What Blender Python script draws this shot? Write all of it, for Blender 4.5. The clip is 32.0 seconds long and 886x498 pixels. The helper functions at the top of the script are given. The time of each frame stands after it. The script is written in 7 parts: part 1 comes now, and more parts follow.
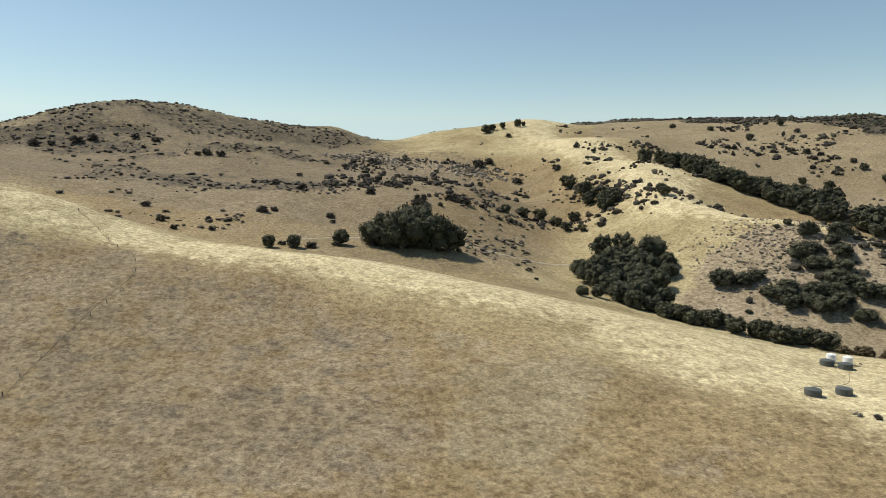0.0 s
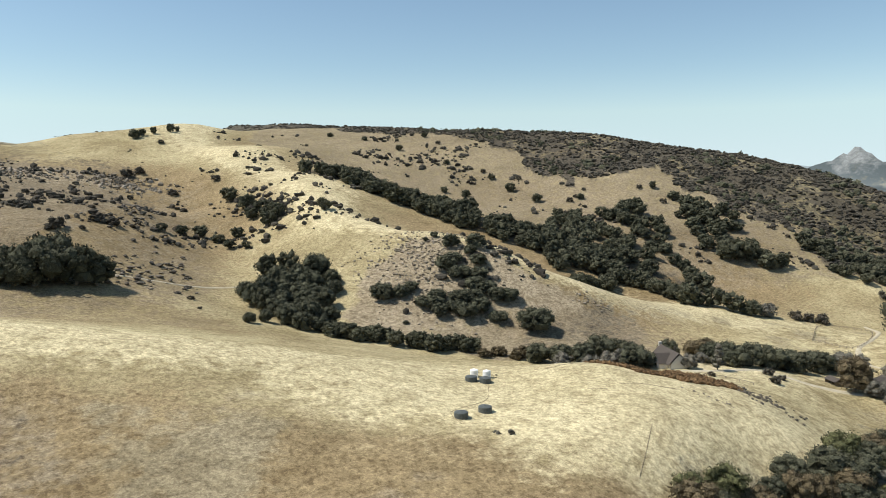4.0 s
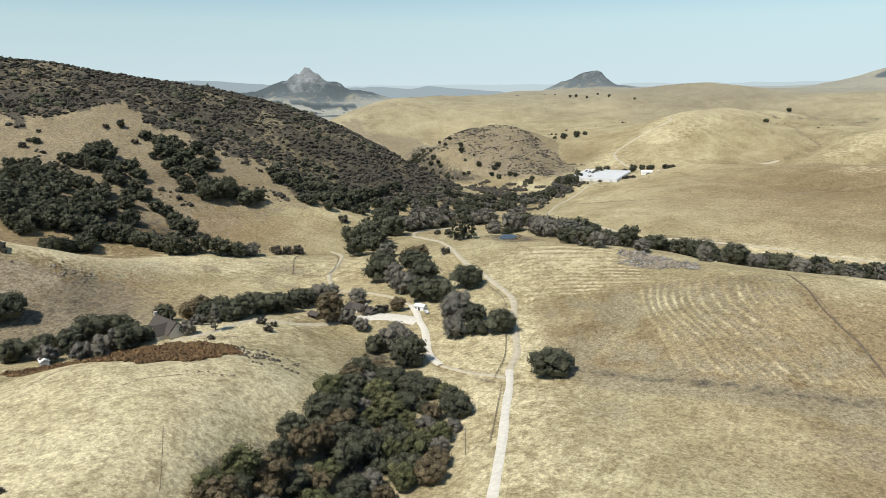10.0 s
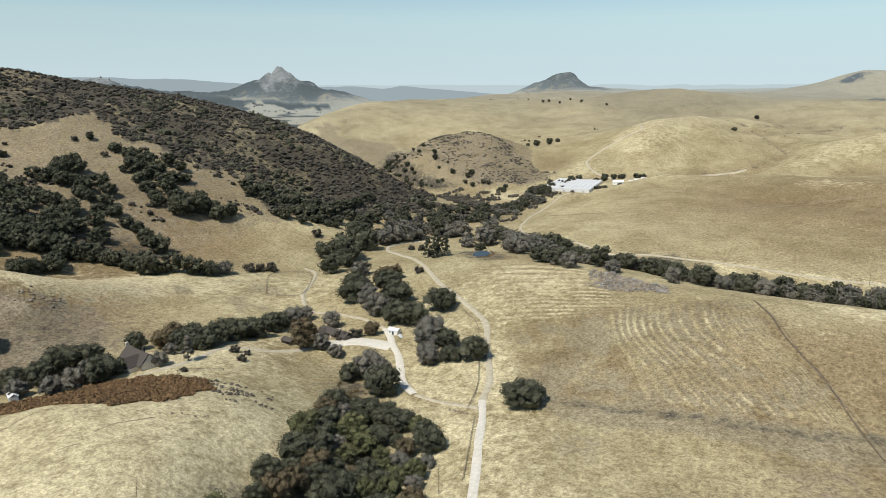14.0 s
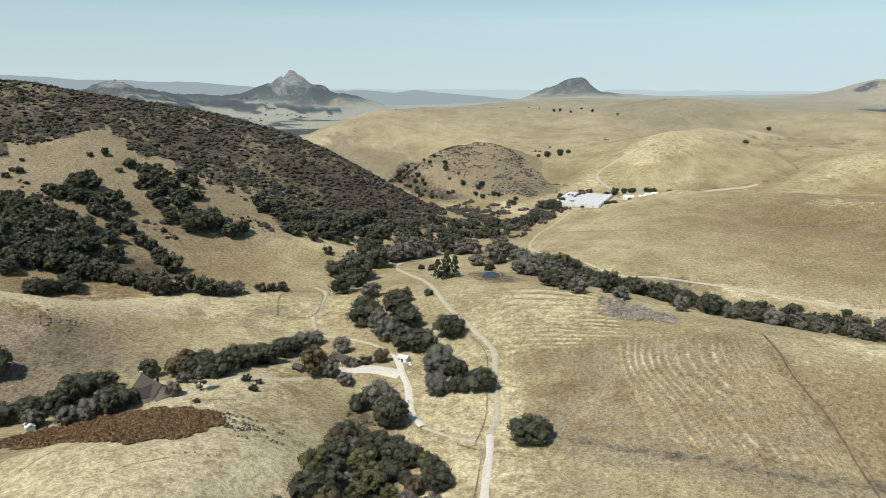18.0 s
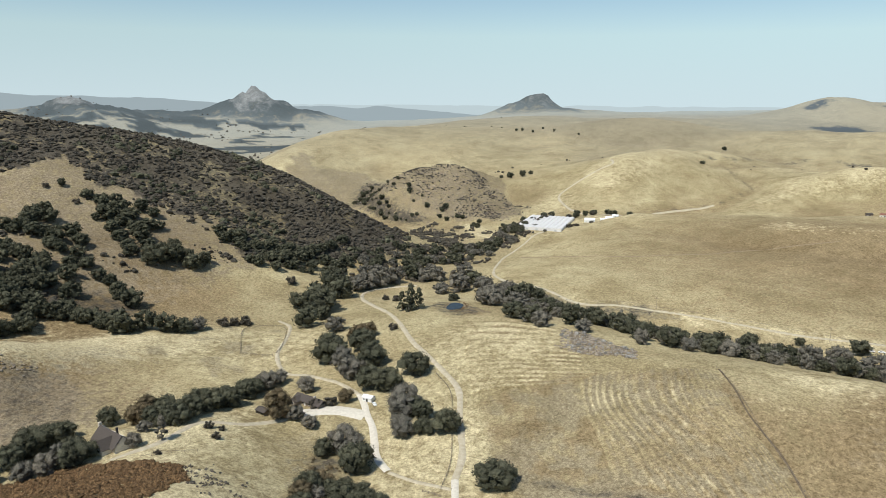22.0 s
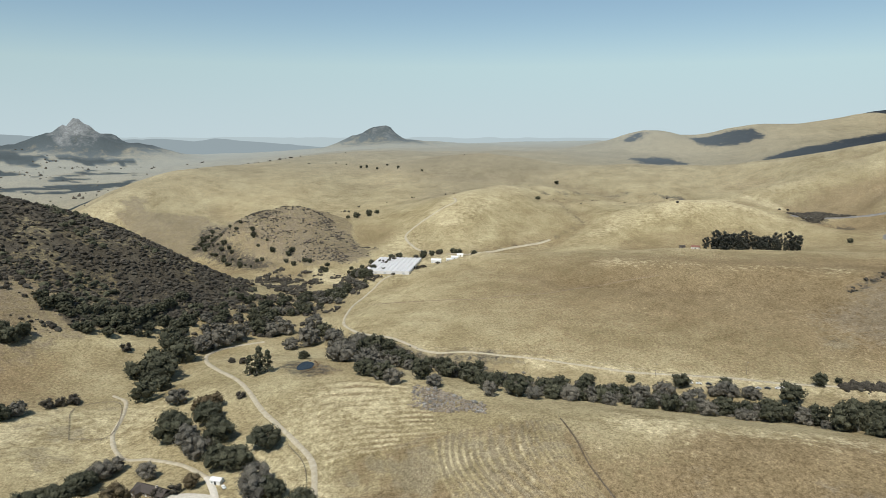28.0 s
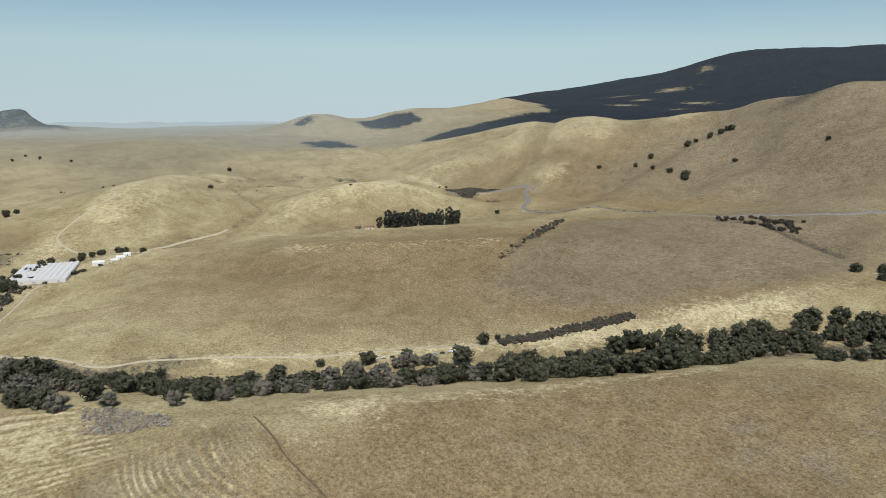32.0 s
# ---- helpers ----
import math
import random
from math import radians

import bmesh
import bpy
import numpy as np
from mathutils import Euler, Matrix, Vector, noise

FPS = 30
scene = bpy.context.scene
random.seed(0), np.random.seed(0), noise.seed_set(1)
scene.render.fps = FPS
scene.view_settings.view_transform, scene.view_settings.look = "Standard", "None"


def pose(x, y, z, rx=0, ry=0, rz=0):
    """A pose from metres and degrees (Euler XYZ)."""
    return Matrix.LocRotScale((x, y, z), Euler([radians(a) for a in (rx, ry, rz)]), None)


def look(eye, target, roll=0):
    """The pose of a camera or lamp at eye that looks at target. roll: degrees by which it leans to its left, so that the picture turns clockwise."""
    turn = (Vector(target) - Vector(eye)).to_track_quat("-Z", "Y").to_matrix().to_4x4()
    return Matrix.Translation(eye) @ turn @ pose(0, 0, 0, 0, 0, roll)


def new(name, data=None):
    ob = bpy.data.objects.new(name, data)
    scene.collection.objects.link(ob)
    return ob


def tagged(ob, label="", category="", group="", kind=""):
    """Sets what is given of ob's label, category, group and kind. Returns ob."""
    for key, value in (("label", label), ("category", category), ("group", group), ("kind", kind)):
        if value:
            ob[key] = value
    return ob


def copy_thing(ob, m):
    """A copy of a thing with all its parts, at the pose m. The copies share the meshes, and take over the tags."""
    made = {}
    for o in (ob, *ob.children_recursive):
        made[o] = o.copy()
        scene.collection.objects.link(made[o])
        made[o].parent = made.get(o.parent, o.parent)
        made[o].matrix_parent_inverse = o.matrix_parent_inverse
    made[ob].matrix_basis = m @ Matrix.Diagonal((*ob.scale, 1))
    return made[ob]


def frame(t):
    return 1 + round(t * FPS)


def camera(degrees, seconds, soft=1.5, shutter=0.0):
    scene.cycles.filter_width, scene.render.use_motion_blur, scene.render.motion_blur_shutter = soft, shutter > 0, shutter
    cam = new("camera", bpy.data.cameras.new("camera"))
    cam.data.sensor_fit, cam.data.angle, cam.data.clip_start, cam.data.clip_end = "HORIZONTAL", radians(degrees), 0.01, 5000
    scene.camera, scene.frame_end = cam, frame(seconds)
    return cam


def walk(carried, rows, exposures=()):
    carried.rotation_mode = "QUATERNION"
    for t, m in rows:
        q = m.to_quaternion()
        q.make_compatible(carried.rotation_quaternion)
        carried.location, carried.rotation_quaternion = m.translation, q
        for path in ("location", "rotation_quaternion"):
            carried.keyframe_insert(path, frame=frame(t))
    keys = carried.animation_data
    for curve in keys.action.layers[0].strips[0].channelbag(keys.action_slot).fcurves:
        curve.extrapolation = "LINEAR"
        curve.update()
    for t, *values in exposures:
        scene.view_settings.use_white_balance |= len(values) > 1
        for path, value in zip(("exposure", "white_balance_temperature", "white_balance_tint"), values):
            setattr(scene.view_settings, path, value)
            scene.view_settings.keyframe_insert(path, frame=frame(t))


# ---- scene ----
# ---- camera and its way ----
cam = camera(64.4, 32.0, soft=0.8)
PATH = [
    (0.0, 0.00, 0.00, 80.00, 84.56, -0.17, -0.00),
    (0.5, -0.07, 0.07, 82.06, 84.48, -0.11, -3.12),
    (1.0, 0.09, 0.25, 83.96, 84.46, -0.11, -6.31),
    (1.5, 0.33, 0.47, 85.87, 84.44, -0.00, -9.72),
    (2.0, 0.36, 0.76, 87.67, 84.42, 0.03, -13.16),
    (2.5, 0.26, 0.47, 89.58, 84.42, 0.10, -16.35),
    (3.0, 0.32, 0.91, 91.50, 84.41, 0.13, -19.85),
    (3.5, 0.88, 1.58, 93.09, 84.40, 0.20, -23.30),
    (5.5, 2.65, 4.79, 99.20, 81.80, 0.27, -38.05),
    (6.0, 2.78, 5.42, 101.03, 79.68, 0.30, -41.88),
    (6.5, 2.84, 5.35, 103.04, 77.64, 0.30, -45.65),
    (7.0, 2.92, 5.35, 105.37, 77.20, 0.39, -49.36),
    (7.5, 3.11, 5.24, 107.10, 77.23, 0.49, -53.27),
    (8.0, 3.21, 5.38, 109.07, 77.23, 0.54, -57.30),
    (8.5, 3.70, 5.79, 110.76, 77.25, 0.60, -61.51),
    (9.0, 4.13, 6.23, 112.68, 77.25, 0.59, -65.80),
    (9.5, 3.93, 6.98, 114.45, 77.30, 0.56, -67.82),
    (10.0, 4.03, 7.14, 116.46, 77.31, 0.46, -67.78),
    (10.5, 4.08, 6.85, 118.30, 77.33, 0.38, -67.67),
    (11.0, 4.06, 6.66, 120.35, 77.31, 0.32, -67.57),
    (11.5, 4.35, 6.75, 122.35, 77.28, 0.26, -68.03),
    (12.0, 4.31, 6.75, 124.29, 77.23, 0.22, -68.55),
    (12.5, 4.39, 6.97, 126.23, 77.21, 0.14, -69.02),
    (13.0, 4.37, 6.79, 128.27, 77.17, 0.09, -69.43),
    (13.5, 4.57, 6.97, 130.06, 77.14, 0.06, -69.84),
    (15.5, 4.11, 6.84, 138.10, 77.12, -0.12, -69.69),
    (16.0, 4.14, 6.94, 140.16, 77.14, -0.19, -69.55),
    (16.5, 4.20, 6.78, 142.16, 77.16, -0.22, -69.40),
    (17.0, 4.20, 6.73, 144.14, 77.20, -0.24, -69.25),
    (17.5, 4.10, 6.83, 146.05, 77.23, -0.28, -69.11),
    (18.0, 4.10, 6.74, 147.90, 77.27, -0.31, -68.95),
    (18.5, 4.04, 6.56, 150.05, 77.29, -0.32, -68.80),
    (19.0, 4.21, 6.29, 152.05, 77.34, -0.32, -69.04),
    (19.5, 4.28, 6.35, 154.05, 77.44, -0.34, -69.43),
    (20.0, 4.52, 6.25, 155.97, 77.62, -0.31, -69.86),
    (20.5, 4.47, 6.32, 157.91, 77.80, -0.33, -70.31),
    (21.0, 4.82, 6.28, 159.69, 77.97, -0.33, -70.74),
    (21.5, 4.72, 6.15, 161.59, 78.14, -0.33, -71.18),
    (22.0, 4.77, 6.24, 163.44, 78.33, -0.36, -71.86),
    (22.5, 4.84, 6.26, 165.69, 78.63, -0.38, -72.75),
    (23.0, 4.71, 6.28, 167.76, 79.28, -0.33, -73.80),
    (23.5, 5.06, 6.17, 169.60, 79.95, -0.30, -74.85),
    (24.0, 4.91, 6.44, 171.48, 80.58, -0.27, -75.98),
    (24.5, 5.25, 6.20, 173.38, 80.60, -0.25, -76.98),
    (25.0, 5.30, 6.23, 175.16, 80.64, -0.21, -78.04),
    (25.5, 5.42, 5.78, 176.98, 80.65, -0.15, -79.05),
    (27.5, 6.48, 5.61, 184.14, 80.62, -0.10, -83.27),
    (28.0, 6.06, 5.24, 185.86, 80.62, -0.10, -84.32),
    (28.5, 6.22, 4.81, 186.79, 80.62, -0.15, -86.32),
    (29.0, 6.48, 5.00, 187.43, 80.65, -0.15, -89.47),
    (29.5, 6.51, 4.99, 188.09, 80.63, -0.16, -92.69),
    (30.0, 6.96, 4.96, 188.65, 80.47, -0.08, -96.12),
    (30.5, 7.24, 4.97, 188.89, 79.89, -0.05, -99.74),
    (31.0, 7.73, 4.62, 189.43, 79.24, 0.00, -103.27),
    (31.5, 8.63, 4.25, 189.57, 79.25, 0.08, -106.70),
    (32.0, 9.70, 4.61, 189.77, 79.28, 0.09, -110.31),
]
walk(cam, [(t, pose(x, y, z, rx, ry, rz)) for t, x, y, z, rx, ry, rz in PATH],
     exposures=[(0.0, 0.12, 6900, 10), (3.0, 0.22, 6650, 10), (6.0, 0.36, 6550, 10), (7.0, 0.25, 6530, 10), (9.0, 0.17, 6500, 10), (12.0, 0.02, 6500, 10), (19.0, 0.02, 6500, 10), (25.0, 0.1, 6500, 10), (28.0, -0.12, 6500, 10), (32.0, -0.24, 6500, 10)])

# ---- sky and sun ----
SUN_WAY = Vector((-0.52, 0.20, 0.83)).normalized()
world = bpy.data.worlds.new("sky")
scene.world = world
world.use_nodes = True
wn, wl = world.node_tree.nodes, world.node_tree.links
sky = wn.new("ShaderNodeTexSky")
sky.sky_type = "NISHITA"
sky.sun_disc = False
sky.sun_elevation = math.asin(SUN_WAY.z)
sky.sun_rotation = math.atan2(SUN_WAY.x, SUN_WAY.y)
sky.altitude = 150
sky.air_density, sky.dust_density, sky.ozone_density = 1.0, 0.35, 1.0
coord = wn.new("ShaderNodeTexCoord")
split = wn.new("ShaderNodeSeparateXYZ")
above = wn.new("ShaderNodeMath")
above.operation, above.inputs[1].default_value = "MAXIMUM", 0.09
join = wn.new("ShaderNodeCombineXYZ")
wl.new(coord.outputs["Generated"], split.inputs[0])
wl.new(split.outputs[0], join.inputs[0])
wl.new(split.outputs[1], join.inputs[1])
wl.new(split.outputs[2], above.inputs[0])
wl.new(above.outputs[0], join.inputs[2])
wl.new(join.outputs[0], sky.inputs[0])
tint = wn.new("ShaderNodeMix")
tint.data_type, tint.blend_type = "RGBA", "MULTIPLY"
tint.inputs["Factor"].default_value = 1.0
tint.inputs["B"].default_value = (0.80, 0.845, 0.805, 1)
wl.new(sky.outputs[0], tint.inputs["A"])
# pale haze towards the horizon
low = wn.new("ShaderNodeMapRange")
low.interpolation_type = "SMOOTHSTEP"
low.inputs["From Min"].default_value, low.inputs["From Max"].default_value = -0.07, 0.16
low.inputs["To Min"].default_value, low.inputs["To Max"].default_value = 0.92, 0.0
wl.new(split.outputs[2], low.inputs["Value"])
hazy = wn.new("ShaderNodeMix")
hazy.data_type = "RGBA"
hazy.inputs["B"].default_value = (4.7, 5.5, 5.85, 1)
wl.new(low.outputs[0], hazy.inputs["Factor"])
wl.new(tint.outputs["Result"], hazy.inputs["A"])
wl.new(hazy.outputs["Result"], wn["Background"].inputs[0])
wn["Background"].inputs[1].default_value = 0.13

sun = new("sun", bpy.data.lights.new("sun", "SUN"))
sun.data.energy = 4.45
sun.data.angle = radians(0.55)
sun.data.color = (1.0, 0.95, 0.87)
sun.matrix_world = look(SUN_WAY * 100, (0, 0, 0))

# ---- materials ----


def mat(name, rough=0.9, spec=0.25):
    m = bpy.data.materials.new(name)
    m.use_nodes = True
    b = m.node_tree.nodes["Principled BSDF"]
    b.inputs["Roughness"].default_value = rough
    b.inputs["Specular IOR Level"].default_value = spec
    return m, m.node_tree.nodes, m.node_tree.links, b


def noise_node(n, l, vec, scale, detail=4.0, rough=0.6, warp=0.0):
    t = n.new("ShaderNodeTexNoise")
    t.inputs["Scale"].default_value = scale
    t.inputs["Detail"].default_value = detail
    t.inputs["Roughness"].default_value = rough
    t.inputs["Distortion"].default_value = warp
    l.new(vec, t.inputs["Vector"])
    return t.outputs["Fac"]


def ramp(n, l, fac, *stops):
    r = n.new("ShaderNodeValToRGB")
    e = r.color_ramp.elements
    while len(e) < len(stops):
        e.new(0.5)
    for s, (p, c) in zip(e, stops):
        s.position, s.color = p, (*c, 1)
    l.new(fac, r.inputs[0])
    return r.outputs[0]


def grey(n, l, fac, lo, hi):
    r = n.new("ShaderNodeMapRange")
    r.inputs["From Min"].default_value, r.inputs["From Max"].default_value = lo, hi
    l.new(fac, r.inputs["Value"])
    return r.outputs[0]


def mix(n, l, fac, a, b, kind="MIX"):
    m = n.new("ShaderNodeMix")
    m.data_type, m.blend_type = "RGBA", kind
    for sock, val in ((m.inputs["Factor"], fac), (m.inputs["A"], a), (m.inputs["B"], b)):
        if isinstance(val, (int, float)):
            sock.default_value = val
        elif isinstance(val, tuple):
            sock.default_value = (*val, 1)
        else:
            l.new(val, sock)
    return m.outputs["Result"]


def times(n, l, a, b, op="MULTIPLY"):
    m = n.new("ShaderNodeMath")
    m.operation, m.use_clamp = op, op != "SUBTRACT"
    for sock, val in ((m.inputs[0], a), (m.inputs[1], b)):
        if isinstance(val, (int, float)):
            sock.default_value = val
        else:
            l.new(val, sock)
    return m.outputs[0]


def bump(n, l, b, height, strength, distance):
    k = n.new("ShaderNodeBump")
    k.inputs["Strength"].default_value, k.inputs["Distance"].default_value = strength, distance
    l.new(height, k.inputs["Height"])
    l.new(k.outputs[0], b.inputs["Normal"])


def place(n):
    return n.new("ShaderNodeNewGeometry").outputs["Position"]


def attr(n, name):
    a = n.new("ShaderNodeAttribute")
    a.attribute_name = name
    return a.outputs["Fac"]
# ---- the shape of the land: crest lines and stream lines, each (x, y, height) ----
LINES = []


def line(*pts, soft=14.0, pull=1.0):
    LINES.append((np.array(pts, float), soft, pull))


# creek through the valley, and its side streams
line((330, -560, 22), (400, -425, 10), (425, -300, 6), (445, -210, 3), (480, -120, -2), (512, -60, -5), (540, 10, -8), (590, 80, -11), (640, 150, -14))
line((640, 150, -14), (690, 200, -16), (760, 225, -17), (830, 228, -18), (900, 245, -19), (980, 290, -24), (1000, 400, -28), (1030, 540, -32), (1090, 700, -36), (1180, 850, -40), (1350, 1050, -42))
line((70, 800, 88), (83, 702, 62), (105, 600, 45), (95, 520, 33), (75, 440, 20), (130, 370, 8), (190, 318, 0))
line((190, 318, 0), (260, 290, -2), (330, 278, -4), (400, 285, -7), (466, 290, -10), (540, 285, -14), (600, 260, -16), (690, 200, -16))
line((-330, 420, 78), (-150, 370, 48), (-60, 350, 40), (20, 380, 28), (90, 385, 15), (130, 370, 8))
line((150, 900, 135), (230, 780, 108), (275, 640, 76), (325, 550, 52), (380, 470, 26), (430, 408, 5), (480, 345, -7), (520, 310, -11))
line((120, 95, 2), (157, 118, -5), (217, 100, -8), (262, 140, -10), (310, 180, -10), (345, 205, -9), (400, 240, -9), (466, 290, -10))
# ranch terrace and lane
line((200, 245, 5), (240, 240, 6), (283, 217, 2), (335, 190, -4), (359, 165, -6))
line((190, 60, 1), (240, 76, -1), (284, 91, -3.5), (310, 105, -3), (355, 128, -1), (400, 155, 2), (460, 190, 3), (500, 210, 2), (560, 240, -5))
# near hill with the tanks
line((-420, 330, 112), (-250, 310, 92), (-163, 287, 74), (-113, 264, 56), (-40, 262, 51), (23, 249, 41), (80, 237, 31), (129, 235, 22), (155, 262, 14))
line((-150, 200, 44), (-37, 205, 36), (40, 185, 31), (97, 178, 26), (125, 198, 23.5), (150, 203, 25.5), (170, 209, 25), (190, 194, 20.5), (210, 168, 15))
line((-160, 110, 26), (-40, 100, 20), (40, 90, 16), (90, 100, 15), (130, 135, 18), (155, 149, 20), (187, 170, 20))
line((-200, 0, 20), (0, 20, 12), (100, 20, 6), (170, 20, 6))
# left hill and its shelf
line((-900, 700, 120), (-600, 720, 122), (-476, 764, 140), (-419, 796, 162), (-362, 824, 173), (-315, 896, 173), (-242, 970, 164), (-152, 1039, 157), (-87, 1046, 137), (-29, 1050, 150), (60, 1000, 157), (132, 1042, 174), (206, 979, 148))
line((-560, 690, 119), (-400, 733, 139), (-300, 772, 138), (-210, 848, 132), (-120, 915, 121), soft=26, pull=0.7)
line((-420, 640, 108), (-228, 701, 107), (-150, 740, 104), (-76, 794, 103), (0, 800, 98))
line((-330, 520, 88), (-209, 493, 66), (-124, 491, 62), (-80, 499, 57), (-19, 523, 67), (30, 620, 74))
line((-5, 410, 38), (53, 420, 26))
# golden spur down to the rocky knoll
line((132, 1042, 174), (105, 946, 150), (150, 850, 133), (186, 800, 121), (195, 690, 98), (172, 553, 75), (196, 505, 60), (221, 460, 56.5), (246, 438, 53), (257, 420, 46), (269, 402, 37), (296, 377, 25), (331, 359, 13), (372, 348, 4), (400, 350, 1))
line((212, 560, 62), (240, 515, 47), (262, 480, 41), (284, 448, 31), (306, 420, 19), (340, 395, 8))
line((215, 350, 5), (245, 338, 5), (292, 338, 5))
line((-420, 1150, 95), (-200, 1220, 98), (-40, 1230, 100), (100, 1260, 118), (180, 1400, 130))
# scrub mountain
line((150, 1900, 160), (264, 1477, 202), (330, 1200, 182), (420, 1077, 175), (533, 853, 160), (640, 770, 152), (710, 715, 134), (777, 641, 114), (803, 540, 88), (812, 480, 70), (775, 395, 42), (757, 345, 12), (752, 300, -8))
line((300, 700, 82), (379, 692, 78), (440, 650, 82), (541, 602, 101), (590, 690, 128), (640, 770, 152))
line((541, 602, 101), (530, 567, 84), (523, 541, 69), (600, 470, 50), (660, 400, 22))
line((444, 420, 8), (509, 437, 24), (494, 457, 32), (510, 500, 50), (524, 540, 69))
line((500, 385, 4), (582, 372, 8), (640, 335, -6), (700, 290, -12))
# far side of the mountain
line((900, 1000, 60), (950, 750, 20), (930, 560, 0), (900, 420, -8))
# ploughed dome right of the road, hay terraces before the creek
line((395, 55, 11), (402, 0, 19), (400, -50, 22), (395, -110, 22), (382, -190, 22), (372, -330, 22), (337, -438, 28), (250, -600, 42), (150, -800, 60))
line((365, -34, 22), (319, -29, 12), (290, -40, 8), (270, -120, 10), (240, -260, 18))
line((287, 74, -2), (304, 36, 0.5), (335, 60, 2), (354, 90, 2))
line((400, 120, 5), (440, 110, 10), (470, 78, 13), (500, 45, 8))
line((430, 150, 5), (500, 150, 6), (550, 130, 0))
line((140, -60, 12), (150, -200, 26), (60, -400, 45))
# county road at the foot of the smooth hill
line((890, 165, -3), (840, 178, -9), (777, 188, -12), (700, 178, -11), (650, 145, -7), (624, 108, -4), (575, -19, -2), (545, -151, 2), (514, -240, 6), (490, -345, 14), (470, -470, 26), (440, -620, 42), (360, -800, 60))
line((910, 122, 6), (954, 72, 20), (953, -66, 28), (980, -220, 30), (930, -360, 36), (830, -520, 50), (720, -680, 62), (600, -850, 82))
# gully behind it, with the highway
line((943, 137, 0), (1020, 120, 4), (1100, 30, 2), (1150, -60, 3), (1150, -200, 5), (1130, -330, 10), (1085, -450, 22), (1080, -560, 34), (980, -680, 48), (860, -820, 70))
# patch hill, rocky knob and the rim of the plateau behind it
line((1150, 170, 10), (1215, 130, 36), (1278, 95, 61), (1335, 81, 70), (1450, 20, 74), (1545, -60, 71))
line((1162, 478, 32), (1218, 413, 60), (1236, 354, 46), (1223, 288, 18), (1190, 258, 4))
line((1040, 330, -26), (1100, 450, -18), (1180, 530, -10), (1270, 520, 6), (1320, 440, 18), (1310, 330, 22))
line((1210, 690, 4), (1283, 791, 45), (1399, 792, 69), (1567, 795, 97), (1758, 739, 102), (1893, 666, 109), (2219, 631, 119), (2449, 534, 125), (2330, 348, 116))
line((1330, 640, 22), (1420, 560, 42), (1500, 520, 62), (1600, 450, 72), (1690, 430, 84))
line((1330, 420, 24), (1420, 275, 38), (1520, 180, 48), (1620, 40, 56), (1640, -150, 58), (1480, -320, 54), (1380, -440, 50), (1290, -540, 48), (1250, -620, 56))
line((1180, -145, 16), (1240, -213, 41), (1277, -282, 54), (1288, -361, 68), (1256, -429, 60), (1192, -483, 43))
line((1100, 30, 2), (1200, -20, 14), (1300, -62, 34), (1400, -100, 48))
# dark swale hill on the plateau and the dip behind it
line((1729, 308, 93), (1843, 223, 113), (1904, 93, 120), (1855, -55, 108), (1746, -174, 98))
line((2060, 330, 88), (2150, 150, 92), (2110, -60, 86), (1990, -240, 80))
# long pasture ridge in the south-east, its ribs, and the dip behind it
line((1886, -288, 111), (1757, -423, 111), (1671, -544, 121), (1581, -643, 142), (1486, -730, 158), (1412, -805, 177), (1357, -857, 184), (1230, -966, 182), (1152, -1027, 190), (1082, -1043, 201), (988, -1065, 224), (946, -1075, 241), (873, -1096, 233), (700, -1300, 222))
line((2080, -430, 66), (1950, -700, 72), (1780, -950, 98), (1620, -1130, 118), (1450, -1280, 130), (1250, -1400, 150), (1000, -1500, 165))
line((1412, -805, 177), (1340, -700, 112), (1270, -630, 66))
line((1300, -900, 150), (1225, -800, 96), (1150, -700, 60))
line((1230, -966, 182), (1160, -880, 126), (1100, -790, 88), (1040, -720, 64))
line((1500, -700, 128), (1430, -620, 88), (1340, -530, 54))
line((988, -1065, 224), (940, -930, 132), (880, -820, 92))
line((1110, -1000, 160), (1040, -880, 98), (960, -760, 62))
line((1671, -544, 121), (1600, -480, 88), (1520, -400, 62))
# next ridge with dark patches, and the dark mountain
line((2498, -232, 102), (2575, -417, 99), (2534, -614, 84), (2370, -818, 108), (2355, -1117, 143), (2348, -1345, 175), (2100, -1750, 190))
line((2996, -281, 112), (3078, -430, 150), (3115, -522, 196), (3139, -663, 190), (3117, -759, 166), (3132, -895, 203), (3150, -1008, 229), (3136, -1197, 231), (3089, -1436, 274), (2962, -1578, 230), (2608, -1494, 190))
line((2790, -480, 112), (2850, -800, 136), (2800, -1100, 166))
line((3480, -520, 118), (3520, -900, 130), (3480, -1250, 160), (3500, -1600, 200))
line((3904, -1817, 299), (3823, -2190, 340), (3666, -2443, 344), (3556, -2599, 384), (3445, -2823, 488), (3249, -3046, 548), (3068, -3227, 544), (2773, -3483, 538), (2131, -3850, 503))
line((2700, -1900, 225), (2600, -2350, 250), (2300, -2700, 280), (1600, -3000, 260), (500, -2500, 200))
# plain towards the coast
line((2600, 100, 112), (3000, 0, 104), (3600, -200, 112), (4300, -500, 128))
line((3200, 900, 96), (3300, 500, 106), (3900, 300, 110), (4700, 300, 116), (4800, -500, 128), (4500, -1500, 160))
line((4000, 1200, 76), (4700, 1200, 84), (4700, 1700, 60))
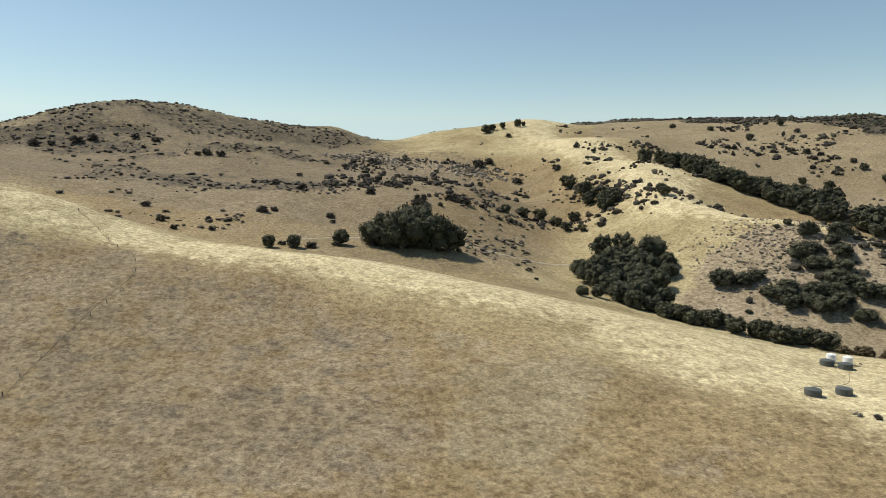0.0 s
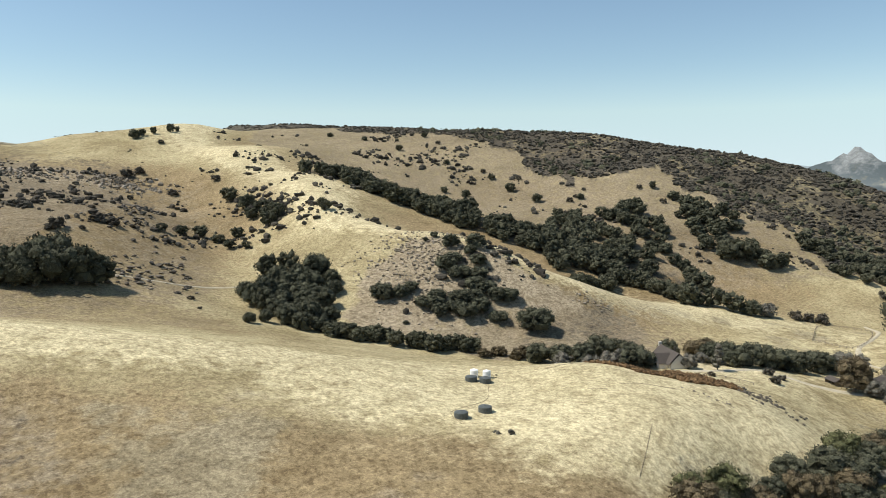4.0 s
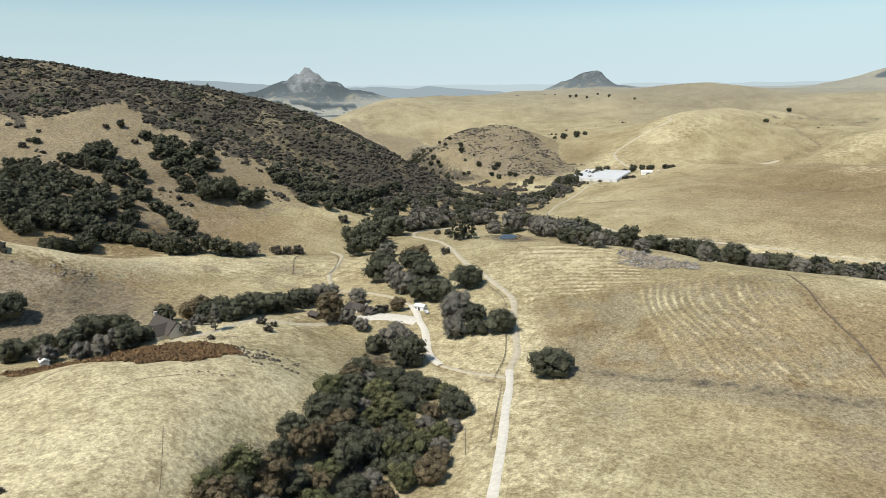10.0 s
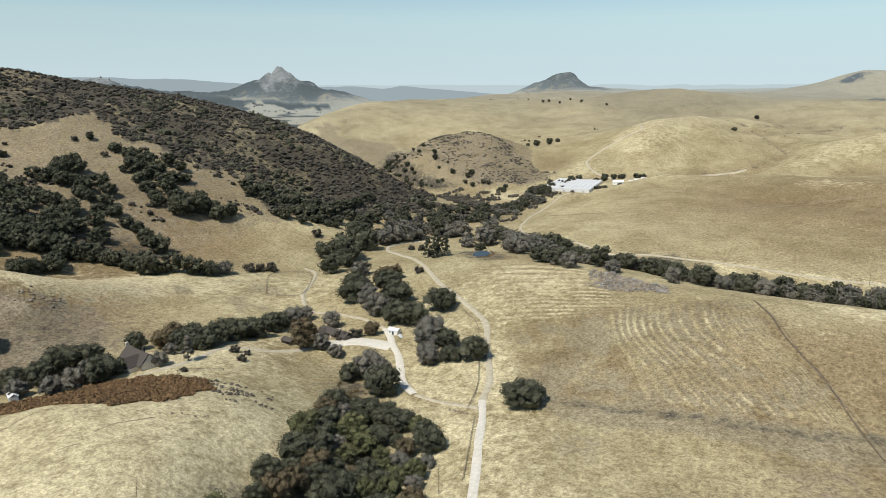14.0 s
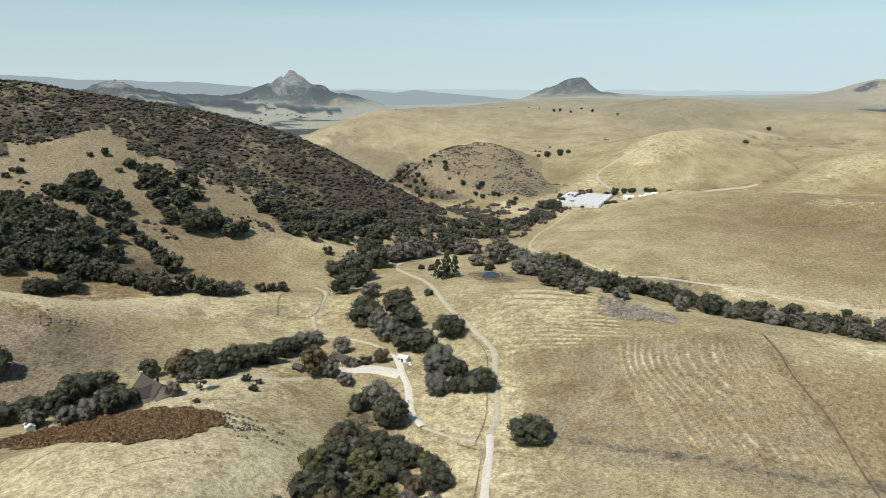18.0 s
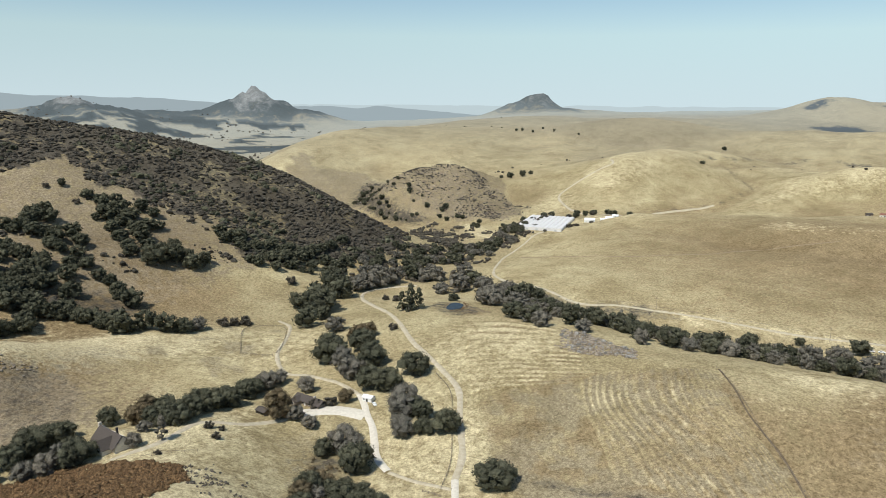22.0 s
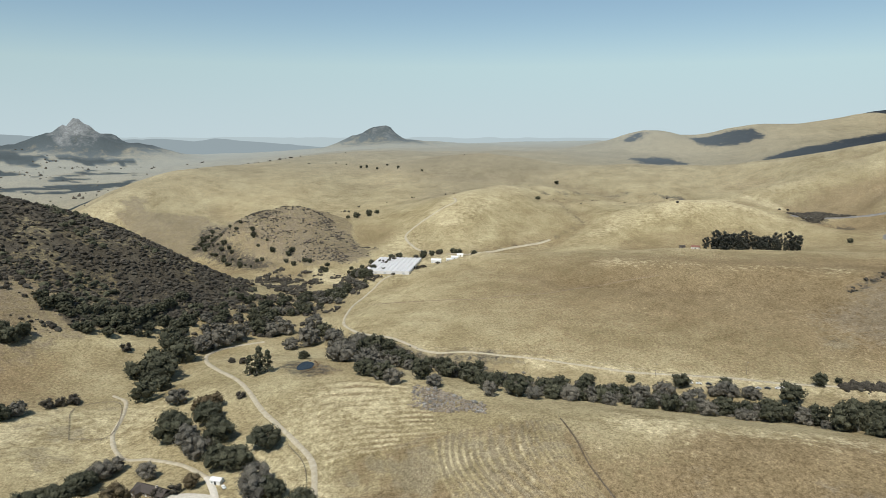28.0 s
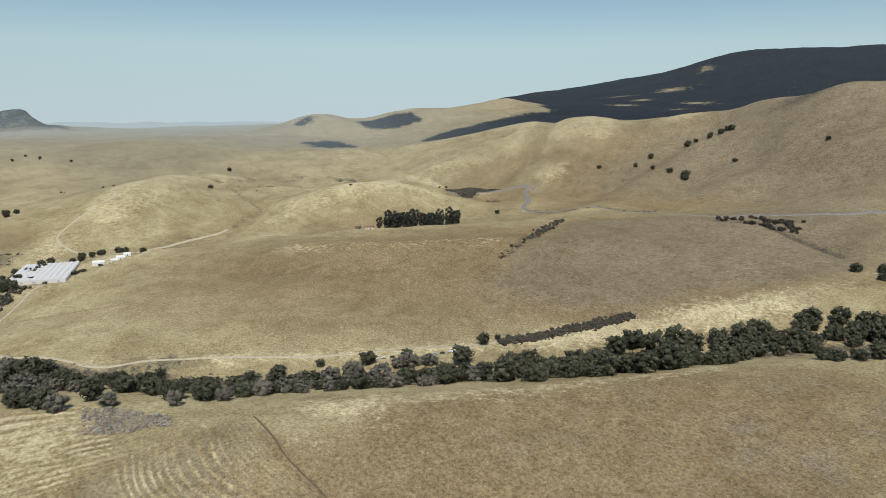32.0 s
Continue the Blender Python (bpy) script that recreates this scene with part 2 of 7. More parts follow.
# next valley, beyond the mountain
line((1500, 1200, -42), (1900, 1300, -42), (2250, 1560, -34), (2700, 1500, -22), (3200, 1450, 20))
line((2400, 2300, -10), (2900, 2000, -12), (3300, 1900, 8), (4000, 1800, 30))
line((2700, 2700, 20), (3100, 2700, 24), (3500, 2300, 24), (4200, 2600, 30))
line((2300, 4200, 60), (3000, 3700, 40), (3700, 3200, 25), (4300, 2900, 25))
line((-200, 2500, 200), (600, 3000, 150), (1200, 2200, 40), (1300, 1500, -30))
line((-1500, 3000, 220), (-1800, 1500, 200), (-1500, 0, 150), (-1000, -1200, 130), (0, -1500, 120), (800, -2000, 180))
line((-700, 300, 110), (-500, 0, 60), (-300, -400, 55), (0, -700, 70))


def knots():
    """Places along all the lines, closer together near the valley than far off."""
    out = []
    for pts, soft, pull in LINES:
        for p, q in zip(pts[:-1], pts[1:]):
            mid = (p + q) / 2
            k = max(1, int(np.hypot(*(q - p)[:2]) / np.clip(0.09 * np.hypot(mid[0], mid[1]), 22, 260)))
            out += [p + (q - p) * i / k for i in range(k)]
        out.append(pts[-1])
    keep = []
    for p in out:
        if all((p[0] - q[0]) ** 2 + (p[1] - q[1]) ** 2 > 64 for q in keep):
            keep.append(p)
    return np.array(keep)


KNOTS = knots()
ROUND = 9 + 0.014 * np.hypot(KNOTS[:, 0], KNOTS[:, 1])


def spread(x, y):
    return np.sqrt((x[:, None] - KNOTS[:, 0]) ** 2 + (y[:, None] - KNOTS[:, 1]) ** 2 + ROUND ** 2)


def fit_weights():
    k = len(KNOTS)
    m = np.zeros((k + 1, k + 1))
    m[:k, :k] = -spread(KNOTS[:, 0], KNOTS[:, 1])
    m[:k, :k] += np.diag(0.6 + 0.003 * np.hypot(KNOTS[:, 0], KNOTS[:, 1]))
    m[:k, k] = m[k, :k] = 1
    return np.linalg.solve(m, np.append(KNOTS[:, 2], 0))


WEIGHTS = fit_weights()


def sheet(x0, x1, y0, y1, step):
    """The land's bare heights on a square grid."""
    gx, gy = np.meshgrid(np.arange(x0, x1, step), np.arange(y0, y1, step), indexing="ij")
    flat = [WEIGHTS[-1] - spread(a, c) @ WEIGHTS[:-1] for a, c in zip(np.array_split(gx.ravel(), 40), np.array_split(gy.ravel(), 40))]
    return x0, y0, step, np.concatenate(flat).reshape(gx.shape)


NEAR_SHEET, FAR_SHEET = sheet(-760, 1560, -1180, 1300, 8.0), sheet(-5400, 5400, -5400, 5400, 45.0)


def read_sheet(grid, x, y):
    x0, y0, step, h = grid
    u, v = np.clip((x - x0) / step, 1, h.shape[0] - 3.001), np.clip((y - y0) / step, 1, h.shape[1] - 3.001)
    i, j = u.astype(int), v.astype(int)
    u, v = u - i, v - j

    def four(t):
        return (0.5 * (-t + 2 * t ** 2 - t ** 3), 0.5 * (2 - 5 * t ** 2 + 3 * t ** 3), 0.5 * (t + 4 * t ** 2 - 3 * t ** 3), 0.5 * (t ** 3 - t ** 2))

    z = 0.0
    for a, wa in enumerate(four(u)):
        for c, wc in enumerate(four(v)):
            z = z + wa * wc * h[i + a - 1, j + c - 1]
    return z


def relief(x, y):
    """Height of the bare land, drawn smoothly through its crest and stream lines."""
    x, y = np.asarray(x, float), np.asarray(y, float)
    k = np.clip(np.minimum.reduce([x + 740, 1540 - x, y + 1160, 1280 - y]) / 60, 0, 1)
    return k * read_sheet(NEAR_SHEET, x, y) + (1 - k) * read_sheet(FAR_SHEET, x, y)


def lattice(x, y, size, seed):
    """Smooth value noise, -1 to 1, with cells of the given size."""
    u, v = x / size + seed * 17.3, y / size - seed * 9.7
    i, j = np.floor(u), np.floor(v)
    fu, fv = u - i, v - j
    fu, fv = fu * fu * (3 - 2 * fu), fv * fv * (3 - 2 * fv)

    def at(a, b):
        k = np.sin(a * 127.1 + b * 311.7 + seed * 74.7) * 43758.5453
        return 2 * (k - np.floor(k)) - 1

    top = at(i, j) * (1 - fu) + at(i + 1, j) * fu
    low = at(i, j + 1) * (1 - fu) + at(i + 1, j + 1) * fu
    return top * (1 - fv) + low * fv


SWELLS = [  # height, width and line of ribs (+) and gullies (-)
    (-15, 42, [(1079, -674), (1110, -777), (1161, -929), (1153, -1030)]), (11, 55, [(1236, -655), (1274, -709), (1295, -847)]),
    (12, 60, [(1450, -529), (1478, -650), (1600, -780)]), (-13, 45, [(1307, -593), (1373, -702), (1480, -830)]),
    (9, 50, [(925, -568), (1072, -799), (1102, -934), (1121, -1056)]), (-9, 40, [(958, -816), (926, -877), (1000, -960)]),
    (-6, 16, [(727, -327), (751, -382), (839, -471)]), (-7, 20, [(535, -630), (608, -644), (679, -664), (731, -641)]),
    (-9, 30, [(1091, 174), (1068, 65), (1190, -84), (1263, -124), (1379, -112)]), (9, 60, [(1141, -114), (1230, -192), (1270, -270)]),
    (-12, 45, [(1413, -43), (1501, -200), (1460, -330), (1262, -440), (1187, -538)]), (8, 70, [(1230, 100), (1340, 60), (1400, 0)]),
    (-10, 55, [(1620, 330), (1730, 120), (1700, -60), (1560, -200)]), (13, 90, [(2007, 232), (1930, 30), (2054, -175)]),
    (-12, 70, [(2230, -396), (2120, -520), (2060, -700), (1900, -800)]), (-9, 30, [(1180, 380), (1270, 500), (1380, 600)]),
    (9, 45, [(1470, -449), (1431, -516), (1437, -600), (1410, -700), (1368, -775)]), (-9, 40, [(1300, -470), (1372, -578), (1351, -659), (1305, -725), (1290, -800)]),
    (9, 36, [(1212, -657), (1224, -721), (1249, -771), (1275, -815)]), (7, 40, [(860, -120), (800, -300), (690, -470)]), (-4, 30, [(900, 60), (800, -60), (740, -200)]),
]


def swell(x, y):
    z = np.zeros(np.shape(x))
    for high, width, pts in SWELLS:
        best = np.full(np.shape(x), 1e18)
        for (ax, ay), (bx, by) in zip(pts[:-1], pts[1:]):
            dx, dy = bx - ax, by - ay
            s = np.clip(((x - ax) * dx + (y - ay) * dy) / (dx * dx + dy * dy), 0, 1)
            best = np.minimum(best, (x - ax - s * dx) ** 2 + (y - ay - s * dy) ** 2)
        z += high * (np.exp(-best / width ** 2) if high > 0 else np.exp(-np.sqrt(best + 9) / (0.6 * width)))
    return z


def cone(x, y, cx, cy, height, radius, power):
    a = np.arctan2(y - cy, x - cx)
    r = np.hypot(x - cx, y - cy) / (radius * (1 + 0.13 * np.cos(3 * a + cx) + 0.09 * np.cos(5 * a + cy) + 0.05 * np.cos(11 * a)))
    return height * np.clip(1 - r, 0, 1) ** power


def land(x, y):
    """Height of the ground."""
    x, y = np.asarray(x, float), np.asarray(y, float)
    z = relief(x, y)
    far = np.clip((np.hypot(x, y) - 900) / 1500, 0, 1)
    z = z + (1 + 2.0 * far) * lattice(x, y, 95, 1) + 0.55 * lattice(x, y, 34, 2) + 0.22 * lattice(x, y, 11, 3) + far * 9 * lattice(x, y, 330, 4)
    z = z + swell(x, y)
    # small ribs and gullies on the farther hills
    back = np.clip((np.hypot(x, y) - 620) / 500, 0, 1)
    z = z + back * (5.5 * (0.45 - np.abs(lattice(x, y, 210, 91))) + 2.6 * (0.45 - np.abs(lattice(x, y, 90, 92))) + 1.1 * (0.4 - np.abs(lattice(x, y, 42, 93))))
    # the far rocky peaks
    crag = 0.97 + 0.09 * lattice(x, y, 170, 5) + 0.12 * lattice(x, y, 80, 6) + 0.08 * lattice(x, y, 38, 8)
    z = z + crag * (cone(x, y, 3870, 2499, 122, 300, 1.0) + cone(x, y, 3850, 2440, 84, 640, 1.0) + cone(x, y, 3960, 2200, 45, 420, 1.0) + cone(x, y, 3700, 2720, 40, 420, 1.0))
    z = z + crag * (cone(x, y, 3014, 3077, 50, 110, 0.55) + cone(x, y, 3060, 3040, 140, 760, 1.1))
    z = z + crag * (cone(x, y, 4624, 869, 76, 165, 1.0) + cone(x, y, 4600, 905, 34, 230, 1.0) + cone(x, y, 4640, 830, 46, 480, 1.0) + cone(x, y, 4560, 1060, 44, 190, 1.0))
    # levelled yards
    for cx, cy, rx, ry, level in ((955, 168, 76, 46, 2.0), (1015, 95, 55, 30, 3.5), (246, 250, 17, 14, 6.0), (336, 197, 14, 12, -6.0), (530, 166, 16, 11, 2.4)):
        k = np.clip(1.6 * np.exp(-((x - cx) / rx) ** 4 - ((y - cy) / ry) ** 4), 0, 1)
        z = z * (1 - k) + level * k
    return z


# ---- what grows where ----
def inside(x, y, *poly, ragged=0.0, cell=40.0, seed=7):
    """1 inside the outline, 0 outside; ragged: metres by which its edge wanders."""
    x, y = np.asarray(x, float), np.asarray(y, float)
    if ragged:
        x, y = (x + ragged * (lattice(x, y, cell, seed) + 0.5 * lattice(x, y, cell * 0.35, seed + 1)),
                y + ragged * (lattice(x, y, cell, seed + 2) + 0.5 * lattice(x, y, cell * 0.35, seed + 3)))
    odd = np.zeros(x.shape, bool)
    for (ax, ay), (bx, by) in zip(poly, poly[1:] + poly[:1]):
        if ay != by:
            odd ^= ((ay > y) != (by > y)) & (x < (bx - ax) * (y - ay) / (by - ay) + ax)
    return odd.astype(float)


def within(x, y, soft, *poly, ragged=0.0, cell=40.0):
    """Like inside, with an edge that fades over about soft metres."""
    return sum(inside(x + a * soft, y + b * soft, *poly, ragged=ragged, cell=cell) for a, b in ((0, 0), (1, 0), (-1, 0), (0, 1), (0, -1), (0.6, 0.6), (-0.6, 0.6), (0.6, -0.6), (-0.6, -0.6), (0.4, 0), (-0.4, 0), (0, 0.4), (0, -0.4))) / 13


def band(x, y, width, *pts):
    """Falls from 1 on the line to 0 some widths away."""
    best = np.full(np.shape(x), 1e18)
    for (ax, ay), (bx, by) in zip(pts[:-1], pts[1:]):
        dx, dy = bx - ax, by - ay
        s = np.clip(((x - ax) * dx + (y - ay) * dy) / (dx * dx + dy * dy), 0, 1)
        best = np.minimum(best, (x - ax - s * dx) ** 2 + (y - ay - s * dy) ** 2)
    return np.exp(-best / (width * width))


def blob(x, y, cx, cy, rx, ry, turn=0.0):
    c, s = math.cos(radians(turn)), math.sin(radians(turn))
    u, v = (x - cx) * c + (y - cy) * s, -(x - cx) * s + (y - cy) * c
    return np.exp(-(u / rx) ** 2 - (v / ry) ** 2)


def clumpy(x, y, cell, seed, cut=0.0):
    return np.clip((lattice(x, y, cell, seed) + 0.6 * lattice(x, y, cell * 0.4, seed + 1) - cut) * 2.5, 0, 1)


def mountain_scrub(x, y):
    return np.maximum(band(x, y, 70, (150, 1900), (264, 1477), (330, 1250)) > 0.4, inside(x, y, (300, 1500), (290, 1150), (385, 960), (470, 850), (490, 770), (462, 672), (478, 628), (503, 612), (540, 614), (577, 604), (580, 575), (572, 561), (579, 529), (596, 493), (610, 463), (605, 432), (586, 400), (600, 365), (670, 345), (750, 300), (830, 330), (900, 600), (800, 900), (560, 1250), ragged=16, cell=44))


def far_scrub_shade(x, y):
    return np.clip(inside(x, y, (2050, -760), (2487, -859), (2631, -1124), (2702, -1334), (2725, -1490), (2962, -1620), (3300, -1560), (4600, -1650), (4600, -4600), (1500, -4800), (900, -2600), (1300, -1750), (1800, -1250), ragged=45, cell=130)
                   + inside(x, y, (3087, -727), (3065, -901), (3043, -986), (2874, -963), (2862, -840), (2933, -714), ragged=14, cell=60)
                   # no scrub here: a hill's shaded left flank, painted dark
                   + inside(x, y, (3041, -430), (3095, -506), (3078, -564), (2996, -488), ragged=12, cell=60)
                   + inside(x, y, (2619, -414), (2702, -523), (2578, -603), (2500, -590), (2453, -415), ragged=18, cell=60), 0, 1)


def soft_scrub_shade(x, y):
    k = sum(far_scrub_shade(x + a, y + b) for a, b in ((0, 0), (22, 0), (-22, 0), (0, 22), (0, -22))) / 5
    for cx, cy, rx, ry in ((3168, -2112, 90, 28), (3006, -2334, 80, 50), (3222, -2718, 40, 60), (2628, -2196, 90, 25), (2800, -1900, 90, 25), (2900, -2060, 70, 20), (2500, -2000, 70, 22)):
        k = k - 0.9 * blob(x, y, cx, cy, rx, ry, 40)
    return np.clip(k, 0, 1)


def left_scrub(x, y):
    return inside(x, y, (-620, 690), (-420, 745), (-250, 800), (-150, 900), (-60, 1030), (-140, 1090), (-330, 1000), (-500, 900), (-700, 800), ragged=30, cell=70)


def knob_scrub(x, y):
    return inside(x, y, (1050, 239), (1123, 227), (1221, 288), (1245, 360), (1300, 450), (1290, 580), (1170, 570), (1091, 371), ragged=18, cell=60)


def valley_scrub(x, y):
    return inside(x, y, (610, 395), (620, 300), (700, 235), (800, 190), (900, 165), (960, 195), (1060, 300), (1000, 420), (860, 430), (760, 400), ragged=20, cell=50)


def cover(x, y):
    """Shares of pale grass, brown grass, weedy grey-green with far haze, scrub litter and bare rock."""
    patch = (lattice(x, y, 120, 11) + 0.6 * lattice(x, y, 45, 12) + 0.35 * lattice(x, y, 17, 13)) * np.clip(1.35 - np.hypot(x, y) / 650, 0.3, 1)
    pale = 0.95 * band(x, y, 20, (-163, 287), (-113, 264), (-40, 258), (23, 246), (80, 232), (129, 228))
    pale += 0.8 * blob(x, y, 120, 195, 55, 30) + 0.85 * blob(x, y, 175, 190, 45, 28) + 0.6 * blob(x, y, 270, 220, 45, 30)
    pale += 0.75 * band(x, y, 26, (132, 1042), (120, 900), (150, 820), (190, 690), (180, 540), (221, 470), (270, 425), (310, 385), (360, 360))
    pale += 0.55 * blob(x, y, 380, 330, 40, 16, -30) + 0.5 * blob(x, y, 430, 270, 45, 35) + 0.3 * blob(x, y, 330, 120, 60, 40)
    pale += 0.75 * blob(x, y, 1335, 85, 22, 14) + 0.75 * blob(x, y, 1205, 113, 22, 16) + 0.6 * blob(x, y, 1130, 190, 60, 40)
    pale += 0.55 * band(x, y, 14, (610, 90), (580, -5), (548, -120), (515, -225), (495, -345)) + 0.35 * blob(x, y, 440, 120, 55, 45)
    pale += 0.45 * band(x, y, 16, (400, -60), (392, -120), (380, -200), (372, -330)) + 0.2 * blob(x, y, 240, 60, 60, 25, 15)
    pale += 1.0 * band(x, y, 9, (1262, -330), (1285, -385), (1270, -430)) + 0.9 * blob(x, y, 1015, 95, 50, 26) + 0.7 * blob(x, y, 955, 165, 75, 42)
    pale += 0.5 * band(x, y, 26, (1260, -440), (1350, -250), (1420, -180)) + 0.35 * band(x, y, 30, (500, -400), (470, -560))
    pale += 0.5 * np.clip(patch, 0, 1) + 0.4 * blob(x, y, 430, 95, 55, 42)
    brown = 0.5 * blob(x, y, -30, 130, 150, 60) + 0.5 * blob(x, y, 20, 115, 60, 25) + 0.45 * blob(x, y, 110, 110, 60, 24) + 0.85 * blob(x, y, 480, 425, 110, 60, 20)
    brown += 0.9 * blob(x, y, 255, 345, 60, 25) + 0.75 * blob(x, y, 320, 500, 120, 60, -50) + 0.55 * blob(x, y, 40, 660, 190, 150)
    brown += 0.6 * blob(x, y, -240, 560, 200, 130) + 0.5 * blob(x, y, 470, 560, 150, 150) + 0.2 * blob(x, y, 800, -250, 130, 200) + 0.45 * blob(x, y, 640, -360, 160, 120)
    brown += 0.5 * blob(x, y, 420, 900, 300, 250) + 0.55 * blob(x, y, 330, -110, 45, 80) + 0.35 * blob(x, y, 1000, -850, 350, 180) + 0.6 * blob(x, y, 330, 430, 60, 30, -50)
    brown += 0.22 * blob(x, y, 700, -250, 330, 330) + 0.25 * blob(x, y, 330, -180, 130, 160) + 0.45 * blob(x, y, 230, -60, 60, 70) + 0.35 * blob(x, y, 1050, -750, 400, 260)
    brown += 0.45 * np.clip(-patch - 0.1, 0, 1)
    # the two distance terms grey the far grass, standing in for haze
    weeds_haze = 0.5 * blob(x, y, 30, 172, 13, 42, -18) + 0.35 * blob(x, y, 14, 130, 20, 24) + 0.42 * np.clip((np.hypot(x, y) - 900) / 900, 0, 1) + 0.25 * np.clip((np.hypot(x, y) - 1900) / 600, 0, 1) + 0.6 * blob(x, y, 330, 345, 45, 20, -25)
    weeds_haze += 0.85 * band(x, y, 9, (284, 57), (275, 38), (276, 20), (274, -10), (265, -33), (264, -60)) + 0.4 * band(x, y, 6, (278, 54), (274, 15), (268, -30), (268, -70)) + 0.5 * blob(x, y, 300, 180, 22, 14) + 0.5 * blob(x, y, 590, 40, 12, 50)
    brown += 0.8 * blob(x, y, -60, 155, 85, 40) + 0.75 * blob(x, y, 10, 152, 70, 24) + 0.65 * blob(x, y, 62, 146, 40, 14) + 0.5 * blob(x, y, -60, 200, 70, 22)
    russet = 0.0 * x + 0.4 * blob(x, y, -45, 150, 30, 10) + 0.4 * blob(x, y, 58, 143, 16, 5) + 0.66 * inside(x, y, (232, 760), (300, 610), (400, 465), (470, 385), (560, 372), (640, 380), (660, 480), (560, 760), (420, 1000), (300, 1300), (200, 1000), ragged=22, cell=60)
    russet += 0.5 * inside(x, y, (-750, 560), (-430, 470), (-150, 470), (-20, 500), (30, 600), (20, 720), (-60, 880), (-160, 1040), (-420, 880), (-800, 760), ragged=30, cell=90)
    russet += 0.2 * blob(x, y, 157, 148, 28, 12, -40) + 0.6 * blob(x, y, 272, 336, 52, 44) + 0.5 * blob(x, y, 242, -38, 26, 22) + 0.5 * blob(x, y, 247, 42, 22, 14)
    brown += 0.75 * blob(x, y, 283, 350, 60, 40) + 0.5 * blob(x, y, 305, 292, 40, 22) + 0.35 * blob(x, y, 310, -290, 60, 110) + 0.8 * blob(x, y, 850, -960, 130, 110) + 0.8 * blob(x, y, 620, -640, 150, 110) + 0.6 * blob(x, y, 930, -1050, 80, 60)
    brown += 0.85 * blob(x, y, 640, -480, 140, 120) + 0.45 * blob(x, y, 190, 215, 30, 20) + 0.3 * blob(x, y, 200, 150, 30, 14) + 0.4 * blob(x, y, 1960, 120, 140, 260) + 0.6 * blob(x, y, 60, 95, 130, 26)
    brown += 0.7 * blob(x, y, 306, 8, 26, 42) + 0.5 * blob(x, y, 330, -20, 40, 30)
    knob = inside(x, y, (1050, 239), (1123, 227), (1230, 275), (1290, 340), (1400, 470), (1340, 560), (1300, 690), (1350, 780), (1230, 750), (1100, 560), (1060, 380), ragged=26, cell=80)
    russet += 0.62 * knob
    russet += 0.6 * blob(x, y, 268, 312, 26, 30) + 0.8 * blob(x, y, 850, -960, 190, 150) + 0.72 * blob(x, y, 620, -650, 170, 120) + 0.45 * blob(x, y, 1010, -1000, 130, 110) + 0.45 * blob(x, y, 680, -820, 150, 150) + 0.35 * blob(x, y, 270, -260, 70, 90)
    pale += 0.55 * band(x, y, 24, (500, -270), (480, -380), (462, -480))
    weeds_haze += 0.85 * blob(x, y, 592, -262, 9, 11) + 0.5 * blob(x, y, 1490, 120, 120, 90) + 0.45 * blob(x, y, 1800, 120, 150, 260) + 0.35 * blob(x, y, 620, -270, 60, 25)
    scrub = np.maximum.reduce([mountain_scrub(x, y) * (0.62 + 0.38 * clumpy(x, y, 38, 29, -0.25)), 0.55 * left_scrub(x, y), 0.5 * knob_scrub(x, y), 0.8 * band(x, y, 24, (1060, 400), (1110, 490), (1180, 548), (1270, 570)), 0.5 * valley_scrub(x, y) * clumpy(x, y, 30, 42, -0.1)])
    sage = soft_scrub_shade(x, y)
    # blue haze tone put into the base colour of far peaks and woods
    hazy_slate = 1.15 * blob(x, y, 3850, 2460, 340, 360) + 1.1 * blob(x, y, 3060, 3040, 400, 400) + 1.0 * blob(x, y, 4620, 880, 300, 340) + 0.7 * blob(x, y, 3960, 2200, 260, 200) + 0.6 * blob(x, y, 3560, 2780, 300, 200)
    hazy_slate += 0.95 * inside(x, y, (1500, 900), (2100, 1200), (3600, 2000), (3400, 3400), (2200, 2800), (1500, 1700)) * np.clip(4 * (lattice(x, y, 230, 25) + 0.8 * lattice(x, y, 100, 26) + 0.5 * lattice(x, y, 45, 27) + 0.02), 0, 1)
    left = inside(x, y, (-750, 560), (-430, 520), (-150, 560), (30, 640), (60, 760), (-60, 1000), (-160, 1060), (-420, 920), (-800, 800), ragged=30, cell=90)
    scrub = np.maximum(scrub, left * (0.30 + 0.3 * clumpy(x, y, 60, 35, 0.15)))
    scrub = np.maximum(scrub, 0.7 * band(x, y, 22, (-480, 700), (-387, 722), (-350, 738), (-320, 742)) + 0.7 * band(x, y, 16, (-476, 770), (-419, 800), (-362, 828), (-315, 900), (-242, 974)))
    scrub = np.maximum(scrub, 0.8 * band(x, y, 9, (1262, -466), (1225, -505), (1187, -538)) + 0.7 * band(x, y, 8, (731, -641), (679, -664), (608, -644), (535, -630)))
    scrub = np.maximum(scrub, 0.42 * blob(x, y, 272, 326, 30, 32) + 0.3 * blob(x, y, 298, 352, 22, 22))
    scrub = np.maximum(scrub, 0.75 * blob(x, y, 985, -1095, 110, 40, 40))
    scrub = np.maximum(scrub, 0.75 * band(x, y, 14, (330, -560), (400, -425), (425, -300), (445, -210), (480, -120), (512, -60), (540, 10), (590, 80), (640, 150)))
    scrub = np.maximum(scrub, 0.7 * band(x, y, 24, (230, 740), (275, 640), (325, 550), (380, 470), (430, 408)) + 0.7 * band(x, y, 18, (150, 125), (200, 115), (240, 130), (285, 158)))
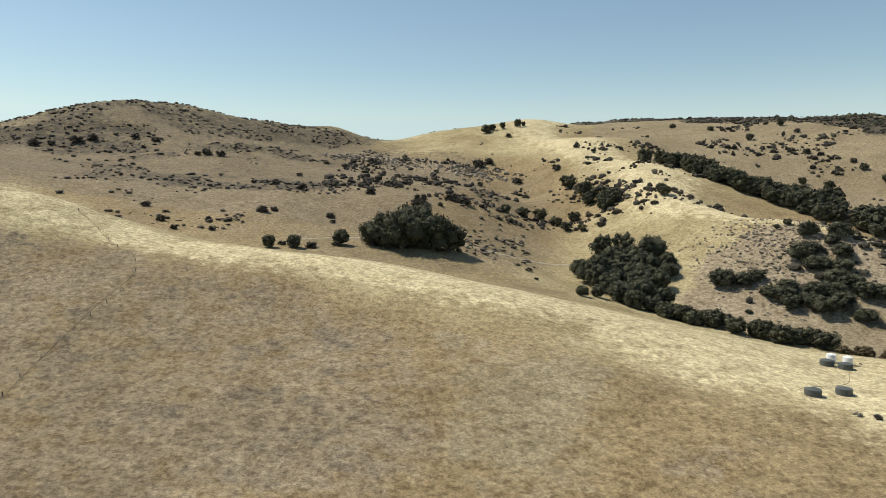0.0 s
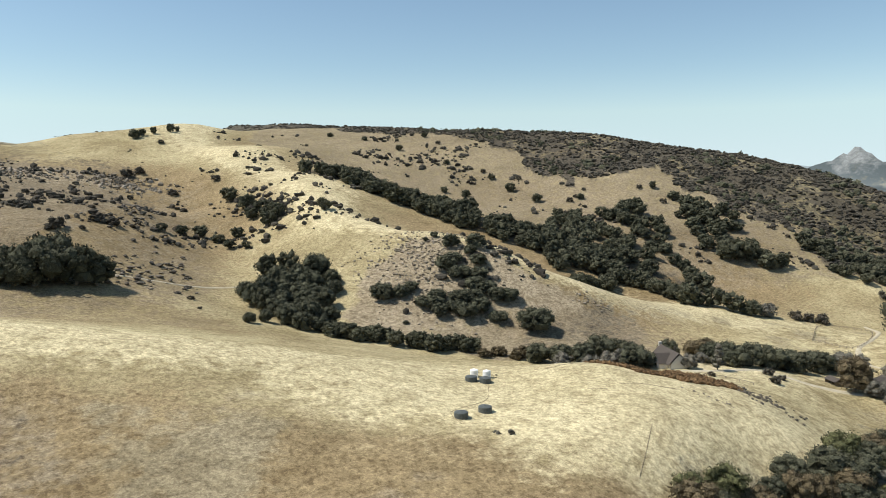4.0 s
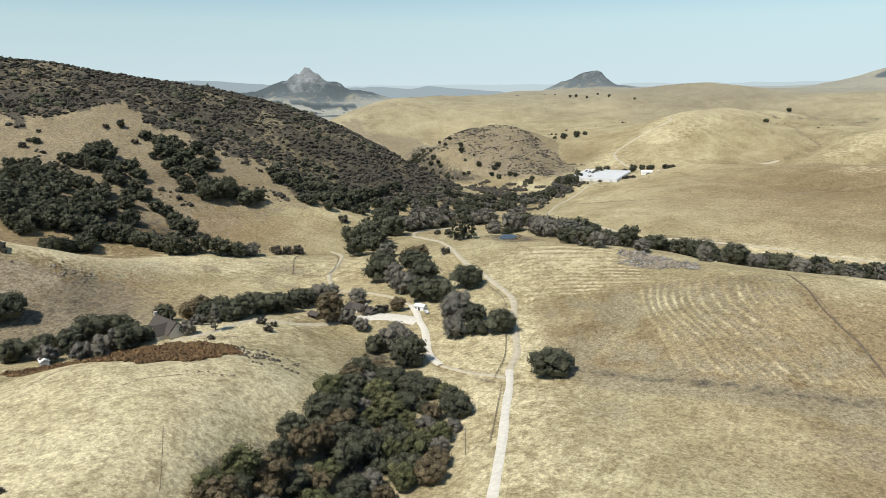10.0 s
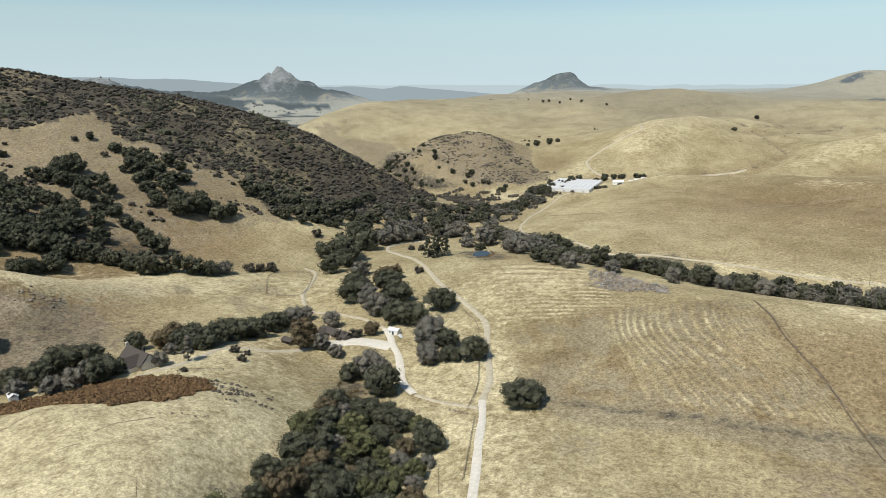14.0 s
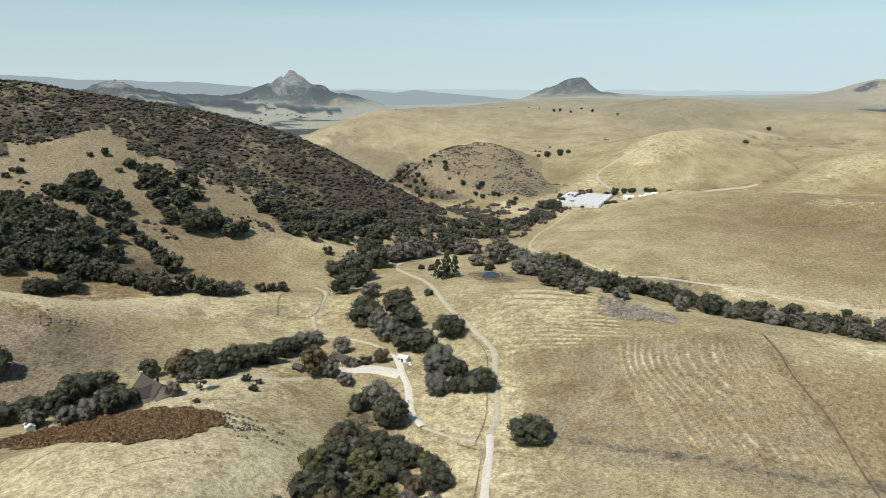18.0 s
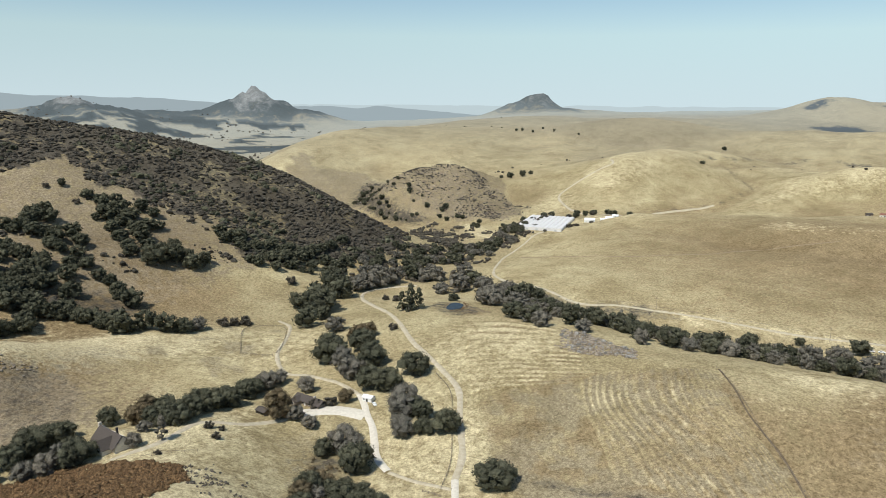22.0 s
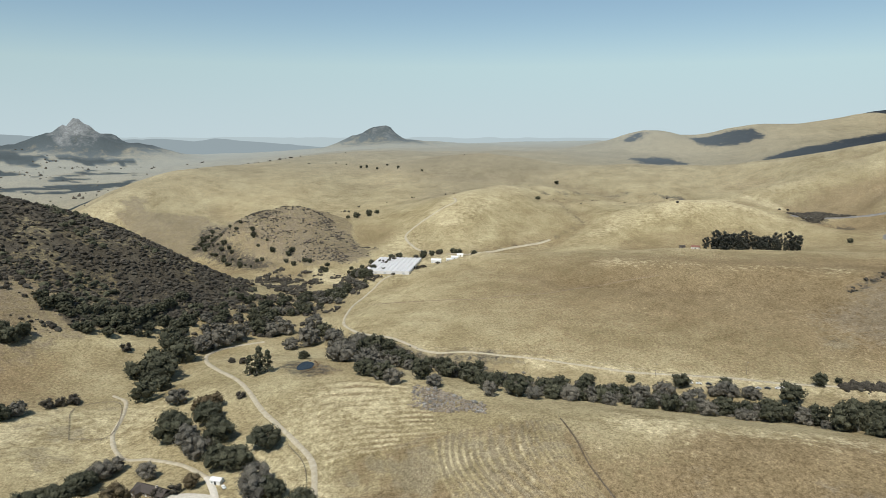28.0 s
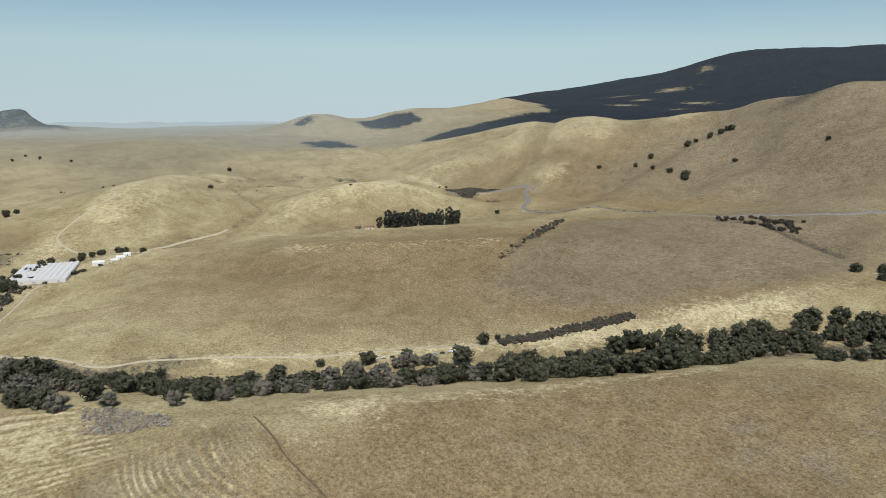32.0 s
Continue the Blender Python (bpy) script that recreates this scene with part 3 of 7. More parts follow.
    # the rocky face of the knoll and the brown foot below it, between golden slopes
    face = within(x, y, 4, (183, 441), (197, 448), (209, 447), (225, 442), (246, 419), (255, 402), (262, 384), (274, 361), (290, 338), (252, 314), (219, 308), (188, 305), (177, 335), (153, 352), (135, 374), (130, 389), (160, 428), ragged=5, cell=18)
    low = face * np.clip((372 - y) / 30, 0, 1)
    russet = np.clip(russet, 0, 1) * (1 - 0.75 * blob(x, y, 215, 420, 70, 60)) + 0.85 * low + 0.30 * face
    west = within(x, y, 22, (-600, 700), (-437, 760), (-392, 800), (-304, 860), (-247, 900), (-145, 1010), (-102, 960), (-45, 880), (44, 854), (110, 787), (111, 616), (75, 535), (85, 466), (60, 352), (-5, 300), (-150, 300), (-244, 480), (-500, 560), ragged=20, cell=60)
    russet = russet + 0.5 * west * (0.55 + 0.45 * clumpy(x, y, 50, 37))
    brown = brown * (1 - 0.5 * face) + 0.5 * west + 0.75 * blob(x, y, -90, 145, 170, 60) - 0.5 * blob(x, y, 150, 165, 60, 30)
    pale = pale * (1 - 0.9 * face) * (1 - 0.8 * west) + 0.55 * blob(x, y, 160, 180, 62, 34) + 0.5 * blob(x, y, 205, 150, 40, 25)
    rock = 0.95 * face * (1 - low) + 0.2 * blob(x, y, 205, 420, 34, 42) + 0.6 * blob(x, y, -30, 790, 90, 45) + 0.5 * blob(x, y, 270, 360, 18, 8)
    rock += 1.1 * blob(x, y, 3835, 2455, 170, 150) + 1.2 * blob(x, y, 3000, 3055, 100, 100) + 0.5 * blob(x, y, 4600, 869, 150, 150) + 0.4 * knob_scrub(x, y)
    dome = within(x, y, 5, (359, 103), (383, 77), (400, 38), (404, -22), (262, -60), (272, -10), (283, 21), (281, 56), (303, 79), ragged=5, cell=20)
    mottle = clumpy(x, y, 14, 81)
    lobe = within(x, y, 13, (103, 159), (124, 156), (143, 157), (168, 156), (208, 155), (206, 139), (169, 128), (124, 130), (100, 140), ragged=8, cell=16)
    pale = pale * (1 - 0.7 * dome) * (1 - 0.4 * lobe) + 0.6 * within(x, y, 14, (262, 420), (300, 395), (345, 372), (400, 352), (450, 330), (455, 305), (400, 315), (340, 330), (300, 350), (270, 385))
    brown = brown * (1 - 0.4 * dome) + dome * (0.3 + 0.4 * mottle) + 0.3 * lobe * (0.7 + 0.3 * mottle)
    weeds_haze = weeds_haze + dome * (0.2 + 0.55 * clumpy(x, y, 11, 83)) + 0.9 * band(x, y, 5, (290, 61), (287, 45), (283, 21), (278, -10), (275, -39), (277, -60), (268, -95)) + 0.6 * inside(x, y, (439, 329), (467, 291), (395, 248), (370, 267), (347, 293), (349, 330), ragged=8, cell=25) * clumpy(x, y, 20, 85)
    scrub = np.maximum(scrub, 0.55 * band(x, y, 4, (290, 61), (287, 45), (283, 21), (278, -10), (275, -39), (277, -60), (268, -95)))
    scrub = np.maximum(scrub, 0.5 * inside(x, y, (611, 84), (605, 33), (583, -6), (568, -6), (575, 41), (596, 72), ragged=3, cell=12))
    scrub = np.maximum(scrub, 0.6 * band(x, y, 7, (1452, -35), (1490, -108), (1560, -190), (1525, -277), (1511, -328)) + 0.5 * band(x, y, 5, (1081, 72), (1155, -8), (1211, -81), (1276, -123), (1340, -99), (1438, -84)))
    brown = brown + 0.5 * inside(x, y, (497, 150), (508, 127), (519, 143), (545, 160), (531, 176), ragged=2, cell=8)
    russet = russet + 0.6 * inside(x, y, (540, 172), (519, 160), (505, 145), (508, 130), (525, 145), (545, 162), ragged=2, cell=8)
    pale = pale + 0.55 * inside(x, y, (2900, -250), (3200, -450), (3250, -1300), (3050, -1500), (2750, -1300), (2700, -600))
    # the meadow at the foot of the mountain and the pale lobe of the near hill
    meadow = blob(x, y, 500, 400, 120, 42, 15)
    russet, brown = russet * (1 - 0.3 * meadow), brown * (1 - 0.2 * meadow)
    # extra pale brightens the lobe's east slope, which is turned from the sun
    shoulder = within(x, y, 12, (95, 175), (215, 175), (222, 150), (205, 128), (120, 126), (98, 140), ragged=8, cell=18)
    brown, russet, pale = brown * (1 - 0.65 * shoulder), russet * (1 - 0.8 * shoulder), pale + shoulder * (0.75 - 0.35 * mottle)
    # browner pasture on the smooth hill and on the far slopes
    brown = brown + 0.42 * blob(x, y, 820, -40, 230, 170) + 0.42 * blob(x, y, 720, -300, 220, 190) + 0.3 * blob(x, y, 1150, -700, 280, 200)
    dry = within(x, y, 26, (613, -286), (649, -273), (716, -318), (762, -392), (848, -477), (765, -601), (719, -630), (620, -660), (495, -619), (497, -523), (507, -403), (537, -306), ragged=14, cell=50)
    brown, russet, pale = brown + 0.6 * dry, russet + 0.7 * dry, pale * (1 - 0.6 * dry)
    scrub = np.maximum(scrub, 0.65 * blob(x, y, 601, -263, 7, 10) + 0.6 * band(x, y, 7, (873, -491), (850, -468), (804, -421), (748, -367), (724, -330)))
    front = within(x, y, 16, (250, -70), (385, -70), (392, -160), (372, -300), (345, -380), (230, -380), (220, -150), ragged=12, cell=40)
    brown, russet = brown + front * (0.3 + 0.3 * mottle), russet + 0.35 * front * clumpy(x, y, 26, 89)
    slope = within(x, y, 40, (960, -700), (1180, -680), (1240, -880), (1200, -1150), (800, -1250), (720, -900), ragged=20, cell=70)
    brown, pale, russet = brown + 0.6 * slope, pale * (1 - 0.7 * slope), russet + slope * (0.5 + 0.3 * mottle)
    pale, scrub = pale + 0.7 * within(x, y, 8, (1065, 328), (1027, 271), (930, 222), (900, 230), (960, 280), ragged=6, cell=20), scrub * (1 - 0.8 * within(x, y, 8, (1065, 328), (1027, 271), (930, 222), (900, 230), (960, 280)))
    pale = pale + 0.6 * within(x, y, 60, (1500, 900), (2100, 1200), (3600, 2000), (3400, 3400), (2200, 2800), (1500, 1700))
    # reed beds, bank and white road cut beside the highway
    scrub = np.maximum(scrub, 0.75 * within(x, y, 5, (1288, -472), (1309, -533), (1241, -571), (1249, -524), (1225, -500), (1257, -483), ragged=6, cell=20))
    scrub = np.maximum(scrub, 0.7 * within(x, y, 5, (1519, -300), (1501, -346), (1470, -352), (1487, -318), ragged=6, cell=20) + 0.55 * band(x, y, 5, (1456, -45), (1521, -137), (1575, -241), (1536, -299)))
    rock = rock + 0.9 * within(x, y, 5, (1230, -602), (1221, -626), (1200, -638), (1158, -619), (1170, -601), ragged=4, cell=14)
    pale = pale + 1.0 * band(x, y, 13, (1440, -405), (1438, -440), (1390, -468), (1330, -478))
    scrub = np.maximum(scrub, 0.5 * band(x, y, 6, (932, -546), (910, -622), (861, -677)) + 0.45 * band(x, y, 5, (1109, -636), (1117, -694), (1116, -740), (1117, -774)))
    scrub = np.maximum(scrub, 0.55 * within(x, y, 3, (527, 188), (555, 187), (540, 168), (529, 147), (501, 140), (495, 150), (500, 165), (509, 178), ragged=2, cell=8))
    # dark brown hollow east of the knoll, weedy and brown strips on the near hill
    hollow = within(x, y, 7, (205, 325), (225, 345), (250, 358), (275, 350), (292, 338), (300, 322), (262, 306), (225, 303), ragged=6, cell=20)
    russet, pale, scrub = russet + 0.8 * hollow, pale * (1 - hollow), np.maximum(scrub, 0.3 * hollow)
    strip = within(x, y, 5, (-4, 205), (10, 199), (33, 199), (45, 186), (37, 164), (24, 151), (17, 136), (0, 136), (6, 158), (2, 173), ragged=5, cell=14)
    weeds_haze, pale = weeds_haze + strip * (0.45 + 0.5 * mottle), pale * (1 - 0.8 * strip)
    scrub = np.maximum(scrub, 0.22 * strip * clumpy(x, y, 7, 87))
    dusk = within(x, y, 6, (50, 160), (62, 164), (73, 150), (82, 128), (60, 118), (46, 132), ragged=6, cell=14)
    brown, russet, pale = brown + 0.6 * dusk, russet + 0.5 * dusk * mottle, pale * (1 - 0.7 * dusk)
    crown = within(x, y, 12, (-260, 250), (-150, 250), (-60, 238), (0, 215), (0, 120), (-200, 100), ragged=10, cell=30)
    brown, russet, pale = brown + 0.5 * crown, russet + crown * (0.6 + 0.4 * mottle), pale * (1 - 0.85 * crown)
    scrub = np.maximum(scrub, crown * (0.10 + 0.22 * clumpy(x, y, 8, 99)))
    # tone by curvature brings out the far relief: paler grass on crests, browner hollows
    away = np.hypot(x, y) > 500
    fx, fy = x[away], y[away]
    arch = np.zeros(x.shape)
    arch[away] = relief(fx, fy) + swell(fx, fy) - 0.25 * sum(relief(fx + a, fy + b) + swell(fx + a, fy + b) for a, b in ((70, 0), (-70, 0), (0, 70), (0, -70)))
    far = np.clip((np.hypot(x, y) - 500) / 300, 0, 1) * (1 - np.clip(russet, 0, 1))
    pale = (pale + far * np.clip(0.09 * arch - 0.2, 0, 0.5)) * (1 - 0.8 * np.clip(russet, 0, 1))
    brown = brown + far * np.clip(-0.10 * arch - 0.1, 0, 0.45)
    return [np.clip(v, 0, 1) for v in (pale, brown, weeds_haze, scrub, rock, sage, hazy_slate, russet)]


m_ground, n, l, b = mat("dry_grass_ground", 0.95, 0.08)
p = place(n)
big = noise_node(n, l, p, 0.018, 6, 0.62, 0.4)
mid = noise_node(n, l, p, 0.16, 6, 0.68, 0.3)
fine = noise_node(n, l, p, 1.1, 5, 0.75, 0.2)
tuft = n.new("ShaderNodeTexVoronoi")
tuft.inputs["Scale"].default_value = 0.9
l.new(p, tuft.inputs["Vector"])


def ragged_share(name, noise, lo=0.25):
    """An edge broken up by the noise."""
    wild = n.new("ShaderNodeMath")
    wild.operation = "MULTIPLY_ADD"
    wild.inputs[1].default_value = 2.0
    l.new(times(n, l, noise, 0.5, "SUBTRACT"), wild.inputs[0])
    l.new(attr(n, name), wild.inputs[2])
    return times(n, l, grey(n, l, wild.outputs[0], lo, lo + 0.5), grey(n, l, attr(n, name), 0.03, 0.25))


soft = noise_node(n, l, p, 0.045, 5, 0.6, 0.6)
broad = noise_node(n, l, p, 0.006, 5, 0.6, 0.5)
grain = noise_node(n, l, p, 3.2, 3, 0.7)
clump = noise_node(n, l, p, 0.5, 4, 0.78, 0.3)
c = ramp(n, l, big, (0.34, (0.288, 0.242, 0.136)), (0.5, (0.365, 0.317, 0.186)), (0.66, (0.425, 0.378, 0.230)))
c = mix(n, l, times(n, l, ragged_share("brown", mid), 0.85), c, mix(n, l, clump, (0.160, 0.118, 0.064), (0.285, 0.221, 0.127)))
c = mix(n, l, times(n, l, ragged_share("russet", mid), 0.9), c, mix(n, l, clump, (0.148, 0.122, 0.084), (0.296, 0.252, 0.174)))
c = mix(n, l, times(n, l, ragged_share("pale", mid), 0.85), c, mix(n, l, clump, (0.475, 0.418, 0.258), (0.585, 0.528, 0.345)))
c = mix(n, l, times(n, l, ragged_share("weeds_haze", mid), 0.8), c, mix(n, l, fine, (0.19, 0.164, 0.106), (0.315, 0.278, 0.186)))
c = mix(n, l, times(n, l, ragged_share("scrub", mid), 0.95), c, mix(n, l, clump, (0.034, 0.033, 0.028), (0.118, 0.105, 0.084)))
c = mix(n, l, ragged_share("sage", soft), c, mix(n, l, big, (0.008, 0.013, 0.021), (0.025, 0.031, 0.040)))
# far peaks: haze tint as a dark blue-grey base, rock paler
c = mix(n, l, ragged_share("hazy_slate", big), c, mix(n, l, ragged_share("rock", big, 0.3), mix(n, l, big, (0.016, 0.025, 0.029), (0.052, 0.066, 0.070)), mix(n, l, soft, (0.03, 0.04, 0.046), (0.36, 0.37, 0.365))))
c = mix(n, l, times(n, l, ragged_share("rock", mid), times(n, l, 1.0, attr(n, "hazy_slate"), "SUBTRACT")), c, mix(n, l, clump, (0.165, 0.135, 0.090), (0.40, 0.345, 0.245)))
patchy = ramp(n, l, soft, (0.32, (0.86, 0.845, 0.82)), (0.5, (1.0, 0.99, 0.98)), (0.68, (1.09, 1.09, 1.10)))
c = mix(n, l, 1.0, c, patchy, "MULTIPLY")
c = mix(n, l, 1.0, c, ramp(n, l, mid, (0.36, (0.80, 0.775, 0.75)), (0.5, (1.0, 1.0, 1.0)), (0.64, (1.10, 1.10, 1.10))), "MULTIPLY")
blades = ramp(n, l, fine, (0.36, (0.74, 0.725, 0.71)), (0.5, (1.0, 1.0, 1.0)), (0.64, (1.22, 1.22, 1.21)))
c = mix(n, l, 0.9, c, blades, "MULTIPLY")
c = mix(n, l, 0.85, c, ramp(n, l, clump, (0.38, (0.64, 0.61, 0.58)), (0.5, (1.0, 1.0, 1.0)), (0.62, (1.27, 1.27, 1.25))), "MULTIPLY")
c = mix(n, l, 0.7, c, ramp(n, l, grain, (0.36, (0.74, 0.73, 0.72)), (0.64, (1.25, 1.25, 1.24))), "MULTIPLY")
c = mix(n, l, 1.0, c, ramp(n, l, broad, (0.38, (0.90, 0.895, 0.875)), (0.5, (1.0, 1.0, 1.0)), (0.62, (1.07, 1.065, 1.06))), "MULTIPLY")
c = mix(n, l, 0.22, c, ramp(n, l, tuft.outputs["Distance"], (0.1, (1.14, 1.14, 1.14)), (0.8, (0.66, 0.64, 0.62))), "MULTIPLY")
l.new(c, b.inputs["Base Color"])
bump(n, l, b, times(n, l, times(n, l, fine, clump, "ADD"), 0.5), 0.45, 0.8)

# ---- the ground: one sheet, finer where the valley lies ----
rad = np.concatenate([[0.5], 6 * 1.0165 ** np.arange(420)])
rad = np.append(rad[rad < 4950], 4965)
ang = np.radians(np.concatenate([np.arange(-42, 148, 0.34), np.arange(148, 318, 2.0)]))
gr, gt = np.meshgrid(rad, ang, indexing="ij")
gx, gy = gr * np.sin(gt), gr * np.cos(gt)
gz = land(gx, gy)


def raw_mesh(name, co, faces, material, shares=None, smooth=True):
    """A mesh straight from arrays of points and of faces with equal numbers of corners."""
    me = bpy.data.meshes.new(name)
    k = faces.shape[1]
    me.vertices.add(len(co))
    me.vertices.foreach_set("co", np.ascontiguousarray(co, dtype=np.float32).ravel())
    me.loops.add(faces.size)
    me.loops.foreach_set("vertex_index", np.ascontiguousarray(faces, dtype=np.int32).ravel())
    me.polygons.add(len(faces))
    me.polygons.foreach_set("loop_start", np.arange(0, faces.size, k, dtype=np.int32))
    me.polygons.foreach_set("use_smooth", np.full(len(faces), smooth, dtype=bool))
    for key, val in (shares or {}).items():
        me.attributes.new(key, "FLOAT", "POINT").data.foreach_set("value", np.ascontiguousarray(val, dtype=np.float32).ravel())
    me.update(calc_edges=True)
    me.materials.append(material)
    return me


nr, na = gx.shape
shares = dict(zip(("pale", "brown", "weeds_haze", "scrub", "rock", "sage", "hazy_slate", "russet"), cover(gx, gy)))
EDGE = int(np.searchsorted(rad, 1300))


def ring(name, label, first, last, material, category):
    """The rings of the ground from one radius to another."""
    gi, gj = np.meshgrid(np.arange(last - first - 1), np.arange(na), indexing="ij")
    gk = (gj + 1) % na
    quads = np.stack([(gi + 1) * na + gj, (gi + 1) * na + gk, gi * na + gk, gi * na + gj], -1).reshape(-1, 4)
    co = np.stack([gx[first:last], gy[first:last], gz[first:last]], -1).reshape(-1, 3)
    return tagged(new(name, raw_mesh(name, co, quads, material, {key: v[first:last] for key, v in shares.items()})), label, category, kind="structure")


# the country beyond glows palely: haze mixed into its surface, thicker with distance
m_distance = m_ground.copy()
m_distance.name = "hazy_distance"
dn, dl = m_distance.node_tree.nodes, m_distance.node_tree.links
haze_glow = dn.new("ShaderNodeEmission")
haze_glow.inputs[0].default_value = (0.47, 0.565, 0.60, 1)
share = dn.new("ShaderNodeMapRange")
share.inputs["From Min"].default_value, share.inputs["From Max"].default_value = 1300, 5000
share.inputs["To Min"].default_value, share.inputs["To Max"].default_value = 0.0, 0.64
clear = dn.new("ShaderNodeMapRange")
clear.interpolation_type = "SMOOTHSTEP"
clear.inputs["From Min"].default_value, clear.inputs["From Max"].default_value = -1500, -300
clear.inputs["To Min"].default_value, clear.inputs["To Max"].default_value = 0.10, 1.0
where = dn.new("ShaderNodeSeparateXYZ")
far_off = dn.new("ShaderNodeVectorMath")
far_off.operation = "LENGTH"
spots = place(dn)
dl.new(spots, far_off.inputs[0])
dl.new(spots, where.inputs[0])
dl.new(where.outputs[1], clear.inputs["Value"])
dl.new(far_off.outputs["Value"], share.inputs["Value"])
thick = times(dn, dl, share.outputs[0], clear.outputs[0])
thick = times(dn, dl, thick, grey(dn, dl, times(dn, dl, 1.0, attr(dn, "hazy_slate"), "SUBTRACT"), -0.45, 1.0))
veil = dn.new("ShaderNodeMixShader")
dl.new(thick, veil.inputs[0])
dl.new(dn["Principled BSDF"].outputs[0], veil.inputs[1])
dl.new(haze_glow.outputs[0], veil.inputs[2])
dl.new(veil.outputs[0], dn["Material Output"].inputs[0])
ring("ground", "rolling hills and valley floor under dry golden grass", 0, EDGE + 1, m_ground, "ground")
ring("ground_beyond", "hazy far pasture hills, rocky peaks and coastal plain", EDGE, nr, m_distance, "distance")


def height(x, y):
    return float(land(np.array([float(x)]), np.array([float(y)]))[0])


# ---- plants ----
def leaf_mat(name, dark, light, dry=(0.16, 0.13, 0.09), some=0.0):
    m, n, l, b = mat(name, 0.85, 0.07)
    geo = n.new("ShaderNodeNewGeometry")
    info = n.new("ShaderNodeObjectInfo")
    c = mix(n, l, geo.outputs["Random Per Island"], dark, light)
    c = mix(n, l, times(n, l, noise_node(n, l, geo.outputs["Position"], 0.35, 3), some), c, dry)
    c = mix(n, l, 1.0, c, ramp(n, l, noise_node(n, l, geo.outputs["Position"], 1.7, 4, 0.75), (0.36, (0.55, 0.55, 0.55)), (0.5, (0.95, 0.95, 0.95)), (0.64, (1.45, 1.45, 1.4))), "MULTIPLY")
    bump(n, l, b, noise_node(n, l, geo.outputs["Position"], 2.4, 3, 0.7), 0.9, 0.5)
    tone = ramp(n, l, info.outputs["Random"], (0.0, (0.42, 0.42, 0.42)), (1.0, (0.58, 0.56, 0.54)))
    l.new(mix(n, l, 0.8, c, tone, "OVERLAY"), b.inputs["Base Color"])
    b.inputs["Subsurface Weight"].default_value = 0.0
    return m


m_oak = leaf_mat("live_oak_leaves", (0.030, 0.037, 0.025), (0.108, 0.116, 0.079), (0.125, 0.10, 0.068), 0.25)
m_oak_green = leaf_mat("green_oak_leaves", (0.041, 0.050, 0.025), (0.146, 0.155, 0.075), (0.15, 0.125, 0.07), 0.28)
m_oak_warm = leaf_mat("oak_leaves_browning", (0.053, 0.047, 0.029), (0.165, 0.139, 0.084), (0.17, 0.12, 0.075), 0.42)
m_willow = leaf_mat("grey_willow_leaves", (0.069, 0.071, 0.061), (0.177, 0.173, 0.145), (0.22, 0.195, 0.155), 0.5)
m_scrub = leaf_mat("chaparral_leaves", (0.025, 0.026, 0.024), (0.092, 0.090, 0.075), (0.13, 0.105, 0.076), 0.45)
m_dusty = leaf_mat("dusty_scrub_leaves", (0.045, 0.045, 0.041), (0.156, 0.146, 0.129), (0.21, 0.175, 0.13), 0.55)
m_rust = leaf_mat("rust_brown_leaves", (0.085, 0.052, 0.027), (0.215, 0.135, 0.068), (0.17, 0.125, 0.075), 0.5)
m_gum = leaf_mat("eucalyptus_leaves", (0.022, 0.027, 0.024), (0.080, 0.085, 0.073), (0.09, 0.085, 0.07), 0.3)
m_bark, n, l, b = mat("grey_bark", 0.95, 0.1)
l.new(ramp(n, l, noise_node(n, l, place(n), 3.0, 4), (0.3, (0.09, 0.075, 0.06)), (0.7, (0.22, 0.20, 0.17))), b.inputs["Base Color"])

rng = np.random.default_rng(5)


def ball(level):
    bm = bmesh.new()
    bmesh.ops.create_icosphere(bm, subdivisions=level, radius=1)
    v = np.array([q.co for q in bm.verts])
    f = np.array([[q.index for q in face.verts] for face in bm.faces])
    bm.free()
    return v, f


BALL1, BALL2 = ball(1), ball(2)
GEM = (BALL1[0][:12], np.array([(i, j, k) for i in range(12) for j in range(i + 1, 12) for k in range(j + 1, 12) if all(np.dot(BALL1[0][a], BALL1[0][c]) > 0.3 for a, c in ((i, j), (j, k), (i, k)))]))


def sprays(centres, normals, size):
    """Small leaf sprays, one crooked triangle pair each, facing loosely outwards."""
    k = len(centres)
    a = np.cross(normals + rng.normal(0, 0.6, (k, 3)), rng.normal(0, 1, (k, 3)))
    a /= np.linalg.norm(a, axis=1, keepdims=True) + 1e-9
    c = np.cross(normals + rng.normal(0, 0.5, (k, 3)), a)
    c /= np.linalg.norm(c, axis=1, keepdims=True) + 1e-9
    s = size * rng.uniform(0.5, 1.3, (k, 1))
    v = np.stack([centres - a * s, centres - c * s * 0.7, centres + a * s, centres + c * s * 0.7 + normals * s * 0.4], 1).reshape(-1, 3)
    q = np.arange(4 * k).reshape(-1, 4)
    return v, np.concatenate([q[:, [0, 1, 2]], q[:, [0, 2, 3]]])


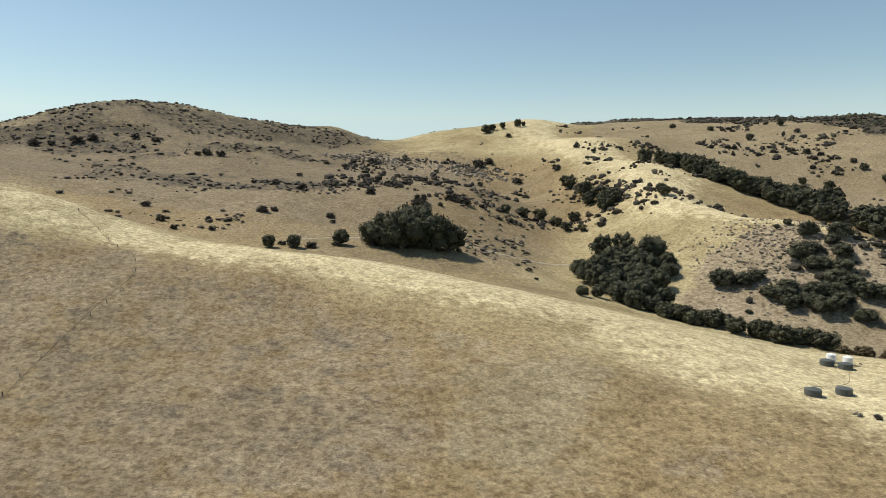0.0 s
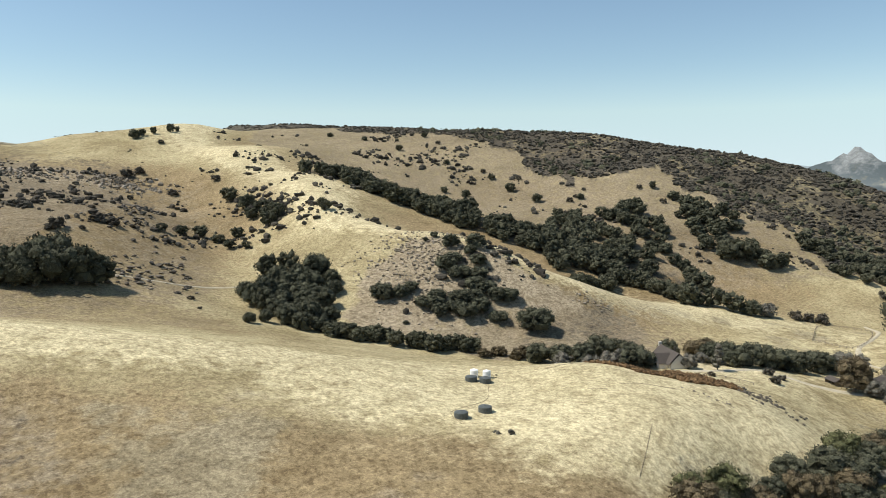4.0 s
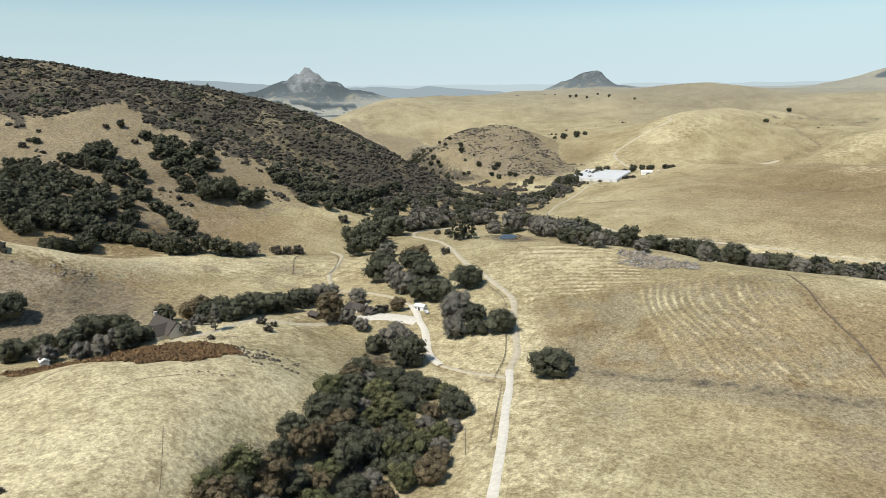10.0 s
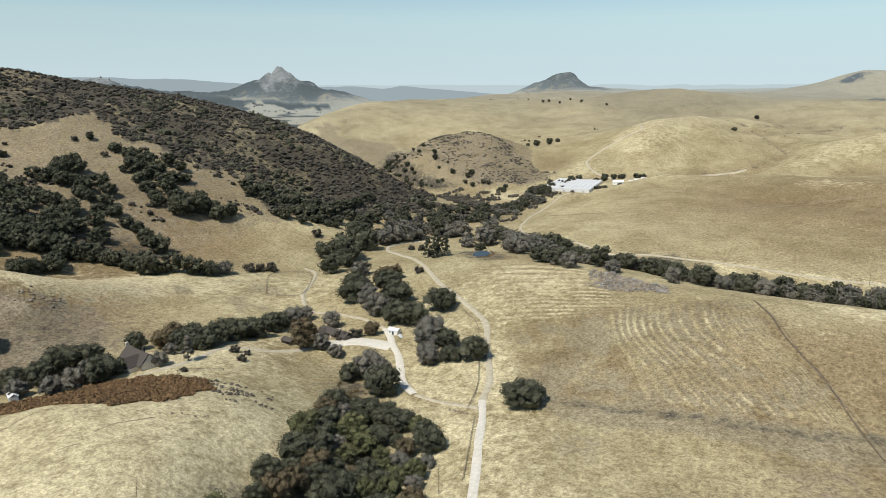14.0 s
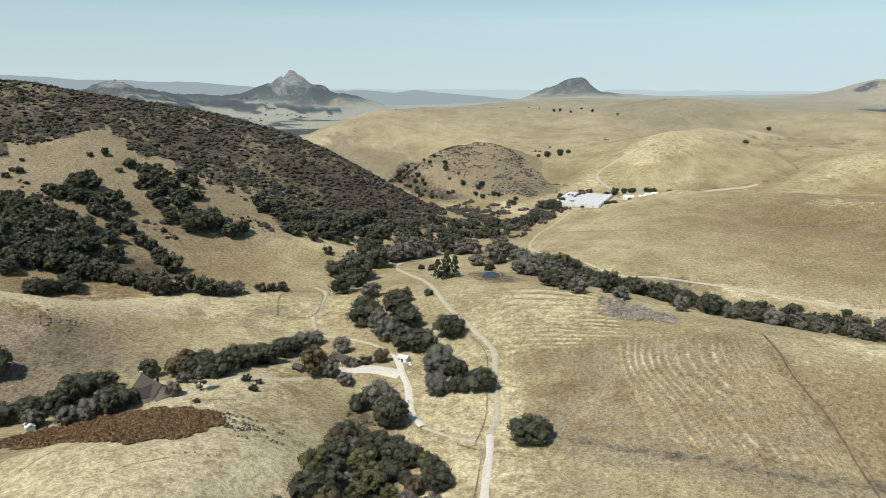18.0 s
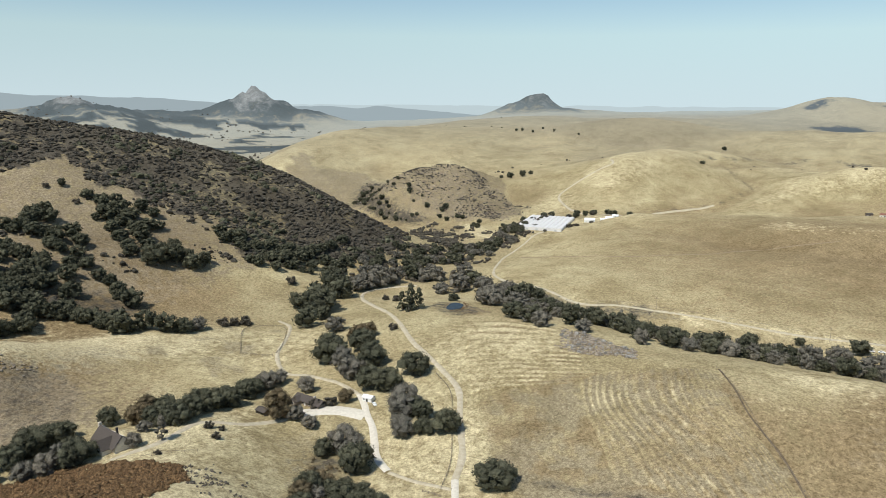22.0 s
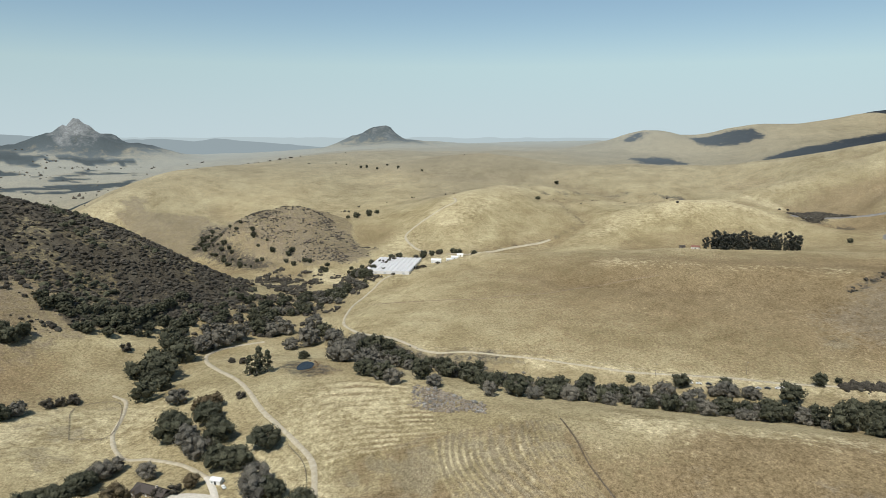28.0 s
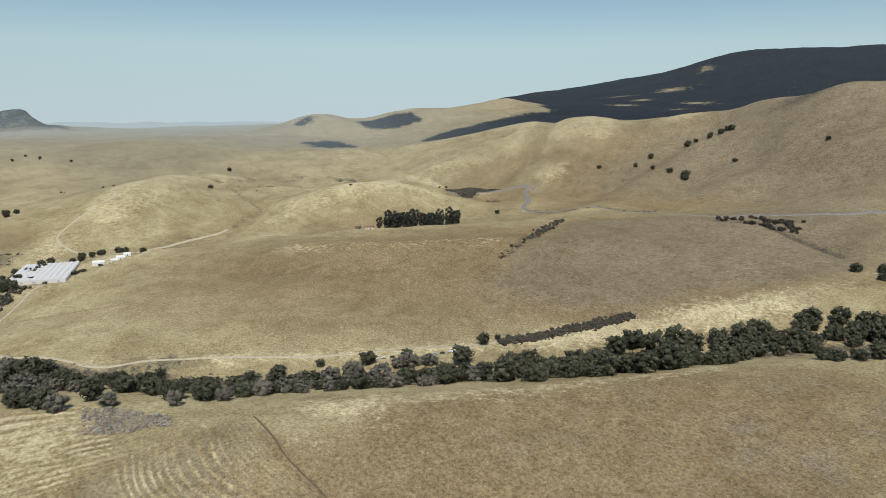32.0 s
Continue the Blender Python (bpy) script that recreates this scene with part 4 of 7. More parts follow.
def crown_mesh(name, material, lobes, tall, leaves, leaf, low=0.25, ragged=0.3, top=1.0, core=BALL2):
    """A crown about 1 in radius and `tall` high: lobes with leaf sprays all over."""
    vs, fs, k = [], [], 0
    spots, outs = [], []
    for i in range(lobes):
        t = (i + 0.5) / lobes
        turn = i * 2.39996 + rng.uniform(-0.4, 0.4)
        out = 0.66 * math.sqrt(1 - (2 * t - 1) ** 2 * 0.75) * rng.uniform(0.55, 1.08) * (1 - (1 - top) * t)
        c = np.array([out * math.cos(turn), out * math.sin(turn), tall * (low + (0.94 - low) * t ** 0.8)])
        r = rng.uniform(0.26, 0.44) * (1.1 - 0.3 * t) * (0.6 + 0.4 * top)
        v, f = core
        stretch = np.array([1, 1, rng.uniform(0.65, 0.95)]) * r
        w = v * stretch * 0.82 * (1 + rng.uniform(-ragged, ragged, (len(v), 1)))
        w += c
        w[:, 2] = np.maximum(w[:, 2], tall * low * 0.4 + rng.uniform(0, 0.06, len(w)))
        vs.append(w)
        fs.append(f + k)
        k += len(w)
        d = rng.normal(0, 1, (leaves // lobes, 3))
        d /= np.linalg.norm(d, axis=1, keepdims=True)
        spots.append(c + d * stretch * rng.uniform(0.78, 1.22, (len(d), 1)))
        outs.append(d)
    spots, outs = np.concatenate(spots), np.concatenate(outs)
    keep = spots[:, 2] > tall * low * 0.3
    v, f = sprays(spots[keep], outs[keep], leaf)
    vs.append(v)
    fs.append(f + k)
    return raw_mesh(name, np.concatenate(vs), np.concatenate(fs), material, smooth=False)


def trunk_mesh(name, tall, limbs, thick=0.09):
    """A tapered trunk that forks into limbs inside the crown."""
    bm = bmesh.new()

    def limb(a, d, r0, r1, sides=6):
        a, d = Vector(a), Vector(d)
        side = d.orthogonal().normalized()
        up = d.cross(side).normalized()
        rings = []
        for t, r in ((0, r0), (0.5, (r0 + r1) / 2), (1, r1)):
            c = a + d * t + side * (0.05 * math.sin(3 * t))
            rings.append([bm.verts.new(c + (side * math.cos(q) + up * math.sin(q)) * r) for q in (2 * math.pi * i / sides for i in range(sides))])
        for lo, hi in zip(rings[:-1], rings[1:]):
            for i in range(sides):
                bm.faces.new((lo[i], lo[(i + 1) % sides], hi[(i + 1) % sides], hi[i]))
        bm.faces.new(rings[-1])

    limb((0, 0, -0.12), (0.03, 0.02, tall * 0.4), thick * 1.2, thick * 0.8)
    for i in range(limbs):
        q = 2 * math.pi * i / limbs + 0.4
        limb((0.02, 0.01, tall * 0.25), (0.5 * math.cos(q), 0.5 * math.sin(q), tall * (0.32 + 0.1 * (i % 2))), thick * 0.6, thick * 0.2, 5)
    me = bpy.data.meshes.new(name)
    bm.to_mesh(me)
    bm.free()
    me.materials.append(m_bark)
    return me


def tree_kind(name, label, category, crown, trunk):
    root = new(name)
    for key, me in (("trunk", trunk), ("crown", crown)):
        new(key, me).parent = root
    return tagged(root, label, category)


OAKS = [tree_kind("oak_tree", "dense dark green live oak on dry grass", "tree", crown_mesh("crown", m_oak, 22, t, 2400, 0.043, 0.2, 0.3, core=GEM), trunk_mesh("trunk", t, 4)) for t in (1.15, 1.3, 1.0, 1.4)]
GREEN = [tree_kind("oak_tree", "leafy olive green oak in a close wood", "tree", crown_mesh("crown", m_oak_green, 20, t, 2400, 0.043, 0.2, 0.32, core=GEM), trunk_mesh("trunk", t, 4)) for t in (1.15, 1.35)]
WARM = [tree_kind("oak_tree", "olive brown oak with some dry twigs", "tree", crown_mesh("crown", m_oak_warm, 20, t, 2400, 0.043, 0.2, 0.34, core=GEM), trunk_mesh("trunk", t, 4)) for t in (1.2, 1.45)]
GREY = [tree_kind("willow_tree", "grey twiggy willow with thin dusty leaves", "tree", crown_mesh("crown", m_willow, 18, t, 2200, 0.038, 0.15, 0.42, core=GEM), trunk_mesh("trunk", t, 6)) for t in (1.1, 1.35)]
GUMS = [tree_kind("eucalyptus_tree", "tall dark eucalyptus in a close stand", "tree", crown_mesh("crown", m_gum, 16, t, 700, 0.09, 0.06, 0.35, core=GEM), trunk_mesh("trunk", t, 4, 0.06)) for t in (2.6, 3.1)]
POPLAR = tree_kind("poplar_tree", "narrow upright grey-green poplar beside the drive", "tree", crown_mesh("crown", m_willow, 14, 3.6, 520, 0.11, 0.08, 0.3, 0.45), trunk_mesh("trunk", 3.6, 3, 0.08))
PINE = tree_kind("conifer_tree", "small pointed dark conifer on dry grass", "tree", crown_mesh("crown", m_oak, 14, 2.6, 420, 0.10, 0.06, 0.35, 0.15), trunk_mesh("trunk", 2.6, 3, 0.07))
BUSH = [tree_kind("shrub", "low rounded dark shrub on dry grass", "shrub", crown_mesh("crown", m_scrub, 9, 0.95, 520, 0.07, 0.05, 0.35, core=GEM), trunk_mesh("trunk", 0.8, 3)) for _ in range(2)]
FAR_OAKS = [tree_kind("oak_tree", "dark green oak among others across the valley", "tree", crown_mesh("crown", m_oak, 16, t, 560, 0.085, 0.15, 0.36, core=GEM), trunk_mesh("trunk", t, 3)) for t in (1.1, 1.3, 1.45)]
FAR_GREY = [tree_kind("willow_tree", "dusty grey-green willow across the valley", "tree", crown_mesh("crown", m_willow, 14, t, 560, 0.078, 0.12, 0.42, core=GEM), trunk_mesh("trunk", t, 3)) for t in (1.1, 1.3)]
FAR_WARM = [tree_kind("oak_tree", "olive brown oak across the valley", "tree", crown_mesh("crown", m_oak_warm, 15, 1.25, 560, 0.085, 0.15, 0.36, core=GEM), trunk_mesh("trunk", 1.25, 3))]
KINDS = {"far_oak": FAR_OAKS, "far_grey": FAR_GREY, "far_warm": FAR_WARM, "oak": OAKS, "green": GREEN, "warm": WARM, "grey": GREY, "gum": GUMS, "poplar": [POPLAR], "pine": [PINE], "bush": BUSH}
FIRST = {}


def spot(x, y, r, tall=1.0):
    return Matrix.LocRotScale((x, y, height(x, y) - 0.15), Euler((0, 0, rng.uniform(0, 6.28))), (r, r * rng.uniform(0.9, 1.1), r * tall * rng.uniform(0.9, 1.12)))


def plant(kind, x, y, r, group="", tall=1.0, label=""):
    """One tree or shrub of crown radius r with its foot on the ground."""
    if x * x + y * y > 480 ** 2 and "far_" + kind in KINDS:
        kind = "far_" + kind
    kinds = KINDS[kind]
    src = kinds[int(rng.integers(len(kinds)))]
    m = spot(x, y, r, tall)
    if src in FIRST:
        ob = copy_thing(src, m)
    else:
        ob, FIRST[src] = src, m
    return tagged(ob, label, group=group)


def along(n, spread, pts):
    """n places strewn along a line."""
    pts = np.array(pts, float)
    run = np.concatenate([[0], np.cumsum(np.hypot(*(pts[1:] - pts[:-1]).T))])
    for i in range(n):
        s = (i + rng.uniform(0, 1)) / n * run[-1]
        a, q = rng.uniform(0, 6.28), spread * math.sqrt(rng.uniform(0, 1))
        yield np.interp(s, run, pts[:, 0]) + q * math.cos(a), np.interp(s, run, pts[:, 1]) + q * math.sin(a)


def row(kinds, n, spread, lo, hi, group, *pts, tall=1.0):
    for x, y in along(n, spread, pts):
        plant(kinds[int(rng.integers(len(kinds)))], x, y, rng.uniform(lo, hi), group, tall)


def wood(name, label, kind, n, spread, lo, hi, *pts):
    """A far wood along a line."""
    return stand(name, label, kind, lo, hi, along(n, spread, pts))


def stand(name, label, kind, lo, hi, places):
    """Trees at the places that cannot be counted: their crowns in one mesh."""
    vs, fs, k = [], [], 0
    for x, y in places:
        root = KINDS[kind][int(rng.integers(len(KINDS[kind])))]
        m = np.array(spot(x, y, rng.uniform(lo, hi)))
        for ob in root.children:
            if ob.name.startswith("crown"):
                me = ob.data
                v = np.empty(len(me.vertices) * 3)
                me.vertices.foreach_get("co", v)
                f = np.empty(len(me.loops), dtype=np.int32)
                me.loops.foreach_get("vertex_index", f)
                vs.append(v.reshape(-1, 3) @ m[:3, :3].T + m[:3, 3])
                fs.append(f.reshape(-1, 3) + k)
                k += len(vs[-1])
    me = raw_mesh(name, np.concatenate(vs), np.concatenate(fs), me.materials[0], smooth=False)
    return tagged(new(name, me), label, "woodland", kind="stuff")


# oaks above the stream behind the near hill
for x, y, r in ((-25, 414, 13.5), (-6, 419, 12), (-42, 418, 9), (-16, 426, 13), (-34, 424, 11), (4, 424, 9), (-60, 412, 5), (-84, 396, 4.5), (-97, 391, 4)):
    plant("oak", x, y, r * 1.15, "oaks above the stream", 1.2)
for x, y, r in ((107, 470, 8.5), (120, 466, 8), (118, 445, 9.7), (133, 446, 9.8), (140, 435, 6.7), (116, 424, 8.5), (104, 420, 7.6), (128, 410, 6.9), (90, 430, 8), (88, 446, 7.5), (100, 395, 7.5), (112, 388, 8), (122, 384, 6), (103, 374, 6.3), (113, 373, 5.7), (86, 385, 4.5), (76, 378, 4), (98, 437, 8), (108, 436, 8.5), (110, 453, 8), (125, 455, 8), (126, 434, 8), (97, 409, 7.5), (115, 408, 8), (124, 420, 7.5), (107, 398, 7), (98, 384, 6), (93, 420, 7), (137, 424, 6)):
    plant("oak", x, y, r * 1.08, "oaks in the side valley", 1.2)
for x, y, r in ((218, 445, 2.8), (210, 442, 2.0), (222, 427, 6.0), (238, 421, 6.4), (230, 414, 3.8), (208, 407, 5.9), (213, 398, 6.8), (224, 392, 6.0), (161, 402, 6.4), (180, 400, 4.6), (182, 383, 5.8), (192, 387, 5.2), (186, 372, 4.8), (210, 377, 6.9), (201, 367, 6.6), (223, 380, 5.7), (218, 358, 5.6), (234, 370, 5.6), (234, 342, 9.2), (164, 372, 1.7), (216, 412, 6), (230, 403, 5.5), (218, 386, 6.5), (203, 378, 6), (196, 374, 5.5), (212, 368, 6), (226, 373, 5.5), (172, 398, 5), (187, 379, 5)):
    plant("oak", x, y, r * 1.3, "oaks on the rocky knoll", 0.85)
wood("stream_wood", "close dark oaks along the stream bed", "far_oak", 26, 7, 4.2, 7, (112, 372), (150, 345), (182, 324))
wood("stream_wood", "low olive brown bushes along the stream bed", "far_warm", 24, 6, 2.4, 4.6, (186, 320), (215, 300), (236, 284))
wood("oak_wood", "close dark oak wood filling the ravine", "far_oak", 150, 22, 6, 11.5, (225, 720), (252, 660), (292, 590), (330, 535), (372, 476), (398, 436))
FLANK = (((450, 547, 7), (459, 538, 7.5), (479, 545, 8.5), (490, 543, 7), (483, 531, 8), (463, 517, 7), (462, 504, 8.5), (480, 502, 8), (474, 488, 7.5), (455, 491, 6.5), (447, 474, 7), (454, 464, 7.5), (449, 447, 6.5), (450, 437, 6), (441, 421, 6.5), (437, 407, 5.5), (450, 537, 6), (458, 524, 8), (454, 501, 7.5), (460, 478, 7), (468, 512, 8), (470, 540, 8)),
         ((539, 541, 7), (539, 525, 8.5), (532, 516, 7.5), (540, 506, 9.5), (515, 491, 8), (541, 494, 9.5), (563, 499, 8), (564, 487, 7), (507, 477, 7.5), (524, 473, 9), (542, 475, 8), (495, 455, 8), (505, 440, 8.5), (522, 441, 6.5), (533, 440, 7), (530, 425, 7), (532, 412, 6), (525, 506, 8), (530, 491, 9), (521, 465, 8.5), (502, 464, 7), (553, 520, 6.5), (550, 470, 6), (513, 452, 7)),
         ((594, 433, 7.5), (592, 422, 8), (593, 410, 7), (576, 387, 6.5), (613, 371, 9), (637, 366, 9), (582, 363, 6), (681, 355, 8), (704, 353, 8), (606, 416, 7), (604, 400, 7.5), (620, 392, 7.5), (630, 378, 8), (652, 362, 8), (667, 358, 7)),
         ((599, 420, 8.8), (587, 424, 6.4), (576, 378, 6.7), (596, 378, 7.4), (604, 371, 9.2), (619, 360, 9.3), (624, 347, 6.4), (597, 359, 5.1), (647, 345, 8.3), (647, 332, 7.1), (591, 403, 5.8), (612, 395, 7), (620, 380, 7.5), (640, 360, 7)))
for trees in FLANK:
    for x, y, r in trees:
        plant("oak", x, y, r * 1.15, "oaks down the mountain side", 0.9)
RAVINE = ((336, 456), (336, 490), (372, 530), (402, 562), (420, 556), (431, 538), (429, 512), (432, 489), (432, 458), (407, 452), (372, 455))
taken = []
for _ in range(900):
    x, y = rng.uniform(330, 440), rng.uniform(445, 570)
    if inside(x, y, *RAVINE) and all((x - a) ** 2 + (y - b) ** 2 > 105 for a, b in taken):
        taken.append((x, y))
stand("oak_wood", "dark oaks in a close mass on the ravine side", "far_oak", 6.2, 9.6, taken)
wood("oak_wood", "dark oaks at the foot of the ravine", "far_oak", 24, 6, 6, 9, (323, 425), (347, 420), (373, 428), (391, 412), (390, 385), (384, 360))
for x, y, r in ((524, 540, 5.4), (516, 511, 5.8), (533, 565, 5.6), (520, 571, 4.9), (589, 445, 3.6), (423, 565, 5.1), (436, 548, 3.9), (457, 598, 4.2), (475, 606, 3.7), (371, 678, 7.7), (172, 557, 6.1), (396, 772, 5.6), (354, 696, 5.6), (421, 708, 5.9), (459, 591, 6.2), (446, 592, 5.4), (309, 959, 6.5), (340, 906, 6.2), (362, 840, 6.6), (420, 886, 6.3), (419, 842, 5.3), (423, 730, 5.4), (445, 687, 5.3), (419, 663, 8.4), (421, 615, 7.8)):
    plant("oak" if r > 5.5 else "bush", x, y, r * 0.85, "lone oaks on the mountain side")
for x, y, r in ((123, 693, 9.3), (131, 651, 10.8), (139, 619, 10.2), (141, 585, 9.7), (133, 578, 8.6), (128, 621, 8.2), (137, 600, 8), (171, 545, 6.4), (51, 576, 5.5), (67, 588, 6.1), (83, 600, 6.8), (94, 581, 6.6), (111, 596, 6.8), (97, 554, 5.3), (108, 545, 4.5)):
    plant("oak", x, y, r, "oaks on the upper slope", 0.9)
BROWN = (((-117, 712, 4.6), (-56, 546, 6.2), (-44, 580, 6.1), (-94, 686, 4.5), (-16, 519, 7.9), (-20, 513, 5.8), (7, 552, 7.1), (17, 553, 7.6), (79, 757, 8.0), (40, 820, 9.9), (54, 830, 8.0), (83, 707, 5.1), (123, 768, 7.5), (-78, 487, 5.2), (-74, 472, 3.1), (-123, 480, 5.6), (-117, 487, 4.0), (-111, 558, 5.9), (-135, 573, 4.7), (-202, 479, 5.0), (-177, 441, 4.6), (-161, 421, 3.3), (-150, 450, 3.8), (-140, 427, 3.6), (-138, 453, 3.0), (52, 421, 3.1), (54, 401, 2.0)),
         ((-77, 773, 7.5), (-75, 400, 5), (-62, 408, 4), (-92, 402, 3.5), (-78, 592, 3.8), (-43, 674, 4.9), (-30, 628, 4.0), (-12, 602, 4.4), (-2, 523, 3.4), (39, 741, 5.4), (62, 811, 5.2), (84, 911, 5.9), (-355, 688, 9), (-345, 700, 8), (-387, 671, 8), (-373, 676, 6.2), (-313, 723, 6.3), (-293, 725, 6.3), (-230, 690, 7.0), (-217, 691, 7.0), (-125, 616, 4.0), (-155, 581, 3.4), (-237, 686, 5.2), (-295, 699, 4.3)))
for shrubs in BROWN:
    for x, y, r in shrubs:
        plant("bush", x, y, r * 0.9, "bushes over the brown hillside", 0.8)
LANE = (("oak", 387, 149, 9.2), ("oak", 577, 293, 14), ("oak", 550, 302, 13), ("oak", 473, 272, 9.8), ("oak", 522, 282, 13.3), ("grey", 459, 239, 8.6), ("oak", 526, 304, 10.9), ("oak", 596, 310, 11.9), ("oak", 406, 216, 12.5), ("oak", 428, 202, 10.5),
        ("oak", 399, 183, 10.7), ("grey", 383, 190, 8.5), ("oak", 372, 171, 10), ("oak", 368, 159, 9.3), ("grey", 395, 201, 8.1), ("warm", 441, 212, 8.1), ("warm", 446, 207, 7.4), ("grey", 637, 279, 12.5), ("grey", 621, 285, 12), ("grey", 651, 272, 12), ("grey", 610, 290, 11), ("oak", 538, 290, 11), ("oak", 505, 285, 9), ("oak", 497, 270, 8))
YARD = (("grey", 350, 141, 9.5), ("grey", 337, 138, 8), ("grey", 320, 131, 7), ("oak", 338, 126, 6.2), ("oak", 324, 120, 6), ("oak", 325, 108, 7.4), ("warm", 317, 202, 8.6), ("grey", 320, 193, 5.3), ("grey", 317, 183, 4.9), ("grey", 361, 209, 5.9), ("bush", 337, 190, 4.2), ("bush", 342, 183, 4.6), ("warm", 349, 177, 5),
        ("bush", 459, 192, 4), ("bush", 552, 237, 3.6), ("bush", 545, 224, 4.6), ("grey", 303, 156, 9.5), ("oak", 295, 163, 5.2), ("oak", 286, 141, 9), ("grey", 296, 148, 6.5), ("oak", 342, 134, 6.5), ("grey", 322, 132, 6))
WILLOWS = (("grey", 682, 235, 11), ("grey", 630, 212, 8.5), ("grey", 645, 198, 13), ("oak", 565, 179, 5.6), ("grey", 642, 173, 12), ("grey", 555, 143, 12), ("grey", 622, 144, 11), ("grey", 518, 114, 12), ("oak", 600, 124, 11), ("grey", 698, 209, 11), ("oak", 676, 192, 10), ("grey", 676, 246, 9.5), ("oak", 675, 259, 9.5), ("grey", 490, 98, 8.5))
FIELD = (("bush", 449, 330, 6), ("bush", 462, 319, 6), ("bush", 456, 325, 5), ("oak", 414, 340, 8.5), ("oak", 406, 349, 8.5), ("oak", 402, 363, 8.5), ("oak", 383, 369, 9), ("grey", 427, 337, 7), ("oak", 436, 404, 9), ("oak", 444, 424, 8), ("oak", 503, 433, 12), ("oak", 519, 427, 9), ("oak", 523, 412, 10), ("oak", 536, 409, 8), ("oak", 499, 438, 9.5), ("bush", 570, 340, 6))
HOUSE = (("oak", 221, 281, 7), ("oak", 234, 284, 8.3), ("oak", 246, 284, 7.5), ("grey", 229, 261, 6), ("grey", 214, 266, 5.4), ("grey", 220, 259, 5.5), ("oak", 227, 250, 7.5), ("oak", 233, 250, 6), ("oak", 272, 274, 5.8), ("grey", 247, 236, 4.2), ("oak", 236, 260, 5.7), ("oak", 253, 283, 5.9), ("oak", 214, 290, 6.5), ("oak", 204, 296, 6.5), ("grey", 207, 279, 5))
BACK = (("warm", 276, 258, 7), ("oak", 275, 247, 7.1), ("oak", 280, 238, 7.8), ("oak", 292, 240, 7.3), ("oak", 308, 239, 8.4), ("oak", 321, 235, 7.6), ("oak", 339, 236, 7.9), ("grey", 359, 235, 8), ("grey", 368, 232, 5.6), ("grey", 264, 245, 4), ("oak", 292, 255, 7), ("oak", 321, 242, 7.5), ("oak", 308, 245, 7.3), ("warm", 289, 264, 7), ("oak", 349, 238, 7))
SMALL = (("bush", 242, 218, 1.9), ("bush", 280, 219, 2.9), ("bush", 282, 213, 2.2), ("bush", 272, 209, 2.8), ("poplar", 257, 228, 3.6), ("pine", 505, 203, 6), ("pine", 509, 197, 7.5), ("pine", 511, 191, 6.5), ("pine", 503, 197, 5))
for group, trees in (("trees along the lane", LANE), ("trees round the ranch", YARD), ("willows by the creek ford", WILLOWS), ("oaks at the field edge", FIELD), ("trees round the house", HOUSE), ("trees behind the house", BACK), ("planted shrubs and trees", SMALL)):
    for kind, x, y, r in trees:
        plant(kind, x, y, r * 1.12, group, 1.0)
plant("oak", 283, 72, 10.5, "trees round the ranch", 0.72)
GROVE = ((118, 112), (131, 130), (154, 135), (198, 135), (230, 147), (256, 156), (270, 148), (272, 130), (262, 114), (250, 102), (231, 95), (192, 89), (165, 103), (135, 111))
filled = []
for x, y in ((200, 127), (193, 123), (207, 130), (186, 127), (178, 128)):
    filled.append((x, y))
    plant("oak" if x % 2 else "warm", x, y, 6.6, "wood beside the gravel road", 1.0)
for _ in range(2600):
    x, y = rng.uniform(115, 310), rng.uniform(88, 174)
    if inside(x, y, *GROVE) and all((x - a) ** 2 + (y - b) ** 2 > 50 for a, b in filled):
        filled.append((x, y))
        plant(("oak", "green", "warm", "oak", "grey", "green", "oak")[int(rng.integers(7))], x, y, rng.uniform(4.2, 7.4), "wood beside the gravel road", rng.uniform(0.8, 1.1))
CREEK = (((535, -87, 4.1), (525, -123, 6.4), (530, -55, 5.4), (524, -154, 5.1), (492, -189, 8.9), (463, -166, 8.4), (470, -128, 6.2), (465, -116, 4.3), (465, -215, 8.7), (459, -231, 7.8), (447, -189, 7.5), (440, -242, 7.7), (408, -210, 7.0), (429, -252, 7.2), (428, -263, 7.7), (410, -263, 7.5), (458, -306, 9.3), (462, -326, 10.4), (404, -282, 10.9), (437, -328, 12.0), (447, -355, 11.5), (392, -305, 10.1), (389, -283, 9.0)),
         ((593, 132, 8.1), (499, 112, 9.5), (487, 96, 8.4), (489, 68, 8.3), (511, 51, 7.8), (495, 32, 8.4), (475, 20, 7.8), (465, 1, 8.6), (490, -21, 8.3), (470, -24, 7.3), (521, -52, 7.1), (478, -60, 8.2), (563, 31, 4.7), (620, 158, 8), (605, 115, 8)),
         ((471, -36, 8.0), (499, -46, 6.8), (509, -29, 7.8), (497, -68, 7.7), (490, -87, 9.3), (509, -107, 7.9), (486, -122, 9.4), (456, -124, 6.1), (508, -152, 7.6), (503, -167, 6.3), (511, -144, 6.3), (552, 144, 10.5), (573, 95, 8.8), (468, 0, 7.2), (472, 87, 7.3), (593, 145, 9.2), (469, 57, 6.0), (455, 18, 5.6), (458, -11, 6.0)))
for kind, trees in zip(("oak", "oak", "grey"), CREEK):
    for x, y, r in trees:
        plant(kind, x, y, r * 1.15, "trees along the creek", 0.95)
wood("creek_wood", "close dark oaks along the creek", "far_oak", 80, 14, 4, 8.5, (610, 140), (560, 80), (520, 30), (488, -40), (478, -100), (455, -190))
